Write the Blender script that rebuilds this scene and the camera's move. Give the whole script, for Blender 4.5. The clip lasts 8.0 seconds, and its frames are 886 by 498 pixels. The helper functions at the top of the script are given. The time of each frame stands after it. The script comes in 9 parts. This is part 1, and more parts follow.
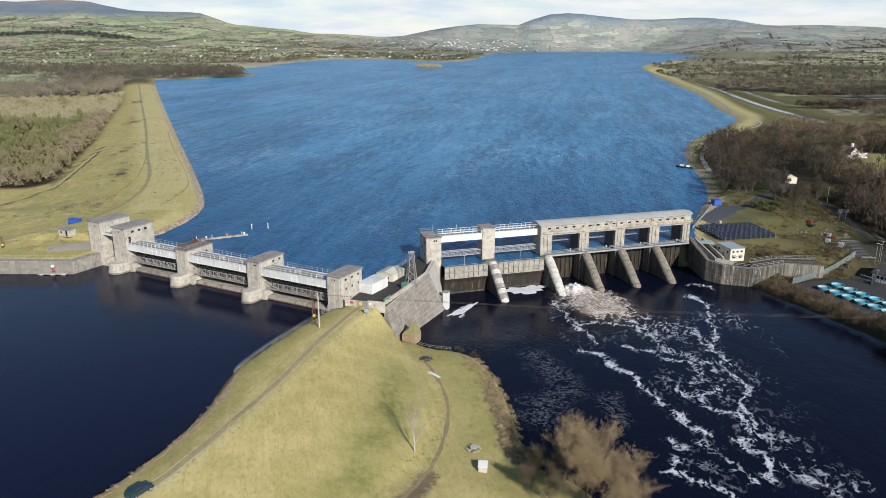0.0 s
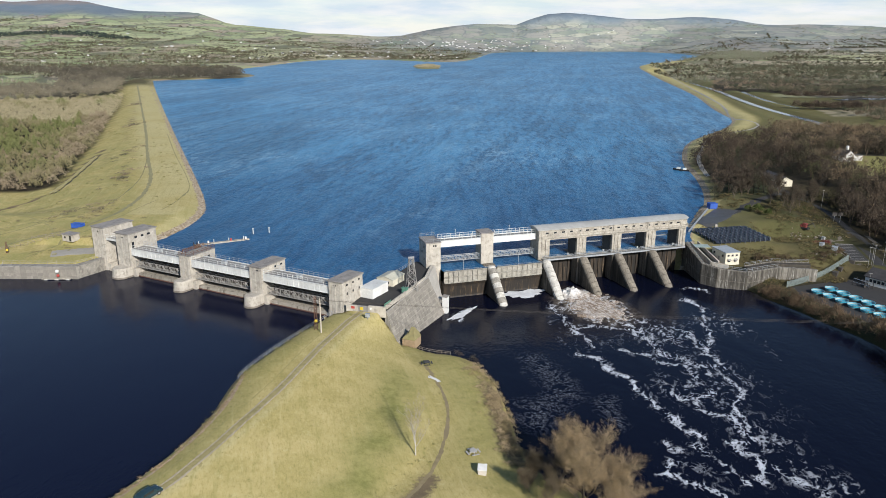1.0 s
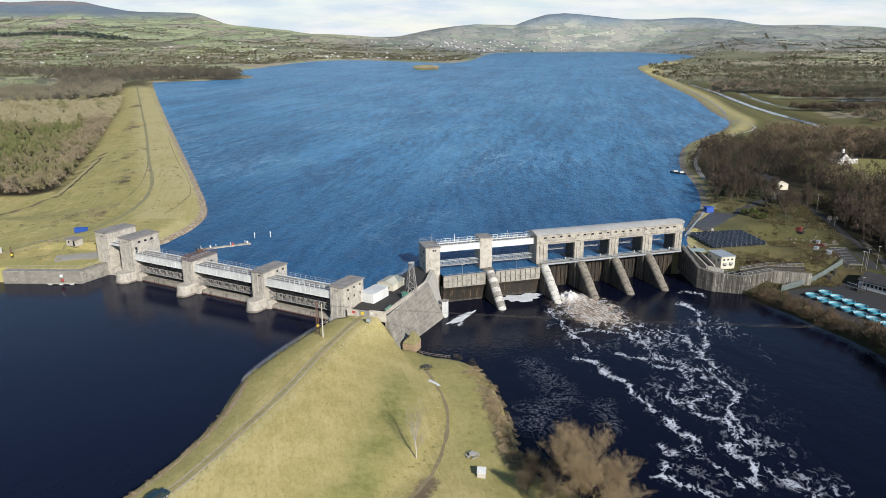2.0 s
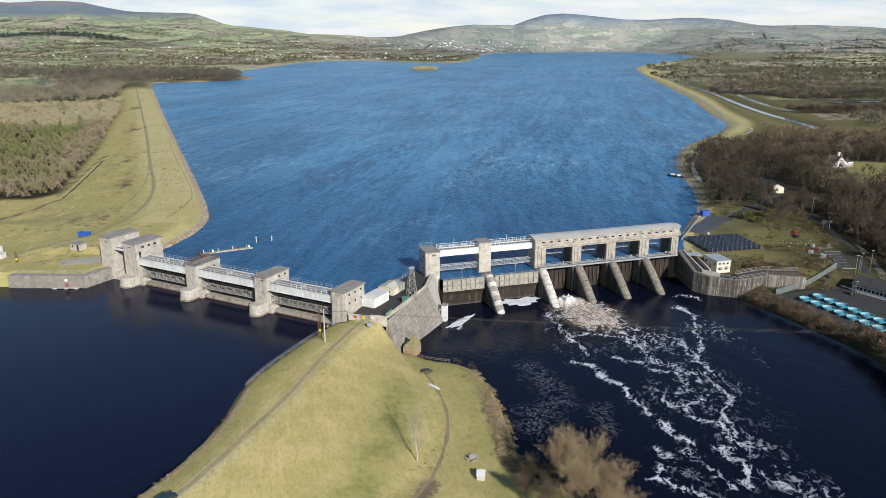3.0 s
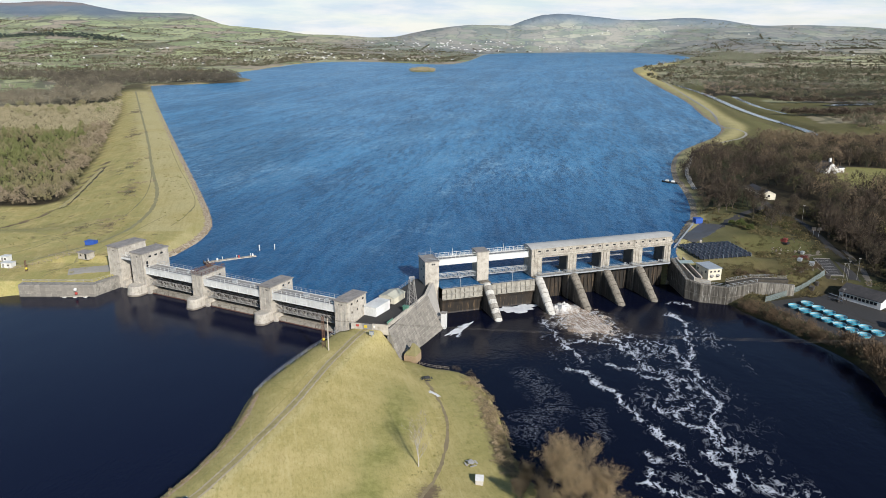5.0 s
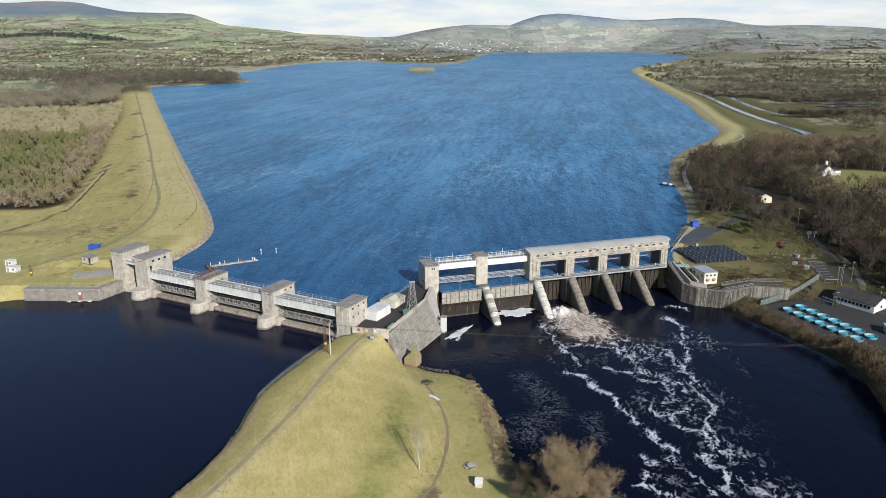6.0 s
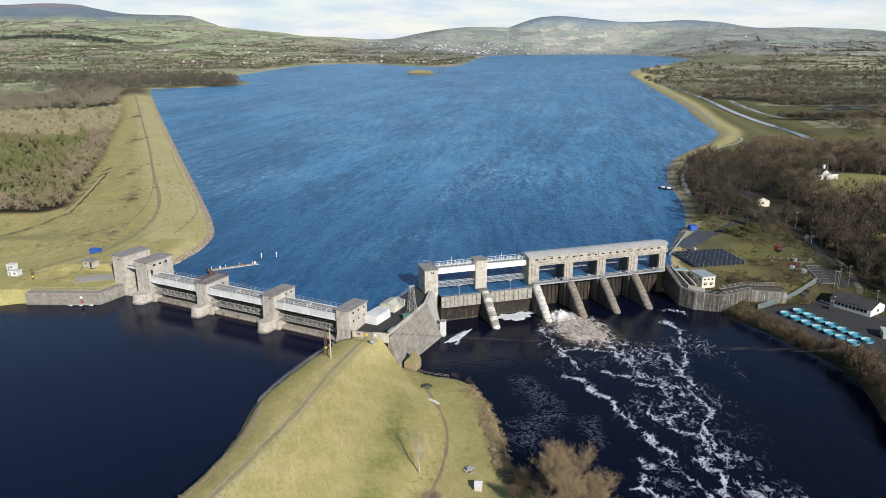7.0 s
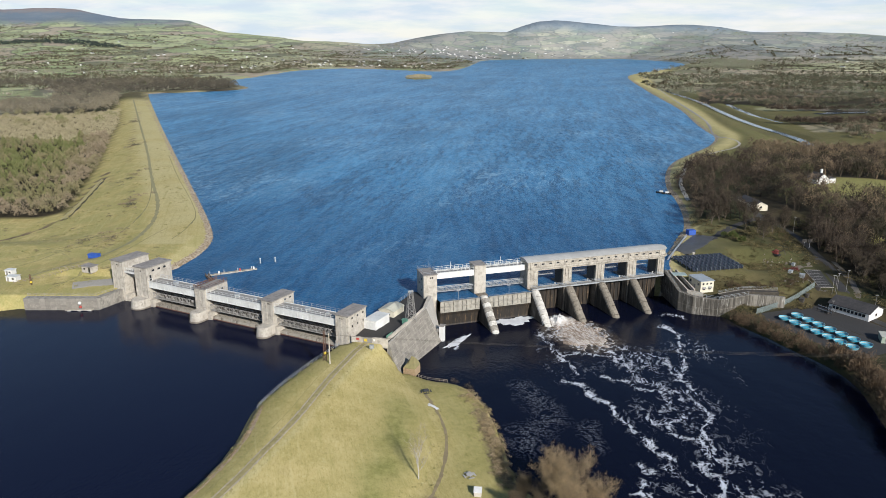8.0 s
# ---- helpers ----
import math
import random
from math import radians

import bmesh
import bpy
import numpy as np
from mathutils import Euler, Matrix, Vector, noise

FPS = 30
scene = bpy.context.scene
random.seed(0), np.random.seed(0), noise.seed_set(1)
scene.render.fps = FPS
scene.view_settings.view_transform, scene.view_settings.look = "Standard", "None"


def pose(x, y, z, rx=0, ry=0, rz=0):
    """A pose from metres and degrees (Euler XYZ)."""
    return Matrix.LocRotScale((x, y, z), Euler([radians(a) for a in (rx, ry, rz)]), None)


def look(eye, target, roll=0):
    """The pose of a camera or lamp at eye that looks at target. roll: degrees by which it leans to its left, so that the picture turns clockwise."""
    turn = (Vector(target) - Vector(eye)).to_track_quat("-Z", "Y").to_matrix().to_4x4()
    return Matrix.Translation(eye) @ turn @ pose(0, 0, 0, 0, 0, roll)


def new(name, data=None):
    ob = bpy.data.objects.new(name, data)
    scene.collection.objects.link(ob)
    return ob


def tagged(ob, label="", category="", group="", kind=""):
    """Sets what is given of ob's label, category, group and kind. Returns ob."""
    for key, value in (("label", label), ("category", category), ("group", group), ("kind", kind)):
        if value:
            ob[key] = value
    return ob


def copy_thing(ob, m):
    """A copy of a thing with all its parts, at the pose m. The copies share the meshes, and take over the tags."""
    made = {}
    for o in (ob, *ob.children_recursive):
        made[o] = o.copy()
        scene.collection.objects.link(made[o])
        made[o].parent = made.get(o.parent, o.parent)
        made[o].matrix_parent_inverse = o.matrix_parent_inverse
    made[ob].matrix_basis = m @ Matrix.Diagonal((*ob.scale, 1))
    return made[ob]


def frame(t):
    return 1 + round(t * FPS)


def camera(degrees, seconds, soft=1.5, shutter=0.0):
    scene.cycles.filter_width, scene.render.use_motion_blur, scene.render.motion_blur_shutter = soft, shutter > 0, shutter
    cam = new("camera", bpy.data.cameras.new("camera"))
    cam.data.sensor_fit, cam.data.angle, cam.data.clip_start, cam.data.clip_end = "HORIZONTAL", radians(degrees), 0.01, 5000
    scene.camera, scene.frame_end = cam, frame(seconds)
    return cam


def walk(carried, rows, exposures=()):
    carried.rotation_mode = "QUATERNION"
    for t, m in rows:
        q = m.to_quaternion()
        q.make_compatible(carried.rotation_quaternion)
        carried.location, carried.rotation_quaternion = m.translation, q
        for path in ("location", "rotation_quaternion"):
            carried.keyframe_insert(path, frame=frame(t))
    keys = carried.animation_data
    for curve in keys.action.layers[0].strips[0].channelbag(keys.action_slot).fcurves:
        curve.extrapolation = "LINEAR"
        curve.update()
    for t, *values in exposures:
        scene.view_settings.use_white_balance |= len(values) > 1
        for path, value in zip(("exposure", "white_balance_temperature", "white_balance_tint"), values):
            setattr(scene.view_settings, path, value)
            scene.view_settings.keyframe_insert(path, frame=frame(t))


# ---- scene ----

cam = camera(63.0, 8.0, soft=0.7)
# seconds, place, yaw, pitch, roll: a drone that climbs and backs away, then hovers
ROWS = [
    (0.0, 1.17, 12.65, 80.11, 0.483, -16.276, 0.11),
    (0.5, 0.98, 11.28, 81.43, 0.411, -16.306, 0.09),
    (1.0, 0.87, 9.92, 82.75, 0.346, -16.33, 0.06),
    (1.5, 0.80, 8.58, 83.96, 0.300, -16.329, 0.04),
    (3.0, 0.37, 4.34, 87.73, 0.137, -16.346, 0.035),
    (3.5, 0.24, 2.89, 89.03, 0.081, -16.367, 0.03),
    (4.0, 0.12, 1.43, 90.39, 0.038, -16.379, 0.03),
    (4.5, 0.0, 0.0, 91.70, -0.011, -16.394, 0.03),
    (6.0, -0.33, -4.36, 95.76, -0.135, -16.443, 0.01),
    (6.5, -0.36, -5.3, 96.85, -0.155, -16.546, 0.025),
    (7.0, -0.47, -5.65, 97.06, -0.209, -16.306, 0.03),
    (7.5, -0.59, -5.69, 97.19, -0.295, -16.106, 0.025),
    (8.0, -0.73, -5.67, 97.37, -0.364, -15.98, 0.013),
]
walk(cam, [(t, pose(x, y, z, 90 + pitch, 0, yaw) @ pose(0, 0, 0, 0, 0, roll)) for t, x, y, z, yaw, pitch, roll in ROWS],
     exposures=[(0.0, 0.22), (8.0, 0.22)])

# ---------------------------------------------------------------- light
RIVER, HEADRACE, LAKE = 0.0, 5.6, 9.3          # the three water levels
SUN_TO = Vector((0.42, -0.80, 0.47)).normalized()
sun = new("sun", bpy.data.lights.new("sun", "SUN"))
sun.data.energy, sun.data.angle, sun.data.color = 5.0, radians(0.53), (0.985, 0.95, 0.90)
sun.matrix_world = look(SUN_TO * 300, (0, 0, 0))


def make_sky():
    world = bpy.data.worlds.new("sky")
    scene.world = world
    world.use_nodes = True
    n, k = world.node_tree.nodes, world.node_tree.links
    n.clear()
    sky = n.new("ShaderNodeTexSky")
    sky.sky_type, sky.sun_disc = "NISHITA", False
    sky.sun_elevation = math.asin(SUN_TO.z)
    sky.sun_rotation = math.atan2(SUN_TO.x, SUN_TO.y)
    sky.air_density, sky.dust_density, sky.ozone_density = 1.0, 0.2, 2.5
    tc, mp = n.new("ShaderNodeTexCoord"), n.new("ShaderNodeMapping")
    mp.inputs["Scale"].default_value = (3.0, 3.0, 22.0)
    cl = n.new("ShaderNodeTexNoise")
    cl.inputs["Scale"].default_value, cl.inputs["Detail"].default_value = 2.4, 7.0
    rp = n.new("ShaderNodeValToRGB")
    rp.color_ramp.elements[0].position, rp.color_ramp.elements[1].position = 0.4, 0.58
    rp.color_ramp.elements[0].color = (0.74, 0.74, 0.74, 1)
    sp = n.new("ShaderNodeSeparateXYZ")
    lo = n.new("ShaderNodeMapRange")           # cloud banks lie along the horizon, the sky overhead is clear
    lo.interpolation_type = "SMOOTHSTEP"
    lo.inputs["From Min"].default_value, lo.inputs["From Max"].default_value = 0.22, 0.06
    hz = n.new("ShaderNodeMath")
    hz.operation = "MULTIPLY"
    mx = n.new("ShaderNodeMix")
    mx.data_type = "RGBA"
    soft = n.new("ShaderNodeMapping")
    soft.inputs["Scale"].default_value = (5.0, 5.0, 30.0)
    heap = n.new("ShaderNodeTexNoise")
    heap.inputs["Scale"].default_value, heap.inputs["Detail"].default_value, heap.inputs["Roughness"].default_value = 2.0, 6.0, 0.6
    tint = n.new("ShaderNodeValToRGB")         # grey-blue undersides to bright tops
    tint.color_ramp.elements[0].position, tint.color_ramp.elements[1].position = 0.38, 0.62
    tint.color_ramp.elements[0].color, tint.color_ramp.elements[1].color = (0.72, 0.84, 0.955, 1), (0.97, 0.985, 1.0, 1)
    bright = n.new("ShaderNodeVectorMath")
    bright.operation = "SCALE"
    bright.inputs["Scale"].default_value = 8.0
    k.new(tc.outputs["Generated"], soft.inputs["Vector"])
    k.new(soft.outputs[0], heap.inputs["Vector"])
    k.new(heap.outputs["Fac"], tint.inputs["Fac"])
    k.new(tint.outputs["Color"], bright.inputs[0])
    k.new(bright.outputs[0], mx.inputs["B"])
    bg, out = n.new("ShaderNodeBackground"), n.new("ShaderNodeOutputWorld")
    bg.inputs["Strength"].default_value = 0.1
    k.new(tc.outputs["Generated"], mp.inputs["Vector"])
    k.new(mp.outputs[0], cl.inputs["Vector"])
    k.new(cl.outputs["Fac"], rp.inputs["Fac"])
    k.new(tc.outputs["Generated"], sp.inputs[0])
    k.new(sp.outputs["Z"], lo.inputs["Value"])
    k.new(rp.outputs["Color"], hz.inputs[0])
    k.new(lo.outputs["Result"], hz.inputs[1])
    k.new(hz.outputs[0], mx.inputs["Factor"])
    k.new(sky.outputs[0], mx.inputs["A"])
    k.new(mx.outputs["Result"], bg.inputs["Color"])
    k.new(bg.outputs[0], out.inputs["Surface"])


make_sky()

# ---------------------------------------------------------------- materials


class Nodes:
    """A short way to write a node material."""

    def __init__(self, name):
        self.m = bpy.data.materials.new(name)
        self.m.use_nodes = True
        self.t = self.m.node_tree
        self.n, self.k = self.t.nodes, self.t.links
        self.p = self.n["Principled BSDF"]
        self.pos = self.n.new("ShaderNodeNewGeometry").outputs["Position"]

    def put(self, socket, value):
        if isinstance(value, bpy.types.NodeSocket):
            self.k.new(value, socket)
        elif isinstance(value, (tuple, list)) and socket.type == "RGBA":
            socket.default_value = (*value[:3], 1)
        else:
            socket.default_value = value

    def scaled(self, sx, sy, sz, turn=0.0):
        a = self.n.new("ShaderNodeMapping")
        a.inputs["Scale"].default_value = (sx, sy, sz)
        a.inputs["Rotation"].default_value = (0, 0, radians(turn))
        self.k.new(self.pos, a.inputs["Vector"])
        return a.outputs[0]

    def turned(self, turn, sx, sy):
        """Turns the plan by an angle, then stretches it."""
        a = self.n.new("ShaderNodeMapping")
        a.inputs["Rotation"].default_value = (0, 0, radians(turn))
        b = self.n.new("ShaderNodeMapping")
        b.inputs["Scale"].default_value = (sx, sy, 1)
        self.k.new(self.pos, a.inputs["Vector"])
        self.k.new(a.outputs[0], b.inputs["Vector"])
        return b.outputs[0]

    def noise(self, vec, scale=1.0, detail=4.0, rough=0.55, warp=0.0):
        a = self.n.new("ShaderNodeTexNoise")
        self.put(a.inputs["Vector"], vec)
        a.inputs["Scale"].default_value, a.inputs["Detail"].default_value = scale, detail
        a.inputs["Roughness"].default_value, a.inputs["Distortion"].default_value = rough, warp
        return a.outputs["Fac"]

    def step(self, fac, lo, hi):
        a = self.n.new("ShaderNodeMapRange")
        a.interpolation_type = "SMOOTHSTEP"
        self.put(a.inputs["Value"], fac)
        a.inputs["From Min"].default_value, a.inputs["From Max"].default_value = lo, hi
        return a.outputs["Result"]

    def mix(self, fac, a, b, how="MIX"):
        x = self.n.new("ShaderNodeMix")
        x.data_type, x.blend_type = "RGBA", how
        self.put(x.inputs["Factor"], fac)
        self.put(x.inputs["A"], a)
        self.put(x.inputs["B"], b)
        return x.outputs["Result"]

    def math(self, how, a, b=0.0):
        x = self.n.new("ShaderNodeMath")
        x.operation = how
        self.put(x.inputs[0], a)
        self.put(x.inputs[1], b)
        return x.outputs[0]

    def cells(self, vec, scale, feature="F1"):
        a = self.n.new("ShaderNodeTexVoronoi")
        a.feature = feature
        self.put(a.inputs["Vector"], vec)
        a.inputs["Scale"].default_value = scale
        return a

    def attr(self, name):
        a = self.n.new("ShaderNodeAttribute")
        a.attribute_name = name
        return a

    def island(self):
        return self.n["Geometry"].outputs["Random Per Island"]

    def chance(self):
        return self.n.new("ShaderNodeObjectInfo").outputs["Random"]

    def bump(self, height, strength, distance):
        b = self.n.new("ShaderNodeBump")
        b.inputs["Strength"].default_value, b.inputs["Distance"].default_value = strength, distance
        self.k.new(height, b.inputs["Height"])
        self.k.new(b.outputs[0], self.p.inputs["Normal"])

    def done(self, color, rough=0.8, metal=0.0, **more):
        self.put(self.p.inputs["Base Color"], color)
        self.put(self.p.inputs["Roughness"], rough)
        self.p.inputs["Metallic"].default_value = metal
        for key, value in more.items():
            self.put(self.p.inputs[key.replace("_", " ")], value)
        return self.m


def surface(name, c1, c2, grain=1.5, broad=0.12, rough=0.85, bump=0.3, metal=0.0, streak=0.0, stain=(0.06, 0.055, 0.05), vary=0.0, wear=0.0):
    """Two tones in a fine grain, a broad unevenness, and if wanted streaks that run down."""
    s = Nodes(name)
    fine = s.noise(s.pos, grain, 6.0, 0.6)
    col = s.mix(s.step(fine, 0.3, 0.7), c1, c2)
    col = s.mix(s.step(s.noise(s.pos, broad, 3.0), 0.35, 0.7), col, tuple(v * 0.78 for v in c1))
    if streak:
        run = s.noise(s.scaled(0.75, 0.75, 0.12), 1.0, 7.0, 0.72, 0.3)
        patch = s.noise(s.pos, 0.3, 5.0, 0.6)
        both = s.math("MULTIPLY", s.step(run, 0.46, 0.72), s.step(patch, 0.36, 0.66))
        both = s.math("MAXIMUM", both, s.math("MULTIPLY", s.step(s.noise(s.pos, 0.8, 6.0, 0.7), 0.58, 0.75), 0.6))
        col = s.mix(s.math("MULTIPLY", both, streak), col, stain)
    if wear:
        blot = s.noise(s.pos, 0.55, 9.0, 0.74, 0.4)
        col = s.mix(s.math("MULTIPLY", s.step(blot, 0.5, 0.63), wear), col, tuple(v * 0.42 for v in c2))
        col = s.mix(s.math("MULTIPLY", s.step(blot, 0.46, 0.34), wear * 0.8), col, tuple(min(0.8, v * 1.35) for v in c1))
        thin = s.noise(s.scaled(2.4, 2.4, 0.09), 1.0, 4.0, 0.6)
        col = s.mix(s.math("MULTIPLY", s.step(thin, 0.58, 0.7), wear * 0.8), col, tuple(v * 0.4 for v in c2))
    if vary:
        col = s.mix(s.math("MULTIPLY", s.chance(), vary), col, tuple(v * 0.5 for v in c1))
    s.bump(fine, bump, 0.05)
    return s.done(col, rough, metal)


CONCRETE = surface("weathered_concrete", (0.50, 0.455, 0.385), (0.42, 0.38, 0.32), 1.2, 0.1, 0.9, 0.3, streak=0.5, stain=(0.17, 0.15, 0.12), wear=0.5)
PALE_CONCRETE = surface("pale_concrete", (0.45, 0.41, 0.345), (0.33, 0.295, 0.24), 1.6, 0.15, 0.88, 0.25, streak=0.9, stain=(0.15, 0.125, 0.09), wear=0.65)
BROWN_CONCRETE = surface("damp_brown_concrete", (0.24, 0.205, 0.16), (0.16, 0.135, 0.105), 1.2, 0.15, 0.85, 0.35, streak=0.7, stain=(0.06, 0.05, 0.04), wear=0.6)
DARK_CONCRETE = surface("dark_streaked_concrete", (0.062, 0.052, 0.038), (0.038, 0.032, 0.024), 1.4, 0.2, 0.75, 0.4, streak=0.5, stain=(0.2, 0.15, 0.09), wear=0.6)
BLOCK_CONCRETE = surface("cast_wall_panels", (0.33, 0.3, 0.255), (0.22, 0.2, 0.168), 1.4, 0.2, 0.92, 0.45, streak=0.35, stain=(0.1, 0.088, 0.07), vary=0.75, wear=0.25)
OLD_CONCRETE = surface("stained_wall_concrete", (0.33, 0.305, 0.26), (0.24, 0.22, 0.185), 1.1, 0.13, 0.92, 0.35, streak=0.75, stain=(0.08, 0.07, 0.058), wear=0.6)
ROOF_FELT = surface("grey_roof_felt", (0.30, 0.275, 0.25), (0.22, 0.2, 0.18), 0.9, 0.25, 0.9, 0.2, wear=0.5)


def streaked(name, dark, mid, pale, across=1.4, low=0.4, high=0.62, rough=0.85):
    """A face that water has run down: dark, mid and pale streaks under one another."""
    s = Nodes(name)
    fine = s.noise(s.pos, 1.3, 6, 0.65)
    run = s.noise(s.scaled(across, across, 0.05), 1.0, 6, 0.7, 0.2)
    thin = s.noise(s.scaled(across * 2.6, across * 2.6, 0.09), 1.0, 4, 0.65)
    blot = s.noise(s.pos, 0.33, 6, 0.65, 0.4)
    col = s.mix(s.step(run, low, high), dark, mid)
    col = s.mix(s.math("MULTIPLY", s.step(thin, 0.54, 0.68), s.step(blot, 0.38, 0.6)), col, pale)
    col = s.mix(s.math("MULTIPLY", s.step(fine, 0.5, 0.7), 0.5), col, dark)
    col = s.mix(s.math("MULTIPLY", s.chance(), 0.35), col, dark)
    s.bump(fine, 0.35, 0.05)
    return s.done(col, rough)


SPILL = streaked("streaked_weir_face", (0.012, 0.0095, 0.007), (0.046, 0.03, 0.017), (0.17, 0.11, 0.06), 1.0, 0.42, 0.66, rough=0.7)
WALL_PANEL = streaked("streaked_wall_panels", (0.045, 0.039, 0.031), (0.155, 0.14, 0.116), (0.42, 0.4, 0.36), 1.0, 0.4, 0.6)
RIVER_WALL = streaked("streaked_river_wall", (0.085, 0.075, 0.06), (0.23, 0.21, 0.175), (0.42, 0.4, 0.36), 1.0)
HALL_ROOF = surface("pale_grey_metal_roof", (0.44, 0.43, 0.40), (0.37, 0.36, 0.335), 0.8, 0.1, 0.6, 0.1)
WHITE_PAINT = surface("white_painted_steel", (0.70, 0.70, 0.66), (0.60, 0.60, 0.57), 2.0, 0.2, 0.55, 0.1, streak=0.25, stain=(0.3, 0.24, 0.17), wear=0.15)
RAIL = surface("galvanised_rail", (0.42, 0.44, 0.45), (0.33, 0.35, 0.36), 4.0, 0.5, 0.5, 0.1, metal=0.3)
DARK_STEEL = surface("dark_gate_steel", (0.055, 0.05, 0.045), (0.09, 0.075, 0.06), 1.0, 0.2, 0.6, 0.2, streak=0.5, stain=(0.14, 0.09, 0.06), wear=0.4)
GREY_STEEL = surface("grey_lattice_steel", (0.30, 0.29, 0.27), (0.22, 0.2, 0.18), 1.5, 0.3, 0.6, 0.2, streak=0.3)
PALE_STEEL = surface("pale_ribbed_gate_steel", (0.38, 0.355, 0.3), (0.27, 0.25, 0.21), 1.5, 0.3, 0.7, 0.2, streak=0.5, wear=0.5)
RUST = surface("rusty_steel", (0.16, 0.08, 0.05), (0.1, 0.06, 0.045), 2.0, 0.3, 0.9, 0.2)
BLACK_GLASS = surface("dark_window_pane", (0.02, 0.023, 0.027), (0.03, 0.033, 0.036), 1.0, 0.4, 0.15, 0.0)
CREAM = surface("cream_render", (0.68, 0.63, 0.49), (0.6, 0.55, 0.43), 1.5, 0.3, 0.85, 0.15, streak=0.25, stain=(0.35, 0.3, 0.2))
WHITE_WALL = surface("white_rendered_wall", (0.72, 0.71, 0.68), (0.64, 0.63, 0.6), 1.2, 0.2, 0.85, 0.15, streak=0.2, stain=(0.4, 0.37, 0.32))
SLATE = surface("dark_slate_roof", (0.04, 0.037, 0.036), (0.065, 0.058, 0.054), 1.2, 0.2, 0.75, 0.3)
GRAVEL = surface("pale_gravel", (0.38, 0.35, 0.30), (0.28, 0.26, 0.22), 2.5, 0.15, 0.95, 0.4)
ASPHALT = surface("dark_asphalt", (0.042, 0.039, 0.036), (0.026, 0.024, 0.023), 2.0, 0.12, 0.9, 0.2)
TRACK = surface("worn_track", (0.36, 0.31, 0.12), (0.265, 0.236, 0.08), 0.9, 0.25, 0.95, 0.4)
MUD = surface("muddy_path", (0.29, 0.225, 0.125), (0.21, 0.17, 0.08), 0.7, 0.3, 0.9, 0.4)

# ---------------------------------------------------------------- land and water


def smooth(v, lo, hi):
    t = np.clip((v - lo) / (hi - lo), 0, 1)
    return t * t * (3 - 2 * t)


def to_line(x, y, pts, closed=False):
    """The distance to a line of points."""
    best = np.full(x.shape, 1e9)
    ends = list(zip(pts, pts[1:] + pts[:1])) if closed else list(zip(pts, pts[1:]))
    for (ax, ay), (bx, by) in ends:
        dx, dy = bx - ax, by - ay
        t = np.clip(((x - ax) * dx + (y - ay) * dy) / (dx * dx + dy * dy), 0, 1)
        best = np.minimum(best, np.hypot(x - ax - t * dx, y - ay - t * dy))
    return best


def inside(x, y, pts):
    hit = np.zeros(x.shape, bool)
    for (ax, ay), (bx, by) in zip(pts, pts[1:] + pts[:1]):
        if ay != by:
            hit ^= ((ay > y) != (by > y)) & (x < (bx - ax) * (y - ay) / (by - ay) + ax)
    return hit


def signed(x, y, pts):
    """The distance to an area's edge: negative inside."""
    d = to_line(x, y, pts, True)
    return np.where(inside(x, y, pts), -d, d)


def rounded(pts, times=2):
    """Chaikin's corner cutting, for an open line."""
    for _ in range(times):
        out = [pts[0]]
        for (ax, ay), (bx, by) in zip(pts, pts[1:]):
            out += [(0.75 * ax + 0.25 * bx, 0.75 * ay + 0.25 * by), (0.25 * ax + 0.75 * bx, 0.25 * ay + 0.75 * by)]
        pts = out + [pts[-1]]
    return pts


LEFT_BANK = rounded([(-118.4, 254), (-114, 258), (-108.5, 269), (-105.5, 279), (-103.3, 293), (-103.8, 312), (-109.5, 333), (-127.4, 377), (-163.6, 462), (-250.8, 667), (-380, 975), (-500, 1265), (-512, 1300)])
FAR_BANK = rounded([(-512, 1300), (-470, 1330), (-400, 1372), (-375, 1440), (-385, 1500), (-470, 1620), (-500, 1720), (-487, 1866), (-470, 2150), (-458, 2384), (-363, 2608), (-177, 2495), (-7, 2248), (60, 2420), (91, 2617), (150, 3100), (215, 3700), (400, 3900), (700, 4050), (980, 4050)])
RIGHT_BANK = rounded([(980, 4050), (1050, 3800), (1080, 3400), (1000, 2960), (722, 2405), (560, 2120), (492, 1944), (430, 1610), (367.8, 1246), (325, 970), (290, 823), (273.6, 739), (267, 691), (240, 632), (209, 588), (176, 540), (154, 484), (139, 428), (139, 416), (129.7, 370), (120.5, 339), (111, 317), (99.7, 298), (92, 281), (90.5, 272)])
DAM_LINE = [(88, 268), (60, 258.6), (33, 250), (33.0, 244.6), (-0.3, 233.9), (-3.6, 244.4), (-10, 241), (-18, 226), (-25, 212), (-30.4, 207.1), (-56.2, 220.4), (-82, 233.7), (-107.8, 247), (-118.4, 252.5)]
LAKE_AREA = LEFT_BANK + FAR_BANK[1:] + RIGHT_BANK[1:] + DAM_LINE
TONGUE_RIGHT = rounded([(-12, 196), (-8.1, 194.5), (-3.9, 190.8), (4.3, 188.9), (8.9, 183.6), (12.9, 172), (14.8, 159), (15.8, 146.4), (17.8, 135.3), (23.5, 131.5), (27.5, 127), (29, 118), (30, 100), (30, 60), (20, -60), (-30, -300)])
RIVER_RIGHT = rounded([(200, -300), (150, -60), (120, 80), (113, 150), (120, 177), (122.6, 189), (119.9, 203), (114.8, 213.5), (111.8, 223), (106.6, 233), (104, 242.5)])
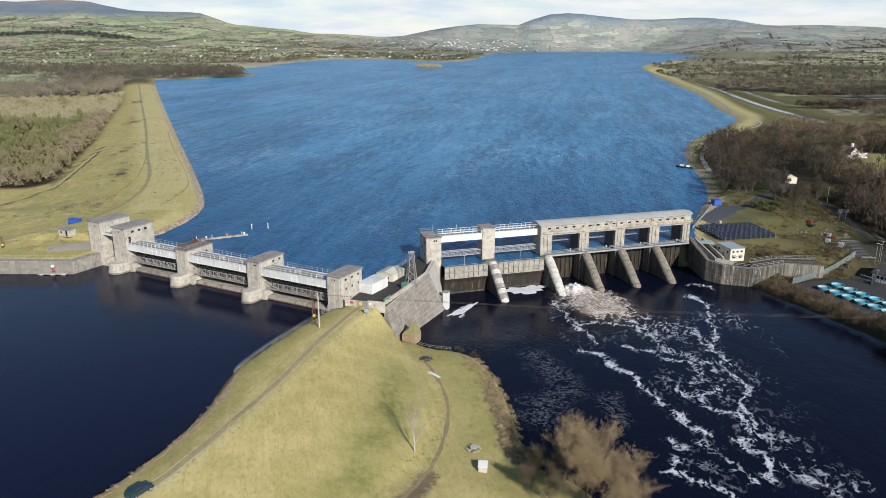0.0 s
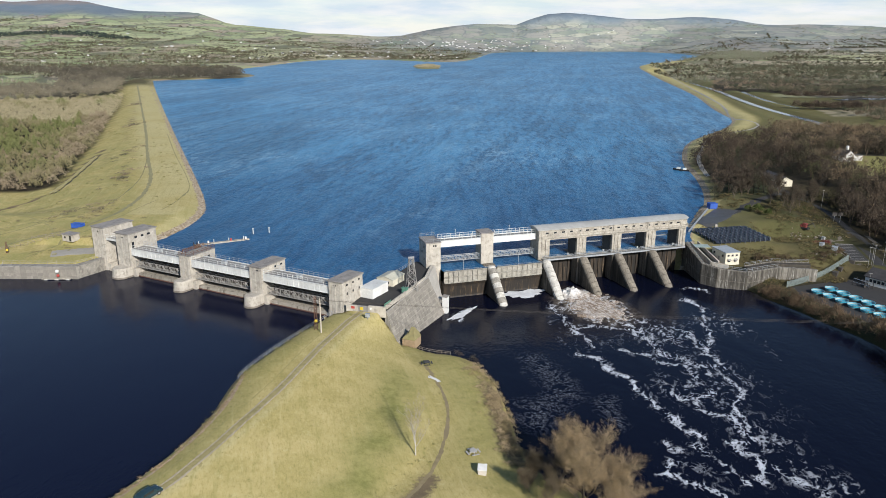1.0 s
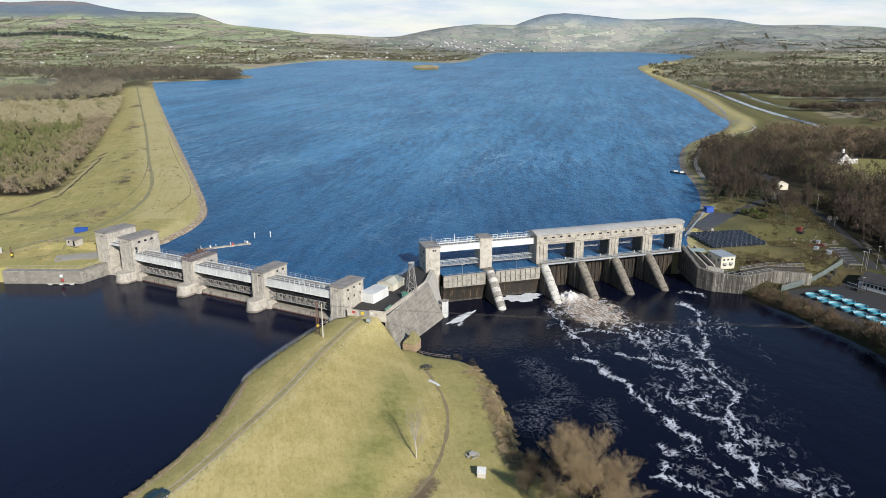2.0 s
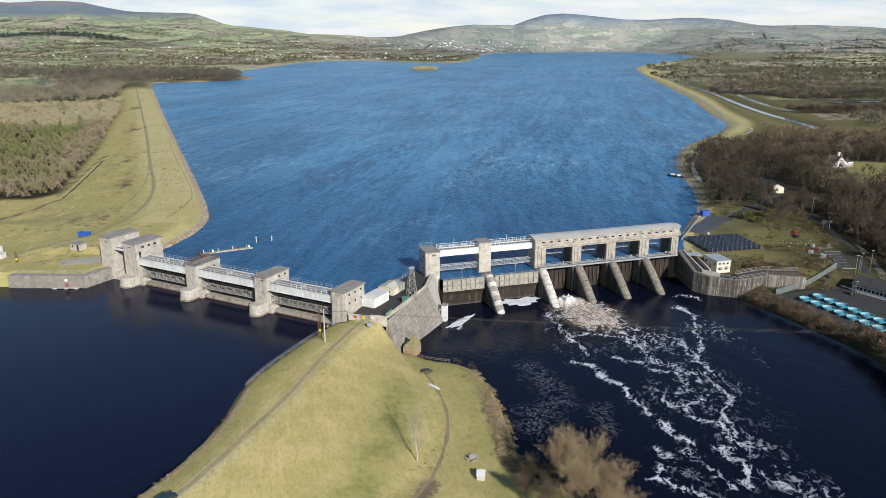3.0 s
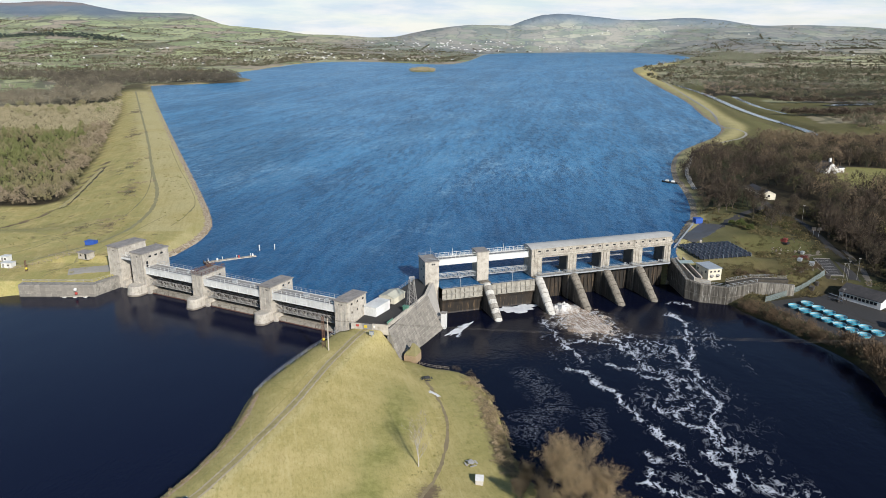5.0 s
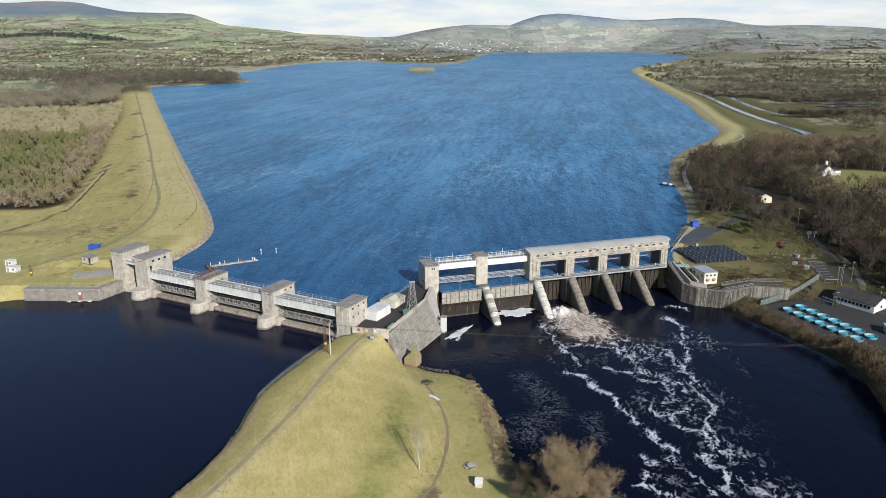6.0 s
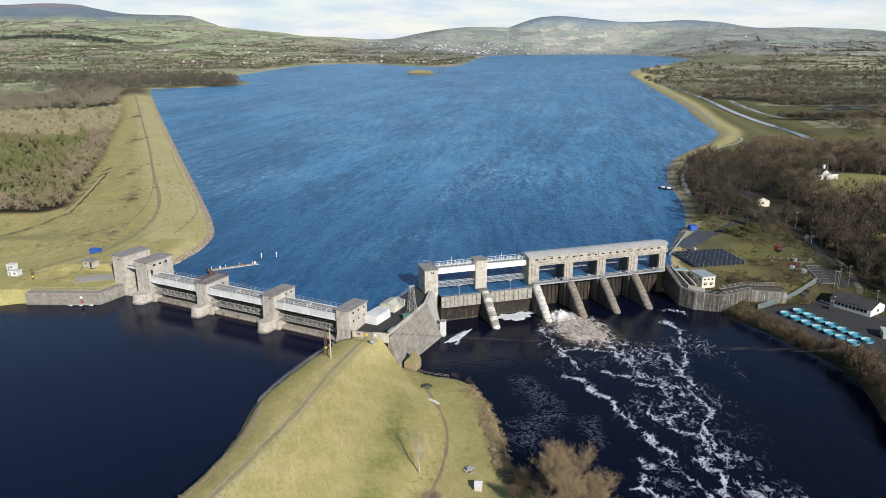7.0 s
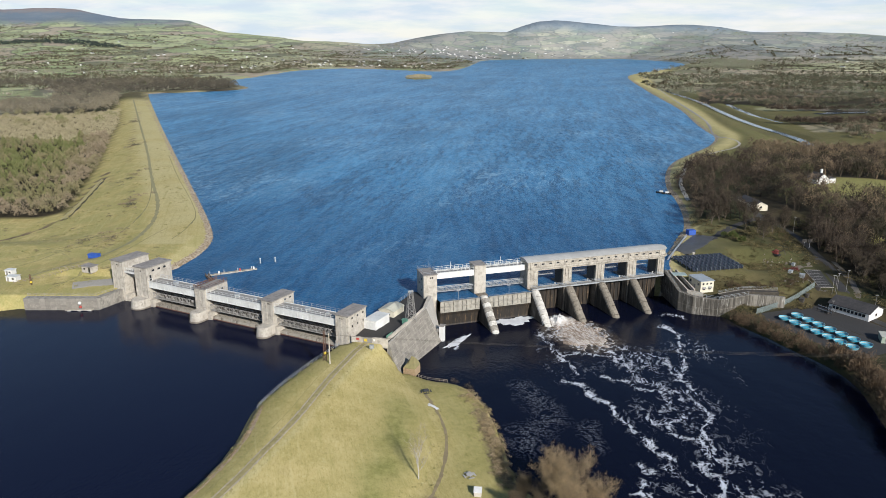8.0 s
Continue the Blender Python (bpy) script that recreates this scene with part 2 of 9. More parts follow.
RIVER_AREA = TONGUE_RIGHT + RIVER_RIGHT + [(89.6, 250), (88.8, 262), (60, 256), (30, 247), (-3, 236), (0.5, 221)]
TONGUE_LEFT = rounded([(-31.5, 205), (-32.2, 202.4), (-42.3, 180.8), (-48.2, 164.5), (-48.8, 158.6), (-49.0, 144.8), (-51.5, 133), (-55.3, 121), (-64, 104), (-90, 60), (-160, -60), (-260, -300)])
HEADRACE_AREA = TONGUE_LEFT + [(-520, -300), (-400, -60), (-290, 120), (-205, 205), (-165, 232), (-149, 238.4), (-122.4, 238.4), (-118.4, 247.5), (-106, 246), (-80, 233), (-52, 219)]
CREST_EDGE = rounded([(-16.5, 199.5), (-22.4, 191.5), (-29.6, 164), (-34.6, 145.4), (-41.2, 127), (-45.4, 116), (-55, 98), (-82, 58), (-150, -60), (-240, -300)])
SLOPE_FOOT = rounded([(-14.5, 198.5), (-10.1, 184.5), (-3.5, 171.1), (-0.5, 156.5), (-1.1, 143.9), (-5.1, 130.9), (-10.6, 124.7), (-20, 104), (-35, 60), (-80, -60), (-160, -300)])
CREST_AREA = CREST_EDGE + TONGUE_LEFT[::-1]
FLAT_AREA = SLOPE_FOOT + TONGUE_RIGHT[::-1]
TONGUE_AREA = TONGUE_LEFT[::-1] + TONGUE_RIGHT
MOSS_BAND = [(-9.8, 170), (-10.4, 152.3), (-12.6, 139.3), (-15.2, 128.8), (-18, 119), (-26, 100)]
STRUCTURE_AREA = [(-31, 205.6), (-21.5, 201.1), (-12.3, 196.8), (-9, 193.8), (3, 220), (3, 234), (30, 243), (60, 252), (92, 261), (88.5, 272), (33, 260), (-3.6, 250), (-11, 247), (-25.5, 217)]
DITCH = [(-237, 506), (-222, 445), (-209.5, 398), (-205, 380), (-212, 355), (-225, 335)]
CANAL = rounded([(500, 1700), (464, 1498), (442.6, 1240), (398.6, 1003), (381.6, 872), (378, 791), (372, 732), (360, 690)])
CANAL_ARM = [(470, 1190), (450.5, 1104), (430.4, 987), (427.5, 898)]
ISLAND = [(-84, 1850), (-60, 1800), (-22, 1810), (-18, 1880), (-40, 1960), (-75, 1930)]
# the skyline: across, height of the ridge
RIDGE = [(-3200, 300), (-2530, 275), (-2290, 284), (-2040, 275), (-1770, 231), (-1545, 222), (-1415, 216), (-1330, 188), (-1235, 151), (-915, 133), (-755, 101), (-590, 88), (-430, 83), (-270, 92), (-110, 123), (50, 148), (165, 160), (390, 153), (470, 185), (567, 216), (663, 226), (760, 219), (857, 207), (1018, 191), (1340, 194), (1630, 185), (1822, 160), (2300, 145), (3200, 130)]


def bumps(x, y, scale, seed=0.0):
    """A cheap smooth unevenness between about -1 and 1."""
    s = np.zeros(x.shape)
    for i in range(5):
        a = 1.7 * i + seed
        s += np.sin(x * scale * (1 + 0.37 * i) * math.cos(a) + y * scale * (1 + 0.29 * i) * math.sin(a) + 2.3 * i + seed) / 3.2
    return s


def land(x, y):
    """The height of the ground."""
    x, y = np.asarray(x, float), np.asarray(y, float)
    lake, river, race = signed(x, y, LAKE_AREA), signed(x, y, RIVER_AREA), signed(x, y, HEADRACE_AREA)
    left = x < -60
    # plain land: low behind the banks, rising towards the hills
    z = 2.2 + 0.5 * bumps(x, y, 0.02) + 9.5 * smooth(y, 1150, 1750) * (0.8 - 0.2 * np.tanh(x / 200))
    rx, rz = zip(*RIDGE)
    rise = np.clip((y - 1900) / 2450, 0, 1)
    bow = 2.7 + 0.2 * np.tanh(x / 260) + 1.4 * np.exp(-((x - 250) / 650) ** 2)
    far = np.clip((lake - 20) / 500, 0, 1)
    crown = np.interp(x * 4300 / np.maximum(y, 2200), rx, rz)
    z += (crown - 12) * rise ** bow * np.where(y > 3300, np.maximum(far, smooth(y, 4050, 4330)), far)
    z += rise * 9 * bumps(x, y, 0.006, 2.0) * far
    z -= 170 * smooth(y, 4420, 4900)
    # the wooded rise on the right bank
    z += 10.5 * np.exp(-(((x - 245) / 85) ** 2 + ((y - 440) / 90) ** 2)) + 5 * np.exp(-(((x - 190) / 45) ** 2 + ((y - 360) / 60) ** 2))
    # the lake's embankments
    d = np.maximum(lake, 0)
    prof = np.interp(d, [0, 4, 9, 33, 46, 82, 100], [9.3, 10.4, 12.0, 12.0, 9.0, 3.2, 2.2])
    z = np.where(y < 2300, np.maximum(z, prof), np.maximum(z, np.interp(d, [0, 12, 60], [9.3, 10.3, 11.0])))
    # meadow by the left lock
    m = smooth(-to_line(x, y, [(-260, 280), (-190, 282), (-140, 280), (-120, 268)]), -62, -22) * (x < -106)
    z = z * (1 - m) + m * np.maximum(9.9, np.minimum(z, 12.0))
    w = smooth(-np.abs(y - 262), -40, -24) * (x < -112) * (y < 300)
    z = z * (1 - w) + w * np.maximum(z, 9.9)
    dd = to_line(x, y, DITCH)
    z -= 1.1 * np.exp(-(dd / 1.6) ** 2)
    # the terraces on the right
    def terrace(cx, cy, sx, sy, top, z):
        k = smooth(-np.maximum(np.abs(x - cx) / sx, np.abs(y - cy) / sy), -1.5, -1.0)
        return z * (1 - k) + top * k
    z = np.where((x > 60) & (y < 330) & (lake > 0), np.minimum(z, np.interp(y, [225, 250, 268, 290, 330], [2.0, 4.2, 8.8, 10.3, 11.5])), z)
    z = terrace(107, 281, 14, 9, 9.0, z)
    z = terrace(100, 256, 11, 8, 6.7, z)
    z = terrace(118, 318, 9, 10, 10.4, z)
    z = terrace(137, 222, 20, 26, 1.7, z)
    z = terrace(143, 285, 13, 9, 4.6, z)
    z = terrace(155, 274.5, 7, 14, 4.3, z)
    z = np.where((x > -45) & (x < 20) & (y < 236), -2.0, z)
    # the tongue between the two channels
    foot, edge = to_line(x, y, SLOPE_FOOT), to_line(x, y, CREST_EDGE)
    dr = np.maximum(river, 0)
    flat = np.interp(dr, [0, 1.2, 4.0, 15.0], [0.0, 0.9, 1.7, 3.0]) + 0.06 * bumps(x, y, 0.35)
    slope = 3.0 + 6.2 * np.clip(foot / (foot + edge + 1e-6), 0, 1) ** 0.92
    slope = np.where((y > 184) & (x > -17), np.minimum(slope, 3.0 + 1.7 * np.maximum(-10.8 - x, 0)), slope)
    top = np.interp(np.maximum(race, 0), [0, 1.4, 3.2, 7.0], [5.6, 7.3, 8.7, 9.3]) + 0.05 * bumps(x, y, 0.3)
    tong = np.where(inside(x, y, CREST_AREA), top, np.where(inside(x, y, FLAT_AREA), flat, slope))
    z = np.where(inside(x, y, TONGUE_AREA), tong, z)
    # river bank on the right
    bank = (x > 60) & (y < 262)
    z = np.where(bank, np.minimum(z, np.interp(np.maximum(river, 0), [0, 2.5, 5, 30, 60], [0, 1.1, 1.6, 9, 30])), z)
    # left bank of the headrace
    hb = (x < -100) & (y < 262)
    z = np.where(hb, np.minimum(z, np.interp(np.maximum(race, 0), [0, 0.3, 2, 26, 40, 70], [5.6, 9.6, 9.9, 10.7, 12, 30])), z)
    z = np.where(hb & (x < -147.5) & (y < 238), np.minimum(z, np.interp(np.maximum(race, 0), [0, 12, 40], [5.6, 9.5, 12])), z)
    # beds of the waters
    z = np.where(lake < 0, 9.3 + np.maximum(lake * 0.3, -2.5), z)
    z = np.where(race < 0, 5.6 + np.maximum(race * 0.5, -4.0), z)
    z = np.where(river < 0, 0.0 + np.maximum(river * 0.5, -3.0), z)
    z = np.where(inside(x, y, STRUCTURE_AREA), -4.0, z)
    z = np.where((x > -119) & (x < -28) & (y < 262) & (to_line(x, y, DAM_LINE[9:]) < 8.5), np.minimum(z, 2.5), z)
    cn = np.minimum(to_line(x, y, CANAL), to_line(x, y, CANAL_ARM) + 3)
    z = np.where(cn < 40, np.minimum(z, np.interp(cn, [0, 6, 11, 40], [-0.8, -0.8, 2.0, 6])), z)
    isl = signed(x, y, ISLAND)
    z = np.where(isl < 8, np.maximum(z, np.interp(-isl, [-8, 0, 12], [6.5, 9.3, 10.6])), z)
    return z


def spread(marks):
    """Grid lines from marks of (place, spacing there)."""
    out = [marks[0][0]]
    at, gap = zip(*marks)
    while out[-1] < at[-1]:
        out.append(out[-1] + float(np.interp(out[-1], at, gap)))
    return np.array(out)


def from_arrays(name, verts, faces, material, shade=False):
    me = bpy.data.meshes.new(name)
    verts, faces = np.asarray(verts, np.float32), np.asarray(faces, np.int32)
    me.vertices.add(len(verts))
    me.vertices.foreach_set("co", verts.ravel())
    me.loops.add(faces.size)
    me.loops.foreach_set("vertex_index", faces.ravel())
    me.polygons.add(len(faces))
    me.polygons.foreach_set("loop_start", np.arange(0, faces.size, faces.shape[1], dtype=np.int32))
    if shade:
        me.polygons.foreach_set("use_smooth", np.ones(len(faces), bool))
    me.update(calc_edges=True)
    if material:
        me.materials.append(material)
    return me


def grid_faces(nx, ny):
    a = (np.arange(ny - 1)[:, None] * nx + np.arange(nx - 1)[None, :]).ravel()
    return np.stack([a, a + 1, a + nx + 1, a + nx], 1)


def ground_material():
    s = Nodes("grass_fields_and_earth")
    cover, where = s.attr("cover"), s.attr("where")
    sep = s.n.new("ShaderNodeSeparateColor")
    s.k.new(cover.outputs["Color"], sep.inputs[0])
    dry, bare, wood = sep.outputs[0], sep.outputs[1], sep.outputs[2]
    sep2 = s.n.new("ShaderNodeSeparateColor")
    s.k.new(where.outputs["Color"], sep2.inputs[0])
    farm, moor_haze, stone = sep2.outputs[0], sep2.outputs[1], sep2.outputs[2]
    fine, mid, wide = s.noise(s.pos, 1.3, 6, 0.65), s.noise(s.pos, 0.14, 5, 0.6), s.noise(s.pos, 0.028, 4)
    lush = s.mix(s.step(fine, 0.3, 0.72), (0.3, 0.247, 0.08), (0.428, 0.343, 0.127))
    lush = s.mix(s.step(mid, 0.36, 0.66), lush, (0.465, 0.37, 0.154))
    straw = s.mix(s.step(fine, 0.3, 0.7), (0.52, 0.44, 0.235), (0.42, 0.365, 0.17))
    grass = s.mix(s.math("MULTIPLY", dry, s.step(wide, 0.1, 0.6)), lush, straw)
    tuft = s.noise(s.pos, 0.5, 7, 0.72)
    grass = s.mix(s.math("MULTIPLY", s.step(tuft, 0.56, 0.74), 0.5), grass, (0.19, 0.19, 0.06))
    grass = s.mix(s.math("MULTIPLY", s.step(tuft, 0.44, 0.28), 0.45), grass, (0.55, 0.48, 0.25))
    blade = s.noise(s.turned(-15, 1.0, 0.35), 2.2, 5, 0.75)
    grass = s.mix(s.math("MULTIPLY", s.step(blade, 0.5, 0.66), 0.45), grass, (0.2, 0.18, 0.055))
    grass = s.mix(s.math("MULTIPLY", s.step(blade, 0.48, 0.34), 0.35), grass, (0.52, 0.45, 0.22))
    # rough pasture: rushes, wet hollows and worn ground
    rough = s.math("MULTIPLY", where.outputs["Alpha"], s.step(s.noise(s.pos, 0.075, 9, 0.72, 0.6), 0.41, 0.56))
    grass = s.mix(s.math("MULTIPLY", rough, 0.7), grass, s.mix(s.step(fine, 0.35, 0.65), (0.25, 0.25, 0.082), (0.34, 0.30, 0.125)))
    rough = s.math("MULTIPLY", where.outputs["Alpha"], s.step(s.noise(s.pos, 0.16, 8, 0.75, 0.4), 0.57, 0.66))
    grass = s.mix(s.math("MULTIPLY", rough, 0.8), grass, (0.15, 0.115, 0.065))
    swath = s.noise(s.turned(-15, 1.0, 0.035), 0.75, 5, 0.7, 0.15)
    grass = s.mix(s.math("MULTIPLY", s.step(swath, 0.52, 0.7), 0.4), grass, (0.26, 0.24, 0.075))
    grass = s.mix(s.math("MULTIPLY", s.step(swath, 0.46, 0.3), 0.35), grass, (0.54, 0.46, 0.23))
    mossy = s.mix(s.step(tuft, 0.35, 0.65), (0.25, 0.24, 0.08), (0.14, 0.15, 0.042))
    grass = s.mix(s.math("MULTIPLY", cover.outputs["Alpha"], 0.85), grass, mossy)
    earth = s.mix(s.step(mid, 0.35, 0.65), (0.20, 0.15, 0.09), (0.13, 0.1, 0.062))
    grass = s.mix(s.step(s.math("ADD", bare, s.math("MULTIPLY", s.math("SUBTRACT", fine, 0.5), 0.9)), 0.35, 0.75), grass, earth)
    rubble = s.mix(s.step(s.noise(s.pos, 0.9, 3), 0.42, 0.62), (0.27, 0.2, 0.125), (0.46, 0.39, 0.29))
    grass = s.mix(s.step(s.math("ADD", stone, s.math("MULTIPLY", s.math("SUBTRACT", mid, 0.5), 0.7)), 0.4, 0.6), grass, rubble)
    # dark earth floor; tree and cloud shade are put into its colour
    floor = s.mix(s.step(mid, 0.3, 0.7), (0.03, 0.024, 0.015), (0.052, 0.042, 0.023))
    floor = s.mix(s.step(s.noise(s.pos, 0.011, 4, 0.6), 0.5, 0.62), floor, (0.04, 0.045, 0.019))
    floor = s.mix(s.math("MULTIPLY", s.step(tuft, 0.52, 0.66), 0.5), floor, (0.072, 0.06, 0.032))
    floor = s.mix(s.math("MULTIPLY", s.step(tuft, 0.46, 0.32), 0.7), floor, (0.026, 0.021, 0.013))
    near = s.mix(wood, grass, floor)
    # farmland: fields of several tones, paled by haze in the colour, with dark hedges
    bend = s.n.new("ShaderNodeTexNoise")
    bend.inputs["Scale"].default_value = 0.004
    s.k.new(s.pos, bend.inputs["Vector"])
    bent = s.n.new("ShaderNodeVectorMath")
    bent.operation = "MULTIPLY_ADD"
    bent.inputs[1].default_value = (1.6, 1.6, 0.8)
    s.k.new(bend.outputs["Color"], bent.inputs[0])
    s.k.new(s.scaled(1 / 120, 1 / 260, 1 / 16, 17), bent.inputs[2])
    plots = bent.outputs[0]
    field = s.cells(plots, 1.0)
    tone = s.n.new("ShaderNodeSeparateColor")
    s.k.new(field.outputs["Color"], tone.inputs[0])
    f1 = s.mix(s.step(tone.outputs[0], 0.1, 0.9), (0.26, 0.285, 0.14), (0.52, 0.48, 0.31))
    f1 = s.mix(s.step(tone.outputs[1], 0.55, 0.62), f1, (0.37, 0.31, 0.225))
    f1 = s.mix(s.math("MULTIPLY", s.step(tone.outputs[1], 0.2, 0.12), 0.8), f1, (0.12, 0.12, 0.075))
    px = s.n.new("ShaderNodeSeparateXYZ")
    s.k.new(s.pos, px.inputs[0])
    pasture = s.mix(s.step(tone.outputs[2], 0.2, 0.8), (0.275, 0.33, 0.155), (0.42, 0.445, 0.235))
    f1 = s.mix(s.math("MULTIPLY", s.step(px.outputs[0], -450, -950), s.step(tone.outputs[0], 0.42, 0.5)), f1, pasture)
    f1 = s.mix(s.math("MULTIPLY", s.step(mid, 0.35, 0.7), 0.3), f1, (0.22, 0.205, 0.125))
    edge = s.cells(plots, 1.0, "DISTANCE_TO_EDGE")
    f1 = s.mix(s.math("MULTIPLY", s.step(edge.outputs["Distance"], 0.045, 0.02), 0.75), f1, (0.11, 0.11, 0.08))
    dots = s.noise(s.scaled(1, 0.45, 1.6), 0.03, 8, 0.8)
    f1 = s.mix(s.math("MULTIPLY", s.step(dots, 0.53, 0.6), 0.6), f1, (0.125, 0.125, 0.09))
    near = s.mix(farm, near, f1)
    # blue-grey hills: distance haze is put into the heath's colour
    hazy_heath = s.mix(s.step(s.noise(s.pos, 0.006, 6, 0.6), 0.4, 0.62), (0.175, 0.22, 0.25), (0.265, 0.29, 0.29))
    hazy_heath = s.mix(s.math("MULTIPLY", s.step(dots, 0.52, 0.62), 0.45), hazy_heath, (0.14, 0.16, 0.16))
    hazy_heath = s.mix(s.math("MULTIPLY", s.step(s.noise(s.pos, 0.0022, 4, 0.6, 0.5), 0.52, 0.62), 0.7), hazy_heath, (0.14, 0.175, 0.215))
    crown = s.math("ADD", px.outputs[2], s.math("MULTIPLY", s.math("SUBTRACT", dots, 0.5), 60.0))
    hazy_heath = s.mix(s.math("MULTIPLY", s.step(crown, 165, 205), 0.65), hazy_heath, (0.115, 0.15, 0.19))
    hazy_heath = s.mix(s.math("MULTIPLY", s.math("MULTIPLY", s.step(crown, 245, 275), s.step(px.outputs[0], -1500, -2000)), 0.7), hazy_heath, (0.24, 0.185, 0.16))
    col = s.mix(moor_haze, near, hazy_heath)
    s.bump(fine, 0.45, 0.12)
    return s.done(col, 0.95, Specular_IOR_Level=0.15)


def make_ground():
    gx = spread([(-4200, 160), (-1500, 60), (-500, 14), (-170, 2.6), (-62, 1.3), (30, 1.3), (60, 2.4), (170, 3.0), (420, 6), (620, 14), (1500, 55), (4200, 160)])
    gy = spread([(-1500, 120), (-200, 30), (80, 3.0), (105, 1.3), (200, 1.4), (270, 2.2), (420, 3.6), (900, 7), (1400, 13), (1900, 24), (3000, 40), (4300, 40), (4950, 90)])
    x, y = [a.ravel() for a in np.meshgrid(gx, gy)]
    z = land(x, y)
    me = from_arrays("ground", np.stack([x, y, z], 1), grid_faces(len(gx), len(gy)), ground_material(), True)
    lake, river, race = signed(x, y, LAKE_AREA), signed(x, y, RIVER_AREA), signed(x, y, HEADRACE_AREA)
    tong = inside(x, y, TONGUE_AREA)
    dry = np.where(tong, 0.25, np.where(lake > 22, 0.15, 0.45)) + 0.4 * smooth(-lake, -30, -8) * (y < 2200)
    bare = np.zeros(x.shape)
    bare = np.where(tong, 0.45 * smooth(-race, -3.5, -1.2) + 0.75 * smooth(-river, -9.5, -2) * smooth(-np.abs(y - 152), -38, -12), bare)
    tus = bumps(x, y, 0.11, 2.0) * 0.6 + bumps(x, y, 0.31, 4.0) * 0.5
    meadow = (x < -112) & (y > 200) & (y < 1200) & (lake > 0)
    bare = np.where(meadow, np.maximum(bare, 0.36 * smooth(tus, 0.35, 0.9) * np.where(lake < 28, 0.35, 1.0)), bare)
    bare = np.where(meadow, np.maximum(bare, 0.42 * smooth(-np.abs(lake - 47), -9, -2) * smooth(bumps(x, y, 0.03, 1.0), -0.1, 0.4)), bare)
    bare = np.maximum(bare, 0.95 * smooth(-to_line(x, y, DITCH), -3, -0.8))
    rough = np.where(meadow, 0.1 + 0.9 * smooth(lake, 24, 34), np.where(tong, 0.12, 0.5))
    rough = np.where(meadow & (y > 520), 0.6 * rough, rough)
    rough = np.where((x < -112) & (y < 300), 1.0, rough)
    # dry turf on the embankment, with a worn strip beside the wood and a patch of dead rushes
    dry = np.where(meadow & (y > 300), np.maximum(dry, 0.95 * smooth(-lake, -34, -24)), dry)
    worn = to_line(x, y, [(-380, 927), (-322, 766), (-263, 614), (-223, 511)])
    bare = np.maximum(bare, 0.62 * np.exp(-(worn / 5.0) ** 2) * (0.9 + 0.3 * bumps(x, y, 0.05, 3.0)))
    bare = np.maximum(bare, 0.62 * np.exp(-((x + 174) / 6) ** 2 - ((y - 394) / 15) ** 2))
    moss = tong * np.exp(-(to_line(x, y, MOSS_BAND) / 5.6) ** 2) * (0.78 + 0.35 * bumps(x, y, 0.35)) * smooth(-y, -182, -160)
    moss = np.maximum(moss, tong * 0.35 * (race < 9) * (race > 1.5))
    moss = np.maximum(moss, 0.52 * smooth(-river, -17, -11) * inside(x, y, FLAT_AREA) * (0.85 + 0.25 * bumps(x, y, 0.2)))
    # the worn, muddy end of the footpath, earth at the canal's edge, and a pale lip along the crest
    bare = np.maximum(bare, tong * 0.8 * np.exp(-(to_line(x, y, [(-2.4, 128), (-4.5, 122.5), (-12, 116), (-20, 104)]) / 3.0) ** 2))
    bare = np.maximum(bare, tong * 0.95 * smooth(-race, -2.6, -1.4) * smooth(-y, -168, -158) * (0.8 + 0.3 * bumps(x, y, 0.6)))
    dry = np.maximum(dry, tong * 0.95 * np.exp(-(to_line(x, y, CREST_EDGE) / 0.9) ** 2))
    dry = np.where((x < -112) & (y < 300), 0.2, dry)
    stone = smooth(-lake, -4.6, -1.6) * (y < 2300) * (lake > -1)
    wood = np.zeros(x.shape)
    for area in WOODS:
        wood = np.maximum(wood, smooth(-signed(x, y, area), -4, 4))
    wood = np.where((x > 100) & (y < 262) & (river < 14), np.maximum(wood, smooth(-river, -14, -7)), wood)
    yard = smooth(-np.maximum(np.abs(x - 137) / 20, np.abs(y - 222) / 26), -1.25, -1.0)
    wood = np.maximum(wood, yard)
    # cloud shade over the right bank, laid on as dark floor
    cloud_dim = smooth(x, 90, 98) * (x < 420) * (y < 480) * (y > 120) * smooth(lake, 4, 12) * smooth(river, 0, 5) * (0.92 + 0.25 * bumps(x, y, 0.12))
    cloud_dim = np.maximum(cloud_dim, 0.9 * (cloud_dim > 0.2)) * (0.92 + 0.12 * np.maximum(smooth(x, 128, 150), smooth(-y, -262, -250)))
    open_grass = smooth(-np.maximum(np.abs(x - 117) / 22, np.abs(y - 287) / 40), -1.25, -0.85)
    wood = np.maximum(wood, np.clip(cloud_dim, 0, 1) * (1 - 0.14 * open_grass))
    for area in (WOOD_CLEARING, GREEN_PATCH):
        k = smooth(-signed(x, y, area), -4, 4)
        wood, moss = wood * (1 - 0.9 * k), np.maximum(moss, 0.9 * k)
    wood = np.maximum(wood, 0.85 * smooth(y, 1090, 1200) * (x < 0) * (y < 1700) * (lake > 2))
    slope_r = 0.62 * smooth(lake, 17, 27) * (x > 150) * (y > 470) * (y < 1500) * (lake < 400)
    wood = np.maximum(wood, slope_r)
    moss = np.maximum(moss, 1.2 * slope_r)
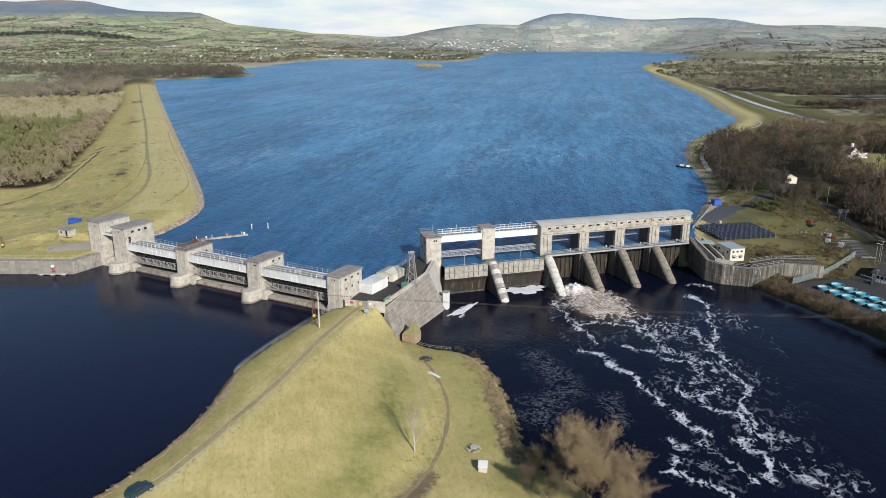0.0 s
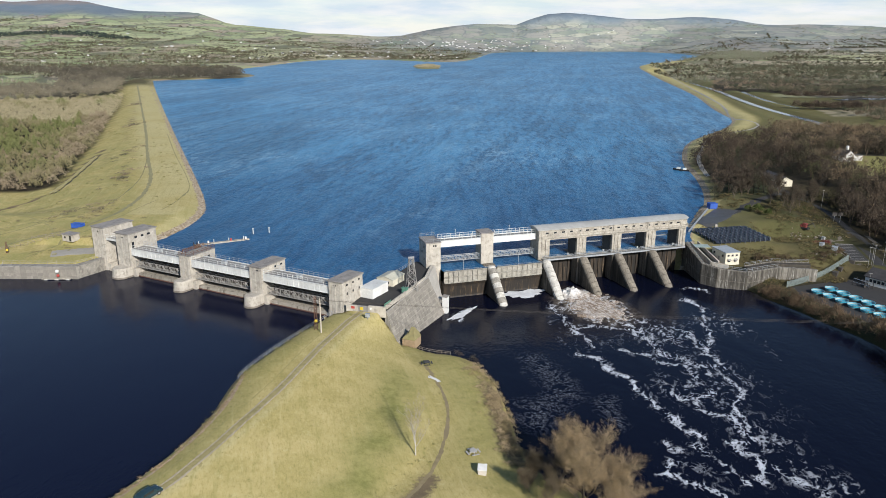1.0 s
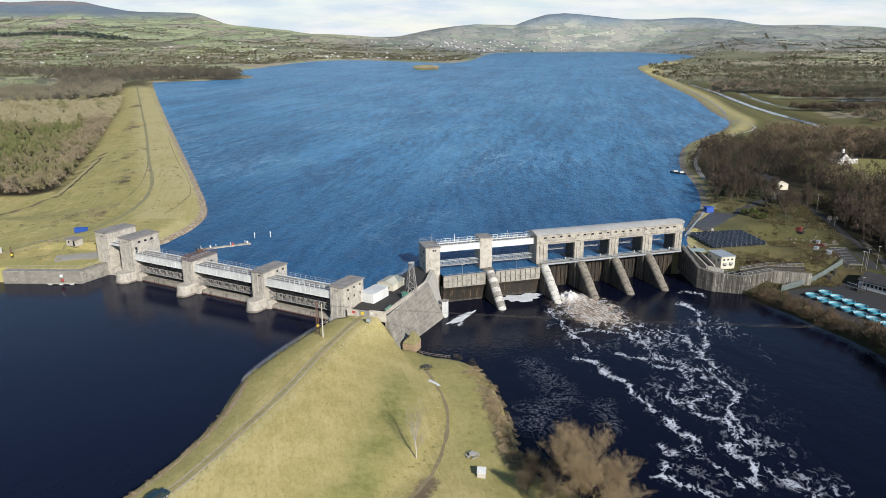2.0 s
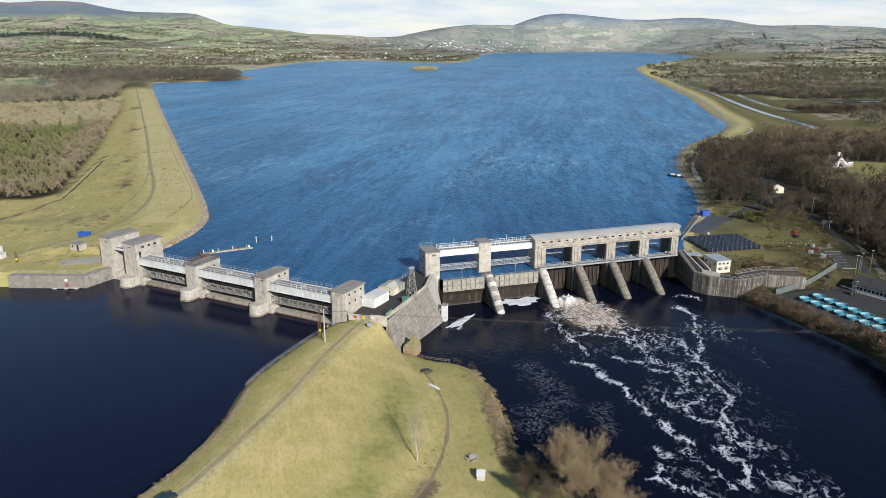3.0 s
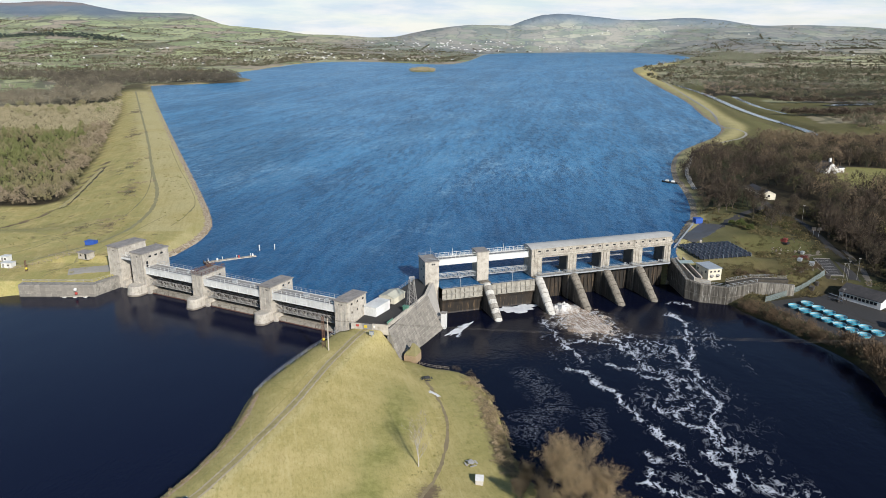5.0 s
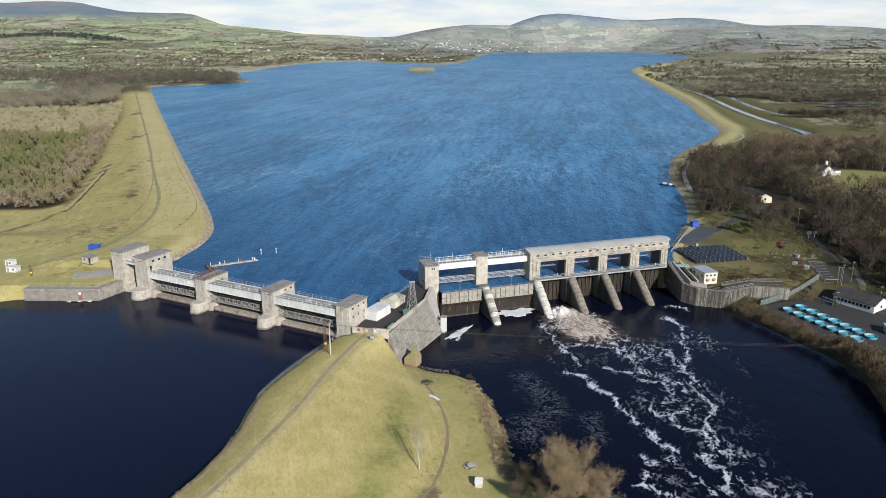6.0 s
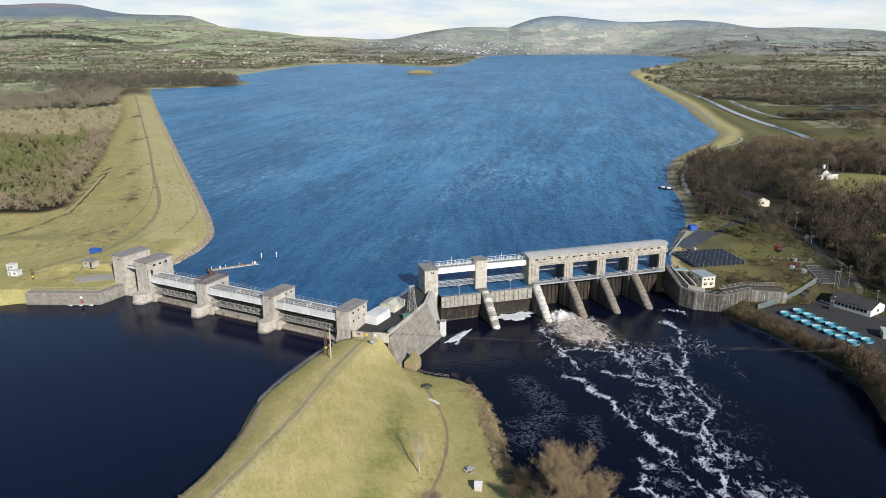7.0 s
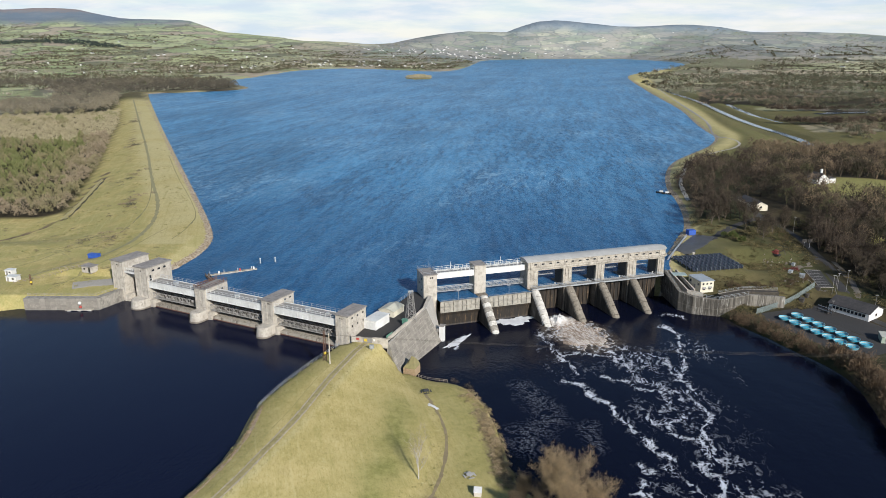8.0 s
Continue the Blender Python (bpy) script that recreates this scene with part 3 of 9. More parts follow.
    # cloud shade over the plain, laid on as dark floor
    plain_dim = smooth(x, 215, 260) * (y > 560) * (y < 1900) * smooth(lake, 34, 60) * (0.55 + 0.25 * bumps(x * 0.4, y, 0.02))
    wood = np.maximum(wood, plain_dim)
    farm = np.maximum(smooth(y, 1250, 1700) * (lake > 3), smooth(x, 330, 420) * (y > 350) * (lake > 125) * 0.6 * smooth(bumps(x * 0.35, y, 0.028, 2.0), 0.25, 0.45))
    farm = np.maximum(farm, smooth(-x, 520, 640) * smooth(y, 500, 800))
    bank_r = smooth(-lake, -62, -40) * (x > 150) * (y > 560) * (y < 3100) * (lake > 0)
    farm = farm * (1 - bank_r)
    wood = wood * (1 - bank_r * smooth(y, 1500, 1700))
    dry = np.maximum(dry, 0.8 * bank_r * smooth(y, 1200, 1700))
    # the moor mask also lays on haze, growing with distance
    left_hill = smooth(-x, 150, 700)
    moor_haze = np.maximum(smooth(z - 55 * left_hill + 14 * bumps(x, y, 0.008, 3.0), 105, 175), (0.55 - 0.4 * left_hill) * smooth(y, 2500, 3900)) * smooth(y, 2300, 3300)
    for name, chans, last in (("cover", (dry, bare, wood), moss), ("where", (farm, moor_haze, stone), rough)):
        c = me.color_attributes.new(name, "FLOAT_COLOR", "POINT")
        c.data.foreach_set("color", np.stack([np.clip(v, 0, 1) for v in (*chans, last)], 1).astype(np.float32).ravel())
    tagged(new("ground", me), "grassy banks, meadows, farmland and distant moorland hills", "ground", kind="structure")


# woods, as areas of the plan
WOOD_LEFT = [(-520, 386), (-241, 388), (-222, 388), (-211, 393), (-233, 462), (-268, 566), (-306, 664), (-354, 801), (-420, 960), (-520, 960), (-800, 800), (-760, 500)]
WOOD_LEFT_FAR = [(-440, 990), (-520, 1200), (-560, 1310), (-470, 1400), (-420, 1350), (-385, 1400), (-430, 1560), (-600, 1640), (-1100, 1600), (-1250, 1350), (-900, 1050), (-650, 960)]
WOOD_RIGHT = [(124, 336), (134, 372), (143, 412), (145, 440), (158, 462), (185, 510), (225, 545), (262, 560), (330, 610), (420, 640), (520, 600), (520, 420), (420, 330), (300, 270), (230, 245), (190, 252), (172, 285), (165, 320), (205, 352), (185, 372), (165, 365), (150, 345)]
WOOD_CLEARING = [(222, 395), (300, 390), (330, 440), (290, 470), (245, 462), (215, 430)]
GREEN_PATCH = [(203, 327), (217, 332), (230, 300), (189, 286), (186, 290)]
WOOD_PLAIN = [(420, 1190), (470, 1160), (560, 1000), (900, 980), (1300, 1300), (1500, 1700), (1100, 1900), (700, 1900), (590, 1650)]
WOOD_SHORE = [(700, 2520), (820, 2500), (1100, 2900), (1150, 3300), (1250, 3300), (1300, 2900), (1000, 2450)]
WOOD_SLOPE = [(170, 262), (176, 300), (178, 340), (200, 352), (245, 385), (310, 340), (270, 250), (205, 232), (168, 236)]
WOODS = [WOOD_LEFT, WOOD_LEFT_FAR, WOOD_RIGHT, WOOD_PLAIN, WOOD_SLOPE]


def water_material(name, deep, chop, rough, foam=False, lanes=0.0, reach=0.35, gloss=0.5):
    s = Nodes(name)
    turn = 24
    small = s.noise(s.scaled(1.0, 0.55, 1, turn), 1.1, 3, 0.6)
    large = s.noise(s.scaled(1.0, 0.45, 1, turn + 10), 0.16, 3, 0.55)
    wave = s.math("ADD", small, s.math("MULTIPLY", large, 2.2))
    col = deep
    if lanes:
        # wavelets along the wind, glints and dark sides painted in colour, under broad gusts
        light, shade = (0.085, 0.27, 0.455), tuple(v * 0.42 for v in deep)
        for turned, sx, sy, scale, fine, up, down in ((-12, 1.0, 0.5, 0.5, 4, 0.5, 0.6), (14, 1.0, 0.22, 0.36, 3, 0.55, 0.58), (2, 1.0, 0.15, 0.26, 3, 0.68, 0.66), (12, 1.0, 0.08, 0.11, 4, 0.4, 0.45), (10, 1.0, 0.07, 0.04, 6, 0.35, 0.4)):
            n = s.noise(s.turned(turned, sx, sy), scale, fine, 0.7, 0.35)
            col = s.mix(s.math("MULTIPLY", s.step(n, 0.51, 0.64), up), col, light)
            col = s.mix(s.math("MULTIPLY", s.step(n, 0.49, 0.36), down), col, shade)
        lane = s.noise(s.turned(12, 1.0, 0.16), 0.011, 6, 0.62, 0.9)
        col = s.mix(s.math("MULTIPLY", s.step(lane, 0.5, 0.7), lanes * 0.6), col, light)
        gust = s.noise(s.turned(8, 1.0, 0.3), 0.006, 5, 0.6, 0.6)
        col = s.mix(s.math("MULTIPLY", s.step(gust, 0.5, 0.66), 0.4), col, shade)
        # calmer water close behind the weir: its darker reflection is painted as colour
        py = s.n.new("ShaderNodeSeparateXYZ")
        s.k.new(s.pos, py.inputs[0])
        lee_sheen = s.math("ADD", py.outputs[1], s.math("MULTIPLY", s.math("SUBTRACT", lane, 0.5), 260.0))
        col = s.mix(s.math("MULTIPLY", s.step(lee_sheen, 540, 270), 0.62), col, (0.011, 0.055, 0.145))
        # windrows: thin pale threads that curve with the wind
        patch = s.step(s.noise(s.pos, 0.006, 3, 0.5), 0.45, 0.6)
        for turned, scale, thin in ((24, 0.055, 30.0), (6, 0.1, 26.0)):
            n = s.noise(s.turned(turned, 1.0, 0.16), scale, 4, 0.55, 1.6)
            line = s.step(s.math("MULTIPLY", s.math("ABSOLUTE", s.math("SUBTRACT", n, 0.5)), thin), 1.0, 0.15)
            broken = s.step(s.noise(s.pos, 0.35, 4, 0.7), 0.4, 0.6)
            col = s.mix(s.math("MULTIPLY", s.math("MULTIPLY", line, broken), s.math("MULTIPLY", s.math("MULTIPLY", patch, s.step(lee_sheen, 250, 420)), 0.7)), col, (0.24, 0.4, 0.53))
    if foam:
        f = s.attr("foam").outputs["Fac"]
        veil = s.attr("veil").outputs["Fac"]
        clot = s.noise(s.turned(15, 1.0, 0.6), 0.42, 8, 0.6, 1.1)
        fine = s.noise(s.turned(20, 1.0, 0.42), 1.3, 6, 0.65, 0.7)
        grain = s.math("SUBTRACT", fine, 0.5)
        ragged = s.math("ADD", s.math("MULTIPLY", s.math("SUBTRACT", clot, 0.5), 3.0), s.math("MULTIPLY", grain, 1.5))
        # thick clotted strands
        m = s.step(s.math("ADD", f, ragged), 0.92, 1.14)
        # a thin net of foam round them, torn open in places
        bent = s.n.new("ShaderNodeVectorMath")
        bent.operation = "ADD"
        sway = s.n.new("ShaderNodeTexNoise")
        sway.inputs["Scale"].default_value, sway.inputs["Detail"].default_value = 0.22, 4.0
        s.k.new(s.pos, sway.inputs["Vector"])
        wide = s.n.new("ShaderNodeVectorMath")
        wide.operation = "SCALE"
        wide.inputs["Scale"].default_value = 7.0
        s.k.new(sway.outputs["Color"], wide.inputs[0])
        s.k.new(s.turned(18, 1.0, 0.45), bent.inputs[0])
        s.k.new(wide.outputs[0], bent.inputs[1])
        torn = s.step(s.math("ADD", clot, s.math("MULTIPLY", f, 0.35)), 0.54, 0.7)
        for scale, thin in ((0.26, 0.085), (0.5, 0.085)):
            net = s.cells(bent.outputs[0], scale, "DISTANCE_TO_EDGE").outputs["Distance"]
            line = s.step(s.math("ADD", net, s.math("MULTIPLY", grain, -0.2)), thin, 0.0)
            m = s.math("MAXIMUM", m, s.math("MULTIPLY", s.math("MULTIPLY", line, torn), s.math("MULTIPLY", s.step(f, 0.06, 0.3), 0.85)))
        # flecks adrift between the strands
        fleck = s.noise(s.turned(24, 1.0, 0.4), 0.8, 5, 0.62, 0.5)
        m = s.math("MAXIMUM", m, s.math("MULTIPLY", s.step(s.math("ADD", fleck, s.math("MULTIPLY", f, 0.12)), 0.69, 0.78), s.math("MULTIPLY", s.step(f, 0.05, 0.16), 0.6)))
        # faint bubbly veils
        web = s.noise(s.pos, 0.13, 5, 0.6, 2.2)
        wisp = s.step(s.math("MULTIPLY", s.math("ABSOLUTE", s.math("SUBTRACT", web, 0.5)), 9.0), 0.75, 0.1)
        m = s.math("MAXIMUM", m, s.math("MULTIPLY", s.math("MULTIPLY", veil, wisp), s.math("MULTIPLY", s.step(s.noise(s.pos, 1.4, 8, 0.8), 0.44, 0.66), 0.42)))
        m = s.math("MULTIPLY", m, s.step(s.math("ADD", f, veil), 0.03, 0.1))
        mud = s.attr("silt").outputs["Fac"]
        col = s.mix(s.math("MULTIPLY", mud, s.step(clot, 0.25, 0.6)), col, (0.2, 0.155, 0.105))
        col = s.mix(m, col, (0.58, 0.6, 0.64))
        rough = s.math("ADD", s.math("MULTIPLY", m, 0.6), rough)
    s.bump(wave, chop, reach)
    return s.done(col, rough, IOR=1.333, Specular_IOR_Level=gloss)


# reflected sky blue is put into these base colours, gloss kept low
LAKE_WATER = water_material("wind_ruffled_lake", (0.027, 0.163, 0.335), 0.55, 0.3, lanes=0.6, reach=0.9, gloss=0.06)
RACE_WATER = water_material("still_dark_water", (0.0048, 0.0068, 0.021), 0.14, 0.17, gloss=0.2)
RIVER_WATER = water_material("foam_streaked_river", (0.0029, 0.0042, 0.0125), 0.24, 0.09, foam=True, gloss=0.14)

# lines along which foam drifts down the river
STRANDS = [
    ([(78.6, 234.1), (82.0, 229.4), (81.0, 220.5), (77.2, 211.2), (78.0, 206.0), (73.4, 194.6), (69.9, 191.6), (73.1, 189.0), (74.2, 183.0), (71.6, 176.9), (73.6, 170.0), (68.2, 163.2), (67.9, 159.1), (66.4, 151.3), (65.7, 147.6), (61.1, 145.7), (64.9, 140.7), (64.1, 135.4), (61.3, 131.3)], 1.5, 1.0),
    ([(35.2, 190.1), (41.5, 189.0), (42.5, 181.9), (47.2, 175.3), (48.5, 168.2), (49.0, 161.8), (52.1, 155.1), (54.3, 151.3), (56.9, 148.8)], 1.5, 1.0),
    ([(34.0, 230.4), (35.5, 220.4), (38.3, 209.0), (40.3, 200.5), (42.1, 196.6)], 1.6, 0.7),
    ([(38.6, 211.2), (49.1, 209.8), (55.1, 209.0), (56.2, 202.6), (58.6, 198.6)], 1.6, 0.8),
    ([(50.4, 225.3), (53.9, 215.7), (55.6, 211.2), (57.6, 204.7)], 2.0, 0.9),
    ([(49.6, 192.7), (55.8, 190.8), (58.3, 185.4), (62.9, 181.9), (64.4, 176.9), (67.8, 180.2)], 1.7, 0.8),
]
SHREDS = [
    ([(56.1, 169.1), (56.4, 165.2), (61.7, 166.1), (66.4, 169.1)], 1.3, 1.0),
    ([(61.7, 166.1), (59.2, 160.4), (60.9, 159.1), (64.6, 157.7), (64.8, 152.5), (66.1, 148.8)], 1.6, 0.8),
    ([(47.0, 146.4), (48.0, 142.9), (50.5, 142.9)], 1.4, 0.9),
    ([(45.8, 139.6), (44.1, 134.3), (46.6, 133.7), (48.9, 131.3), (51.6, 129.0), (53.4, 125.7)], 1.3, 1.0),
    ([(57.3, 138.5), (57.4, 134.3), (58.9, 131.3)], 1.3, 0.8),
    ([(24.3, 187.1), (27.2, 178.5), (29.4, 167.5), (25.2, 163.2), (20.6, 160.4), (21.9, 153.8)], 4.0, 0.42),
    ([(38.3, 164.6), (38.7, 156.4), (39.9, 152.5)], 2.2, 0.45),
    ([(66.2, 137.5), (68.5, 134.4), (71.1, 129.4), (72.9, 125.7)], 2.4, 0.55),
    ([(81.6, 244.1), (85.5, 247.1), (88.8, 241.3)], 1.0, 1.0),
    ([(57.6, 215.7), (63.6, 211.2), (71.2, 206.8), (71.7, 194.6)], 3.0, 0.6),
    ([(56.2, 202.6), (61.5, 190.8), (66.3, 185.4), (72.1, 183.7)], 3.0, 0.6),
    ([(54.1, 146.4), (55.8, 139.6), (56.2, 135.4)], 2.0, 0.5),
    ([(3.9, 219.4), (6.4, 222.8), (8.0, 225.3), (5.2, 216.6), (3.0, 214.7)], 1.4, 1.0),
]


def flat_water(name, area, level, step_size, material, label, foam=False):
    xs, ys = zip(*area)
    gx = np.arange(max(min(xs) - 3, -1500), min(max(xs) + 3, 1500) + step_size, step_size)
    gy = np.arange(max(min(ys) - 3, -300), max(ys) + 3 + step_size, step_size)
    x, y = [a.ravel() for a in np.meshgrid(gx, gy)]
    near = signed(x, y, area) < step_size * 1.6 + 2.5
    q = grid_faces(len(gx), len(gy))
    q = q[near[q].any(1)]
    used = np.unique(q)
    back = np.zeros(len(x), int)
    back[used] = np.arange(len(used))
    x, y = x[used], y[used]
    me = from_arrays(name, np.stack([x, y, np.full(len(x), level)], 1), back[q], material, True)
    if foam:
        f, veil = np.zeros(len(x)), np.zeros(len(x))
        wx, wy = x + 1.1 * bumps(x, y, 0.33, 1.0) + 0.5 * bumps(x, y, 0.9, 4.0), y + 1.3 * bumps(x, y, 0.29, 2.0) + 0.5 * bumps(x, y, 0.8, 3.0)
        for pts, wide, much in STRANDS + SHREDS:
            d = to_line(wx, wy, pts)
            if much < 0.5:
                veil = np.maximum(veil, 1.8 * much * np.exp(-(d / wide) ** 2))
            else:
                f = np.maximum(f, 1.1 * much * np.exp(-(d / (0.46 * wide)) ** 2))
                f = np.maximum(f, 0.21 * np.exp(-(d / (1.8 * wide)) ** 2))
        drift = inside(x, y, [(33, 231), (56, 236), (88, 228), (92, 205), (90, 178), (84, 155), (84, 144), (80, 128), (48, 128), (48, 154), (42, 180), (30, 200)])
        f = np.maximum(f, np.where(drift, 0.12 + 0.12 * bumps(x, y, 0.12), 0))
        silt = smooth(-np.hypot(((wx - 47.5) * 0.927 + (wy - 228) * 0.375) / 12, (-(wx - 47.5) * 0.375 + (wy - 228) * 0.927) / 18), -1.2, -0.35)
        f = np.maximum(f, 0.62 * silt)
        for key, v in (("foam", f), ("silt", silt), ("veil", veil)):
            me.attributes.new(key, "FLOAT", "POINT").data.foreach_set("value", v.astype(np.float32))
    return tagged(new(name, me), label, "water", kind="structure")


make_ground()


def lake_surface():
    """One flat sheet, drawn a little under the banks and up to the gates."""
    edge = []
    for line in (LEFT_BANK, FAR_BANK, RIGHT_BANK):
        for (ax, ay), (bx, by) in zip(line, line[1:]):
            n = math.hypot(bx - ax, by - ay) or 1
            edge.append(((ax + bx) / 2 - (by - ay) / n * 2.5, (ay + by) / 2 + (bx - ax) / n * 2.5))
    me = bpy.data.meshes.new("water_lake")
    bm = bmesh.new()
    bm.faces.new([bm.verts.new((x, y, LAKE)) for x, y in edge + DAM_LINE])
    bmesh.ops.triangulate(bm, faces=bm.faces)
    bmesh.ops.recalc_face_normals(bm, faces=bm.faces)
    if sum(f.normal.z for f in bm.faces) < 0:
        bmesh.ops.reverse_faces(bm, faces=bm.faces)
    bm.to_mesh(me)
    bm.free()
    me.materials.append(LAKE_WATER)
    tagged(new("water_lake", me), "blue wind-ruffled reservoir behind the weir", "water", kind="structure")


lake_surface()
flat_water("water_headrace", HEADRACE_AREA, HEADRACE, 6.0, RACE_WATER, "dark still canal below the intake")
flat_water("water_river", RIVER_AREA, RIVER, 0.7, RIVER_WATER, "dark river streaked with drifting white foam", True)


def ribbon(name, line, width, lift, material, label, close=1.0, ragged=0.12, level=None):
    """A strip that lies on the ground along a line."""
    rng = np.random.default_rng(len(line) * 7 + int(width * 10))
    pts = [line[0]]
    for (ax, ay), (bx, by) in zip(line, line[1:]):
        n = max(1, int(math.hypot(bx - ax, by - ay) / close))
        pts += [(ax + (bx - ax) * i / n, ay + (by - ay) * i / n) for i in range(1, n + 1)]
    p = np.array(pts)
    t = np.gradient(p, axis=0)
    t /= np.linalg.norm(t, axis=1)[:, None]
    side = np.stack([-t[:, 1], t[:, 0]], 1)
    cols = max(3, int(width / 1.3) + 2)
    v = []
    for j in range(cols):
        o = (j / (cols - 1) - 0.5) * width
        w = o + (rng.normal(0, ragged * width * 0.35, len(p)) if j in (0, cols - 1) else 0)
        q = p + side * np.reshape(w, (-1, 1)) if np.ndim(w) else p + side * w
        z = land(q[:, 0], q[:, 1]) + lift if level is None else np.full(len(q), level)
        if j in (0, cols - 1) and level is None:
            z = z - lift - 0.1
        v.append(np.stack([q[:, 0], q[:, 1], z], 1))
    v = np.stack(v, 1).reshape(-1, 3)
    return tagged(new(name, from_arrays(name, v, grid_faces(cols, len(p)), material, True)), label, "road" if "road" in name or "track" in name else "path", kind="structure")

# ---------------------------------------------------------------- building blocks


def part(name, bm, material, parent, label=""):
    """Links a bmesh (or a mesh) as one mesh object under a thing or part."""
    if isinstance(bm, bmesh.types.BMesh):
        me = bpy.data.meshes.new(name)
        bm.to_mesh(me)
        bm.free()
        me.materials.append(material)
    else:
        me = bm
    ob = new(name, me)
    ob.parent = parent
    return tagged(ob, label)


def thing(name, m, label, category, group="", kind=""):
    ob = new(name)
    ob.matrix_world = m
    ob.empty_display_size = 0.5
    return tagged(ob, label, category, group, kind)


def box(bm, x0, x1, y0, y1, z0, z1, bevel=0.0):
    made = bmesh.ops.create_cube(bm, size=1.0, matrix=Matrix.LocRotScale(((x0 + x1) / 2, (y0 + y1) / 2, (z0 + z1) / 2), None, (abs(x1 - x0), abs(y1 - y0), abs(z1 - z0))))
    if bevel:
        edges = list({e for v in made["verts"] for e in v.link_edges})
        bmesh.ops.bevel(bm, geom=edges, offset=bevel, segments=2, affect="EDGES", clamp_overlap=True)
    return bm


def boxed(*a, bevel=0.0):
    return box(bmesh.new(), *a, bevel=bevel)


def prism(bm, pts, z0, z1):
    """A solid over a plan of points; z0 and z1 are numbers, or a height for each point."""
    n = len(pts)
    lo = z0 if isinstance(z0, (list, tuple)) else [z0] * n
    hi = z1 if isinstance(z1, (list, tuple)) else [z1] * n
    a = [bm.verts.new((x, y, z)) for (x, y), z in zip(pts, lo)]
    b = [bm.verts.new((x, y, z)) for (x, y), z in zip(pts, hi)]
    bm.faces.new(a[::-1])
    bm.faces.new(b)
    for i in range(n):
        j = (i + 1) % n
        bm.faces.new((a[i], a[j], b[j], b[i]))
    bmesh.ops.recalc_face_normals(bm, faces=bm.faces)
    return bm


def bar(bm, a, b, r, sides=5):
    """A round bar between two points."""
    a, b = Vector(a), Vector(b)
    d = b - a
    m = Matrix.Translation((a + b) / 2) @ d.to_track_quat("Z", "Y").to_matrix().to_4x4()
    bmesh.ops.create_cone(bm, cap_ends=True, segments=sides, radius1=r, radius2=r, depth=d.length, matrix=m)
    return bm


def swept(bm, rings, close=True):
    """Joins rings of points into a skin with end caps."""
    vs = [[bm.verts.new(p) for p in ring] for ring in rings]
    n = len(vs[0])
    for a, b in zip(vs, vs[1:]):
        for i in range(n if close else n - 1):
            j = (i + 1) % n
            bm.faces.new((a[i], a[j], b[j], b[i]))
    bm.faces.new(vs[0][::-1])
    bm.faces.new(vs[-1])
    bmesh.ops.recalc_face_normals(bm, faces=bm.faces)
    return bm


POSTS = {}


def railing(parent, a, b, height=1.1, gap=2.0, material=None, r=0.05, rails=(1.0, 0.5)):
    """Posts and rails between two points, as parts of parent (or of a thing of their own)."""
    a, b = Vector(a), Vector(b)
    material = material or RAIL
    n = max(1, round((b - a).length / gap))
    key = (height, material.name, r)
    if key not in POSTS:
        bm = bar(bmesh.new(), (0, 0, 0), (0, 0, height), r * 1.15, 4)
        POSTS[key] = bpy.data.meshes.new("post")
        bm.to_mesh(POSTS[key])
        bm.free()
        POSTS[key].materials.append(material)
    for i in range(n + 1):
        ob = part("post", POSTS[key], None, parent)
        ob.location = a.lerp(b, i / n)
    for h in rails:
        part("handrail" if h == rails[0] else "mid_rail", bar(bmesh.new(), a + Vector((0, 0, height * h)), b + Vector((0, 0, height * h)), r, 4), material, parent)


def lattice(bm, a, b, height, r, panels, up=Vector((0, 0, 1))):
    """Two chords with upright and slanting members."""
    a, b = Vector(a), Vector(b)
    bar(bm, a, b, r * 1.4, 4)
    bar(bm, a + up * height, b + up * height, r * 1.4, 4)
    for i in range(panels):
        p, q = a.lerp(b, i / panels), a.lerp(b, (i + 1) / panels)
        bar(bm, p, p + up * height, r, 4)
        if i % 2:
            bar(bm, p, q + up * height, r, 4)
        else:
            bar(bm, p + up * height, q, r, 4)
    bar(bm, b, b + up * height, r, 4)
    return bm


def window(parent, m, w, h, label=""):
    """A framed pane set in a wall: m is a pose whose y points out of the wall."""
    fr = bmesh.new()
    for x0, x1, z0, z1 in ((-w / 2 - 0.1, -w / 2, -h / 2 - 0.1, h / 2 + 0.1), (w / 2, w / 2 + 0.1, -h / 2 - 0.1, h / 2 + 0.1),
                           (-w / 2, w / 2, -h / 2 - 0.1, -h / 2), (-w / 2, w / 2, h / 2, h / 2 + 0.1)):
        box(fr, x0, x1, -0.05, 0.07, z0, z1)
    f = part("window", fr, CONCRETE, parent, label)
    f.matrix_local = m
    part("pane", boxed(-w / 2, w / 2, -0.04, 0.02, -h / 2, h / 2), BLACK_GLASS, f)
    return f


# ---------------------------------------------------------------- the intake with its towers and bridges

INTAKE = pose(-58.6, 215.8, 0, 0, 0, -27.3)      # x along the intake, y towards the lake
TOWER_AT = {"a": -58.0, "b": -29.2, "c": 0.0, "d": 29.2}


def on_face(face, along, out, z):
    """A pose on a wall of a block: y points out of the wall."""
    if face == "front":
        return pose(along, out, z, 0, 0, 180)
    if face == "right":
        return pose(out, along, z, 0, 0, -90)
    if face == "left":
        return pose(out, along, z, 0, 0, 90)
    return pose(along, out, z)


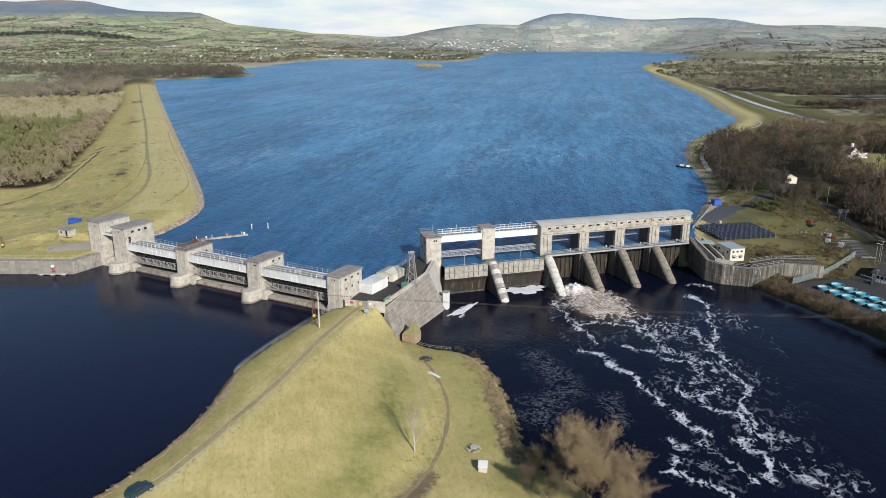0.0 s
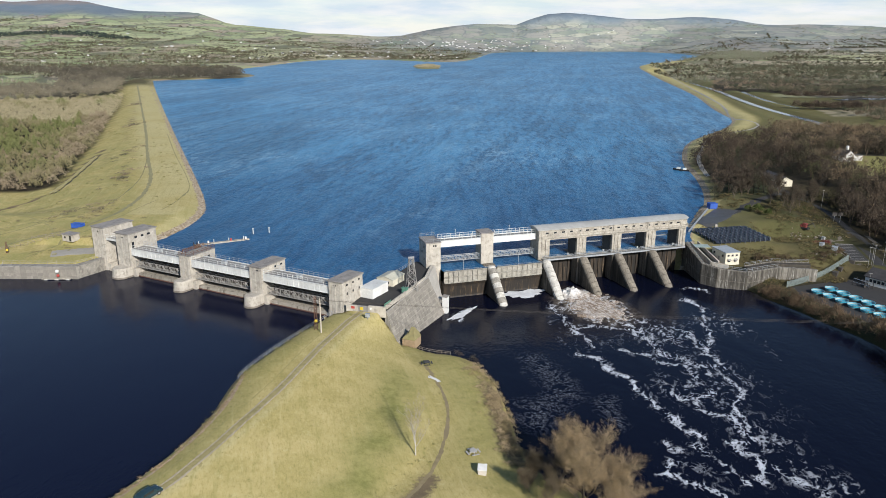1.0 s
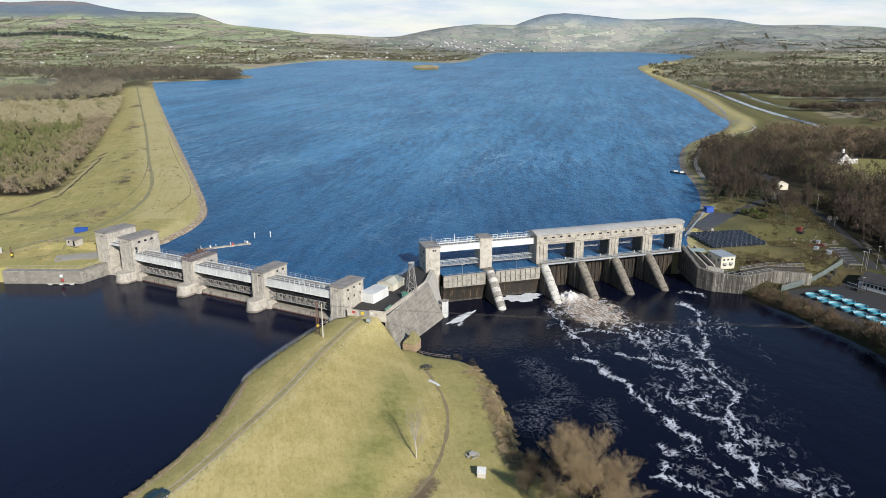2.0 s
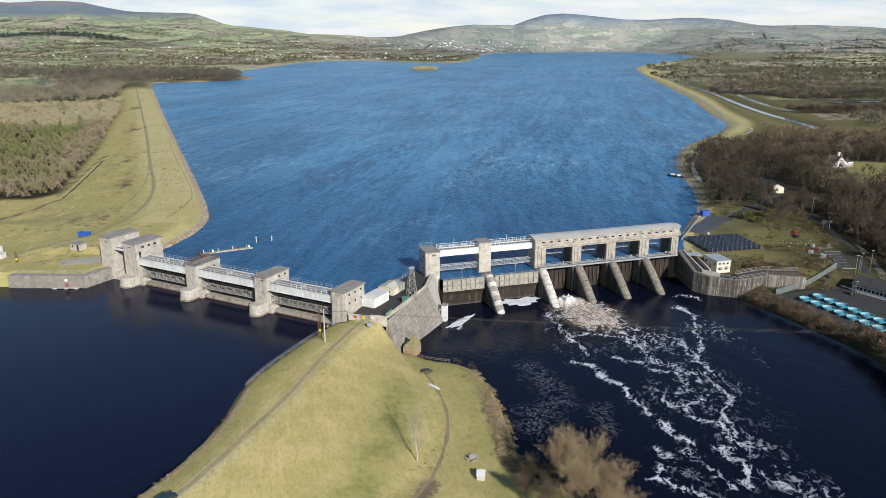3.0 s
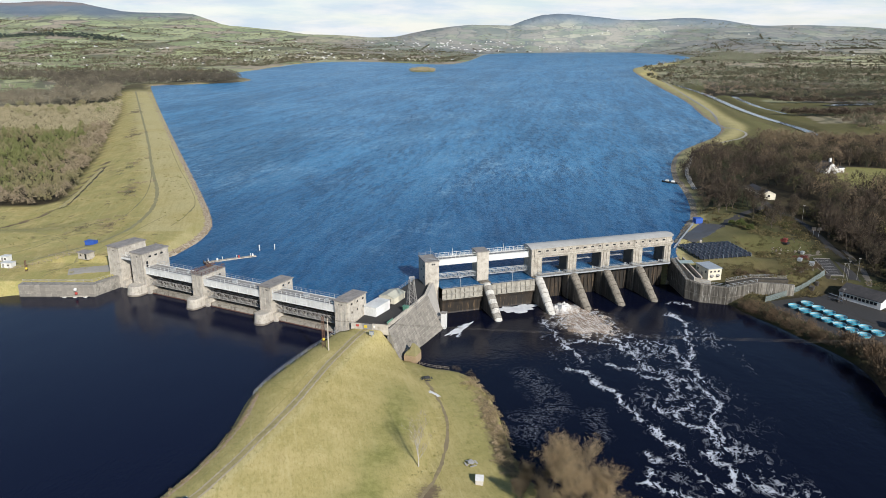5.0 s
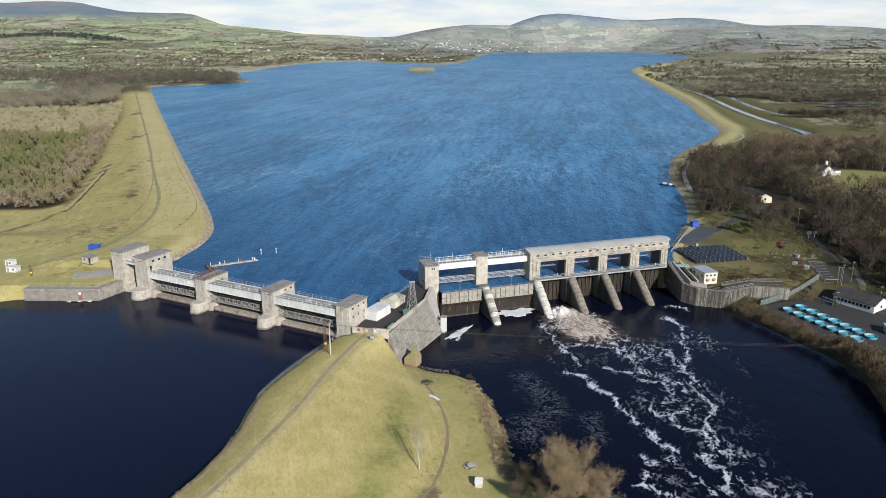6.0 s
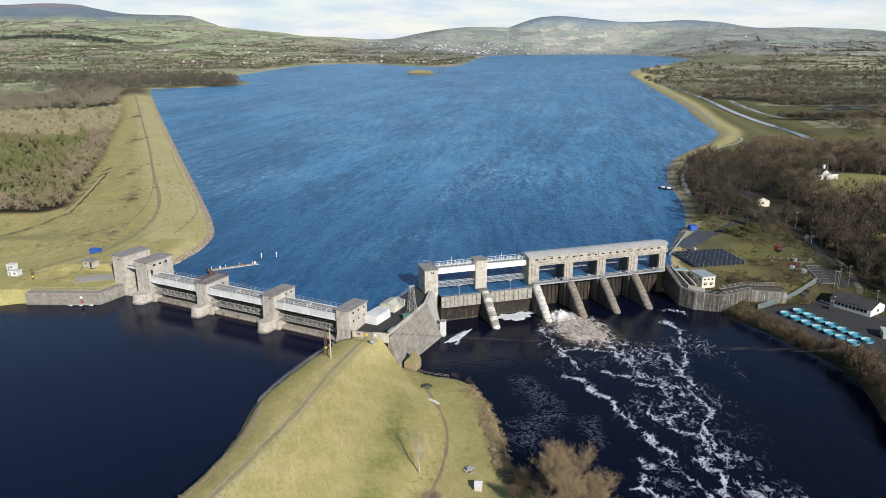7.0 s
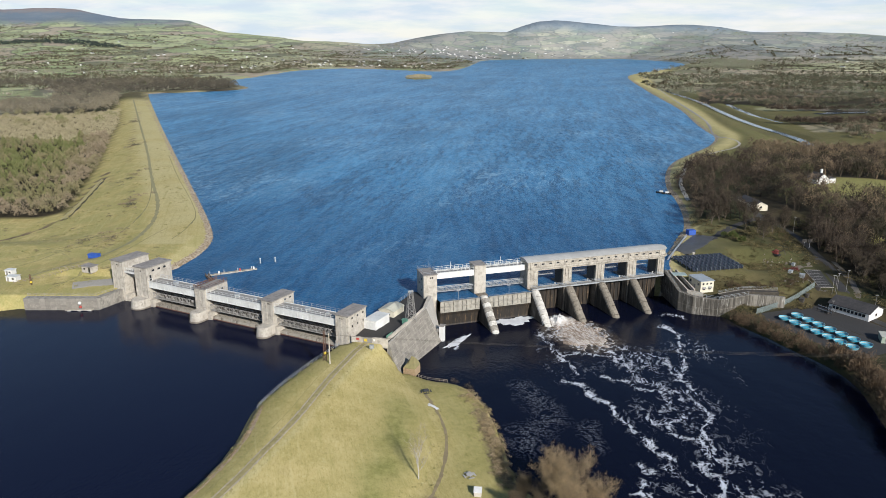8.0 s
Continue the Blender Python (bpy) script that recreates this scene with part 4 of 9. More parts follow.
def nose_rings(w, y0, y1, top, low, lean=0.6):
    """A rounded pier nose from y0 (blunt) to y1 (tip), wider at its foot."""
    rings = []
    for z, grow in ((low, lean), (top - 0.5, 0.1), (top, -0.1)):
        ring = [(-w / 2 - grow, y0, z)]
        for i in range(11):
            a = math.pi * i / 10
            ring.append((-math.cos(a) * (w / 2 + grow), y1 + (w / 2) - math.sin(a) * (w / 2 + grow) - grow * 0.4, z))
        ring.append((w / 2 + grow, y0, z))
        rings.append(ring)
    return rings


def intake_tower(u, w, depth, top, label, roofed=True, nose=True, panes=(), shift=0.0):
    t = thing("tower", INTAKE @ pose(u, shift, 0), label, "tower", "towers of the intake")
    body = boxed(0, w, 0, depth, 3.0, top - 0.35, bevel=0.08)
    part("shaft", body, CONCRETE, t)
    # shallow pilasters that stiffen the front
    for x0 in (0.0, w * 0.36, w * 0.74):
        part("pilaster", boxed(x0 + 0.12, x0 + 0.75, -0.09, 0.05, 7.0, top - 0.9, bevel=0.03), CONCRETE, t)
    part("plinth", boxed(-0.5, w + 1.6, 0.2, depth + 1.5, 3.0, 8.3, bevel=0.12), CONCRETE, t)
    if nose:
        part("pier_nose", swept(bmesh.new(), [[(x + w / 2 + 0.2, y, z) for x, y, z in r] for r in nose_rings(w - 0.5, 1.0, -4.4, 9.0, 3.0, 0.55)]), CONCRETE, t, "rounded concrete nose, wet at the waterline")
        part("wet_band", swept(bmesh.new(), [[(x + w / 2 + 0.2, y, z) for x, y, z in r] for r in nose_rings(w - 0.1, 0.95, -4.85, 6.6, 3.0, 0.4)[:2]]), BROWN_CONCRETE, t, "dark damp band at the waterline")
    if roofed:
        part("roof", boxed(-0.3, w + 0.3, -0.3, depth + 0.3, top - 0.35, top, bevel=0.05), ROOF_FELT, t, "flat grey felted roof")
    else:
        part("roof", boxed(-0.1, w + 0.1, -0.1, depth + 0.1, top - 0.35, top - 0.15, bevel=0.05), ROOF_FELT, t, "open flat roof")
        z = top - 0.15
        for a, b in (((0, 0, z), (w, 0, z)), ((w, 0, z), (w, depth, z)), ((w, depth, z), (0, depth, z)), ((0, depth, z), (0, 0, z))):
            railing(t, a, b, 1.15, 1.8, RUST, 0.06)
        part("hoist_frame", lattice(bmesh.new(), (0.8, 1.0, z + 0.5), (0.8, depth - 1, z + 0.5), 0.7, 0.07, 6), RUST, t, "rusty brown hoist frame")
    for face, along, z, pw, ph in panes:
        out = {"front": -0.02, "right": w + 0.02, "left": -0.02}[face]
        window(t, on_face(face, along, out, z), pw, ph)
    return t


A_PANES = [("right", 3.0, 18.6, 1.1, 0.7), ("right", 5.6, 18.6, 1.1, 0.7), ("right", 8.2, 18.6, 1.1, 0.7), ("right", 1.6, 16.2, 0.9, 2.0), ("front", 3.2, 18.8, 1.0, 0.4)]
intake_tower(TOWER_AT["a"], 6.2, 11.5, 20.3, "tall weathered concrete tower beside the lock with a flat roof", panes=A_PANES)
intake_tower(TOWER_AT["b"], 4.8, 11.0, 16.6, "concrete tower with a rusty railing round its open roof", roofed=False, panes=[("right", 8.0, 14.6, 1.0, 0.7)])
intake_tower(TOWER_AT["c"], 4.8, 11.0, 17.2, "concrete tower with a flat felted roof and rounded pier", panes=[("right", 6.2, 15.9, 0.9, 0.6), ("right", 9.0, 15.9, 0.9, 0.6), ("front", 3.2, 16.0, 0.9, 0.35)])
D_PANES = [("right", y, 15.8, 0.8, 0.6) for y in (2.2, 5.2, 8.2)] + [("right", y, 13.2, 0.6, 0.7) for y in (2.2, 5.2, 8.2)] + [("front", 2.2, 15.9, 1.2, 0.4)]
intake_tower(TOWER_AT["d"], 4.8, 10.2, 17.2, "concrete tower with small windows at the end of the intake", nose=False, panes=D_PANES)
# the lock tower across the lock from tower a
intake_tower(TOWER_AT["a"] - 12.6, 6.0, 12.0, 20.8, "tall concrete tower on the bank side of the lock", nose=False, panes=[("front", 3.0, 19.2, 1.0, 0.4)], shift=0.6)


def intake_bridge(u0, u1):
    b = thing("service_bridge", INTAKE @ pose(u0, 0, 0), "white steel girder bridge between intake towers with galvanised railings", "bridge", "bridges of the intake")
    n = u1 - u0
    for y, z0, z1, name in ((0.55, 13.0, 15.1, "front_girder"), (5.6, 13.2, 15.1, "rear_girder")):
        g = boxed(0.03, n - 0.03, y, y + 0.18, z0, z1)
        box(g, 0.03, n - 0.03, y - 0.14, y + 0.3, z0 - 0.09, z0 + 0.04)
        box(g, 0.03, n - 0.03, y - 0.14, y + 0.3, z1 - 0.04, z1 + 0.09)
        for i in range(1, int(n / 1.9)):
            box(g, i * 1.9, i * 1.9 + 0.08, y - 0.1, y, z0 + 0.04, z1 - 0.04)
        part(name, g, WHITE_PAINT, b)
    part("deck", boxed(0.03, n - 0.03, 0.75, 5.58, 14.75, 14.98), GREY_STEEL, b, "grey steel deck plates")
    railing(b, (0.3, 0.6, 15.2), (n - 0.3, 0.6, 15.2), 1.25, 1.9, WHITE_PAINT, 0.05)
    railing(b, (0.3, 5.75, 15.2), (n - 0.3, 5.75, 15.2), 1.25, 1.9, RAIL, 0.045)
    part("hoist_box", boxed(n * 0.45, n * 0.45 + 1.6, 2.4, 3.6, 15.0, 16.1, bevel=0.06), RAIL, b, "pale steel hoist housing")
    part("hoist_motor", boxed(n * 0.78, n * 0.78 + 1.0, 2.6, 3.5, 15.0, 15.9, bevel=0.06), RAIL, b)


SILL = streaked("stained_sill", (0.12, 0.1, 0.075), (0.36, 0.325, 0.265), (0.5, 0.47, 0.41), 0.8, 0.34, 0.52)


def intake_gate(u0, u1):
    n = u1 - u0
    g = thing("sluice_gate", INTAKE @ pose(u0, 0, 0), "dark riveted sluice gate behind a lattice walkway", "gate", "gates of the intake")
    skin = boxed(0.05, n - 0.05, 5.0, 5.4, 4.0, 13.4)
    for i in range(1, 9):
        box(skin, n * i / 9 - 0.12, n * i / 9 + 0.12, 4.75, 5.0, 5.0, 13.0)
    part("gate_leaf", skin, DARK_STEEL, g)
    fr = bmesh.new()
    lattice(fr, (0.1, 1.9, 8.6), (n - 0.1, 1.9, 8.6), 2.1, 0.09, 14)
    lattice(fr, (0.1, 3.6, 8.6), (n - 0.1, 3.6, 8.6), 2.1, 0.09, 14)
    part("walkway_truss", fr, GREY_STEEL, g, "grey steel lattice walkway")
    part("walkway", boxed(0.1, n - 0.1, 1.9, 3.6, 8.52, 8.62), GREY_STEEL, g)
    for i in range(7):
        x = n * (i + 0.5) / 7
        part("strut", bar(bmesh.new(), (x, 4.7, 9.5), (x + 0.5, 2.0, 12.0), 0.1, 4), GREY_STEEL, g)
    s = thing("sill_wall", INTAKE @ pose(u0, 0, 0), "pale concrete sill stained rust red at the waterline", "sill", "sills of the intake")
    part("sill", boxed(0.02, n - 0.02, 1.2, 4.9, 3.0, 6.75, bevel=0.1), SILL, s)
    part("tide_line", boxed(0.02, n - 0.02, 1.16, 1.2, 5.0, 5.95), RUST, s, "rust-red stained strip")


SPANS = [(TOWER_AT["a"] + 6.2, TOWER_AT["b"]), (TOWER_AT["b"] + 4.8, TOWER_AT["c"]), (TOWER_AT["c"] + 4.8, TOWER_AT["d"])]
for lo, hi in SPANS:
    intake_bridge(lo, hi)
    intake_gate(lo, hi)


def lock_bridge():
    lo, hi = TOWER_AT["a"] - 6.6, TOWER_AT["a"]
    b = thing("footbridge", INTAKE @ pose(lo, 0.6, 0), "short white footbridge high between the two lock towers", "bridge")
    n = hi - lo
    g = boxed(0.02, n - 0.02, 0.6, 0.8, 16.4, 17.1)
    box(g, 0.02, n - 0.02, 2.6, 2.8, 16.4, 17.1)
    part("girder", g, WHITE_PAINT, b)
    part("deck", boxed(0.02, n - 0.02, 0.8, 2.6, 16.75, 16.9), GREY_STEEL, b)
    for y in (0.7, 2.7):
        railing(b, (0.1, y, 17.1), (n - 0.1, y, 17.1), 1.2, 1.1, WHITE_PAINT, 0.05)
    g = thing("lock_gate", INTAKE @ pose(lo, 0, 0), "closed dark timber lock gate with steel channels", "gate")
    leaf = boxed(0.03, n - 0.03, 5.0, 5.5, 3.0, 13.5)
    part("gate_leaf", leaf, DARK_STEEL, g)
    for x in (n * 0.3, n * 0.7):
        part("channel", boxed(x - 0.25, x + 0.25, 4.6, 4.98, 6.0, 16.0), GREY_STEEL, g)
    part("silt_sill", boxed(0.03, n - 0.03, 1.5, 4.9, 3.0, 6.6, bevel=0.1), CONCRETE, g)


lock_bridge()

# ---------------------------------------------------------------- the weir with its gate hall

WEIR = pose(32.0, 246.7, 0, 0, 0, 17.8)         # x along the weir, y towards the lake
PIERS = [2.2, 16.2, 29.9, 43.6]
PIER_BACK = surface("brown_grey_pier_concrete", (0.27, 0.235, 0.185), (0.185, 0.16, 0.125), 1.1, 0.2, 0.88, 0.35, streak=0.55, stain=(0.11, 0.095, 0.07), vary=0.3, wear=0.55)


WHITE_WALL_DAMP = surface("spray_whitened_concrete", (0.62, 0.59, 0.53), (0.48, 0.45, 0.39), 1.2, 0.3, 0.85, 0.3, streak=0.4, stain=(0.2, 0.17, 0.13), wear=0.45)


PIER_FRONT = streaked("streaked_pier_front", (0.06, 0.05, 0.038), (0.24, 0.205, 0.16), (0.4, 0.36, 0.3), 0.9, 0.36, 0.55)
# streaked pier sides, darkened in colour for the shade away from the sun
SHADED_SIDE = streaked("shaded_pier_side", (0.04, 0.034, 0.026), (0.13, 0.112, 0.088), (0.27, 0.245, 0.205), 0.9)


def buttress(s, w, top=9.6, foot=-13.6, label="sloping rounded concrete pier streaked with damp", back=None):
    """A deep pier whose downstream end slopes to the water with a rounded back."""
    t = thing("weir_pier", WEIR @ pose(s, 0, 0), label, "pier", "piers of the weir")
    h = w * 0.42
    front = boxed(-w * 0.56, w * 0.56, -1.35, 9.4, -2.0, top - 0.05, bevel=0.08)
    for x in (-0.5, -0.3, 0.42):
        box(front, x * w, x * w + 0.3, -1.5, -1.3, -1.5, top - 0.3)
    part("pier_front", front, PIER_FRONT, t, "upright fluted pier face with damp streaks")
    body = bmesh.new()
    prof = [(0.0, -2.0), (0.0, top - 0.2), (-1.4, top - 0.2), (foot, 0.3), (foot - 0.4, -2.0)]
    a = [body.verts.new((-h * 0.98, y, z)) for y, z in prof]
    b = [body.verts.new((h * 0.98, y, z)) for y, z in prof]
    body.faces.new(a)
    body.faces.new(b[::-1])
    for i in range(len(prof)):
        j = (i + 1) % len(prof)
        body.faces.new((a[i], a[j], b[j], b[i]))
    bmesh.ops.recalc_face_normals(body, faces=body.faces)
    part("pier_wall", body, SHADED_SIDE, t)
    # the rounded back that runs down the slope, cast in courses
    def ring_at(f, q):
        bow = 0.3 * math.sin(math.pi * f)       # the back bulges a little between its ends
        cap = 1 - 0.8 * max(0.0, 1 - f / 0.08) ** 2
        return [(math.cos(math.pi * i / 8) * h * q * (0.7 + 0.3 * cap), -1.0 + (foot + 0.8) * f - math.sin(math.pi * i / 8) * 1.0 * q * cap - 0.25 - bow * 0.6, top - 0.1 + (-1.2 - top) * f + math.sin(math.pi * i / 8) * 1.1 * q * cap + bow * 0.8) for i in range(9)]

    for k in range(9):
        q = 1.06 if k % 2 else 1.02
        steps = [k / 9 + 0.004 + (1 / 9 - 0.008) * j / 3 for j in range(4)]
        part("course", swept(bmesh.new(), [ring_at(f, q) for f in steps]), (back or (PIER_BACK, PIER_BACK))[k % 2], t)
    return t


for s in PIERS[1:]:
    buttress(s, 3.6)
buttress(PIERS[0], 3.6, label="sloping rounded concrete pier whitened by spray", back=(WHITE_WALL_DAMP, WHITE_WALL_DAMP))
buttress(-17.9, 3.6, label="sloping rounded concrete pier banded white and grey", back=(WHITE_WALL_DAMP, OLD_CONCRETE))


def gate_hall():
    h = thing("gate_hall", WEIR, "long concrete gate hall on tall piers with a curved pale roof", "hall")
    L, D = 58.6, 6.8
    part("wall", boxed(0.0, L - 1.0, 0.0, D, 16.3, 20.0, bevel=0.06), PALE_CONCRETE, h)
    part("cornice", boxed(1.0, L + 0.3, -0.55, 0.0, 17.0, 17.75, bevel=0.06), PALE_CONCRETE, h)
    end = [[(L - 1.0 + math.sin(math.pi * i / 12) * 2.4, D / 2 - math.cos(math.pi * i / 12) * D / 2, z) for i in range(13)] for z in (16.3, 20.0)]
    part("round_end", swept(bmesh.new(), end), PALE_CONCRETE, h)
    rim = [[(L - 1.0 + math.sin(math.pi * i / 12) * 3.0, D / 2 - math.cos(math.pi * i / 12) * (D / 2 + 0.55), z) for i in range(13)] for z in (17.0, 17.75)]
    part("end_cornice", swept(bmesh.new(), rim), PALE_CONCRETE, h)
    # gently vaulted roof with a rounded end
    rings = []
    for x in np.linspace(-0.5, L - 1.0, 16):
        ring = [(x, -0.45 + (D + 0.9) * i / 10, 20.0 + 0.75 * math.sin(math.pi * i / 10)) for i in range(11)]
        ring += [(x, D + 0.45, 19.85), (x, -0.45, 19.85)]
        rings.append(ring)
    for i in range(1, 7):
        a = math.pi / 2 * i / 6
        q = math.cos(a) * 0.999 + 0.001
        ring = [(L - 1.0 + math.sin(a) * 2.9, D / 2 + (-0.45 - D / 2 + (D + 0.9) * j / 10) * q, 20.0 + 0.75 * math.sin(math.pi * j / 10) * q) for j in range(11)]
        ring += [(L - 1.0 + math.sin(a) * 2.9, D / 2 + (D / 2 + 0.45) * q, 19.85), (L - 1.0 + math.sin(a) * 2.9, D / 2 - (D / 2 + 0.45) * q, 19.85)]
        rings.append(ring)
    part("roof", swept(bmesh.new(), rings), HALL_ROOF, h, "pale vaulted metal roof")
    for i in range(18):
        window(h, on_face("front", 3.0 + i * 3.05, -0.02, 18.75), 1.15, 0.55)
    for i in range(5):
        part("wall_pilaster", boxed(1.0 + i * 13.7, 1.5 + i * 13.7, -0.2, 0.02, 17.76, 19.8), PALE_CONCRETE, h)
    # tall pier shafts under the hall
    for s, w in ((2.15, 4.3), (16.4, 3.6), (30.2, 3.7), (44.0, 4.0), (57.1, 3.0)):
        p = part("pier_shaft", boxed(s - w / 2, s + w / 2, 0.1, D - 0.1, 9.4, 16.3, bevel=0.08), PALE_CONCRETE, h)
        for dx in (-0.18, 0.18):
            part("pier_rib", boxed(s + dx * w - 0.35, s + dx * w + 0.35, -0.12, 0.1, 9.6, 16.2, bevel=0.04), PALE_CONCRETE, p)
        # near-black back: shade inside the openings is put into the colour
        part("back_shaft", boxed(s - w / 2 + 0.1, s + w / 2 - 0.1, D - 0.05, D + 0.3, 4.0, 16.2, bevel=0.08), DARK_CONCRETE, p)
        # dark plate added on the left face to paint the pier's shaded side
        if s > 5:
            part("shade_plate", boxed(s - w / 2 - 0.14, s - w / 2 + 0.02, 1.3, D - 0.5, 9.4, 16.25), DARK_STEEL, p, "added dark plate giving the pier side its shade")
    return h


gate_hall()


def weir_bay(s0, s1, small, wet=False):
    n = s1 - s0
    g = thing("weir_gate", WEIR @ pose(s0, 0, 0), "dark steel weir gate with water staining" if small else "ribbed grey steel weir gate between piers", "gate", "gates of the weir")
    if small:
        leaf = boxed(0.05, n - 0.05, 2.6, 3.0, -1.0, 9.0)
        for i in range(1, 6):
            box(leaf, n * i / 6 - 0.12, n * i / 6 + 0.12, 2.3, 2.6, 0.5, 8.2)
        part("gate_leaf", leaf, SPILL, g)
        part("top_beam", boxed(0.05, n - 0.05, 1.6, 3.3, 8.2, 9.2, bevel=0.05), CONCRETE, g)
        w = bmesh.new()
        lattice(w, (0.1, 6.4, 12.4), (n - 0.1, 6.4, 12.4), 1.0, 0.06, 8)
        part("catwalk", w, RAIL, g, "grey steel lattice catwalk")
        part("catwalk_deck", boxed(0.1, n - 0.1, 6.4, 7.6, 12.3, 12.4), GREY_STEEL, g)
        part("lamp", bar(bmesh.new(), (n * 0.72, 0.5, 10.3), (n * 0.72, 0.5, 11.0), 0.22, 8), WHITE_PAINT, g, "small white lamp housing")
    else:
        leaf = boxed(0.05, n - 0.05, -2.6, -2.25, 5.3, 9.4)
        for z in (5.35, 7.3, 9.2):
            box(leaf, 0.05, n - 0.05, -3.05, -2.6, z, z + 0.2)
        for i in range(1, 9):
            box(leaf, n * i / 9 - 0.08, n * i / 9 + 0.08, -3.0, -2.6, 5.4, 9.4)
        part("gate_leaf", leaf, PALE_STEEL, g)
        part("kick_rail", bar(bmesh.new(), (0.2, -2.4, 9.75), (n - 0.2, -2.4, 9.75), 0.04, 5), RAIL, g)
        # the spillway that curves down to the river
        sp = thing("spillway", WEIR @ pose(s0, 0, 0), "steep concrete spillway face dark with algae and rust streaks", "spillway", "spillways of the weir")
        ring = [[(x, y, z) for y, z in ((0.5, -2), (0.5, 5.25), (-2.3, 5.25), (-2.5, 5.0), (-2.2, 4.0), (-2.0, 2.0), (-1.9, 0.5), (-2.2, -0.4), (-2.2, -2))] for x in np.linspace(0.03, n - 0.03, 5)]
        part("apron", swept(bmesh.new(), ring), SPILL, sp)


for a, b in zip(PIERS, PIERS[1:]):
    weir_bay(a + 1.8, b - 1.8, True)
weir_bay(PIERS[-1] + 1.8, 57.0, True)
weir_bay(-34.6, -19.7, False)
weir_bay(-16.1, 0.4, False)


def weir_footbridge():
    b = thing("footbridge", WEIR, "steel footbridge along the front of the gate hall with railings", "bridge")
    part("deck", boxed(1.4, 57.6, -1.5, -0.15, 9.62, 9.85), GREY_STEEL, b)
    part("edge_beam", boxed(1.4, 57.6, -1.62, -1.5, 9.45, 9.95), RAIL, b)
    railing(b, (1.5, -1.45, 9.85), (57.5, -1.45, 9.85), 1.1, 2.0, RAIL, 0.05)
    railing(b, (1.5, -0.25, 9.85), (57.5, -0.25, 9.85), 1.1, 2.8, RAIL, 0.045)


weir_footbridge()


def high_bridge(s0, s1):
    n = s1 - s0
    b = thing("service_bridge", WEIR @ pose(s0, 0, 0), "white plate girder bridge high between weir towers with a railing", "bridge", "high bridges of the weir")
    for y in (2.2, 5.4):
        g = boxed(0.03, n - 0.03, y, y + 0.2, 16.5, 18.5)
        box(g, 0.03, n - 0.03, y - 0.15, y + 0.35, 16.42, 16.55)
        box(g, 0.03, n - 0.03, y - 0.15, y + 0.35, 18.45, 18.58)
        part("girder", g, WHITE_PAINT, b)
    part("deck", boxed(0.03, n - 0.03, 2.4, 5.4, 18.2, 18.4), GREY_STEEL, b)
    for y in (2.3, 5.5):
        railing(b, (0.2, y, 18.58), (n - 0.2, y, 18.58), 1.35, 1.5, WHITE_PAINT, 0.06)
    part("deck_lamp", bar(bmesh.new(), (n * 0.45, 5.5, 18.5), (n * 0.45, 5.5, 21.4), 0.07, 5), WHITE_PAINT, b)
    c = thing("catwalk", WEIR @ pose(s0, 0, 0), "slim lattice catwalk between the weir towers", "catwalk", "catwalks of the weir")
    t = bmesh.new()
    lattice(t, (0.05, 3.0, 11.2), (n - 0.05, 3.0, 11.2), 1.5, 0.1, 14)
    lattice(t, (0.05, 4.4, 11.2), (n - 0.05, 4.4, 11.2), 1.5, 0.1, 14)
    part("truss", t, RAIL, c)
    part("deck", boxed(0.05, n - 0.05, 3.0, 4.4, 11.1, 11.22), GREY_STEEL, c)
    l = thing("lamp_post", WEIR @ pose(s0 + n * 0.47, -2.4, 9.38), "thin grey lamp post standing on the weir gate", "lamp", "lamps on the weir gates")
    part("pole", bar(bmesh.new(), (0, 0, 0), (0, 0, 3.5), 0.07, 5), RAIL, l)
    part("lamp_head", boxed(-0.7, 0.7, -0.15, 0.15, 3.4, 3.6), RAIL, l)


def weir_tower(s0, s1, y0, y1, top, label, panes):
    t = thing("tower", WEIR @ pose(s0, 0, 0), label, "tower", "towers of the weir")
    w = s1 - s0
    part("shaft", boxed(0, w, y0, y1, -1.0, top - 0.3, bevel=0.08), CONCRETE, t)
    part("roof", boxed(-0.25, w + 0.25, y0 - 0.25, y1 + 0.25, top - 0.3, top, bevel=0.05), ROOF_FELT, t, "flat grey felted roof")
    for face, along, z, pw, ph in panes:
        window(t, on_face(face, along, {"front": y0 - 0.02, "right": w + 0.02, "left": -0.02}[face], z), pw, ph)
    return t


high_bridge(-34.6, -20.2)
high_bridge(-15.8, 0.0)
E_PANES = [("front", 2.6, 17.4, 0.5, 0.6), ("front", 3.3, 17.4, 0.5, 0.6), ("left", 3.2, 16.6, 1.0, 0.8), ("left", 5.6, 14.6, 1.0, 0.8), ("left", 3.2, 12.6, 1.0, 0.8)]
te = weir_tower(-39.6, -34.6, 1.0, 9.2, 18.6, "broad concrete stair tower at the end of the weir", E_PANES)
for a, b in (((0, 1.0, 18.6), (5, 1.0, 18.6)), ((5, 1.0, 18.6), (5, 9.2, 18.6)), ((0, 9.2, 18.6), (5, 9.2, 18.6)), ((0, 1.0, 18.6), (0, 9.2, 18.6))):
    railing(te, a, b, 1.1, 2.4, RAIL, 0.04)
part("mast", bar(bmesh.new(), (4.2, 8.4, 18.6), (4.2, 8.4, 21.2), 0.05, 5), RAIL, te)
weir_tower(-20.2, -15.8, 1.8, 7.2, 20.2, "slender concrete tower between the two wide weir bays", [])

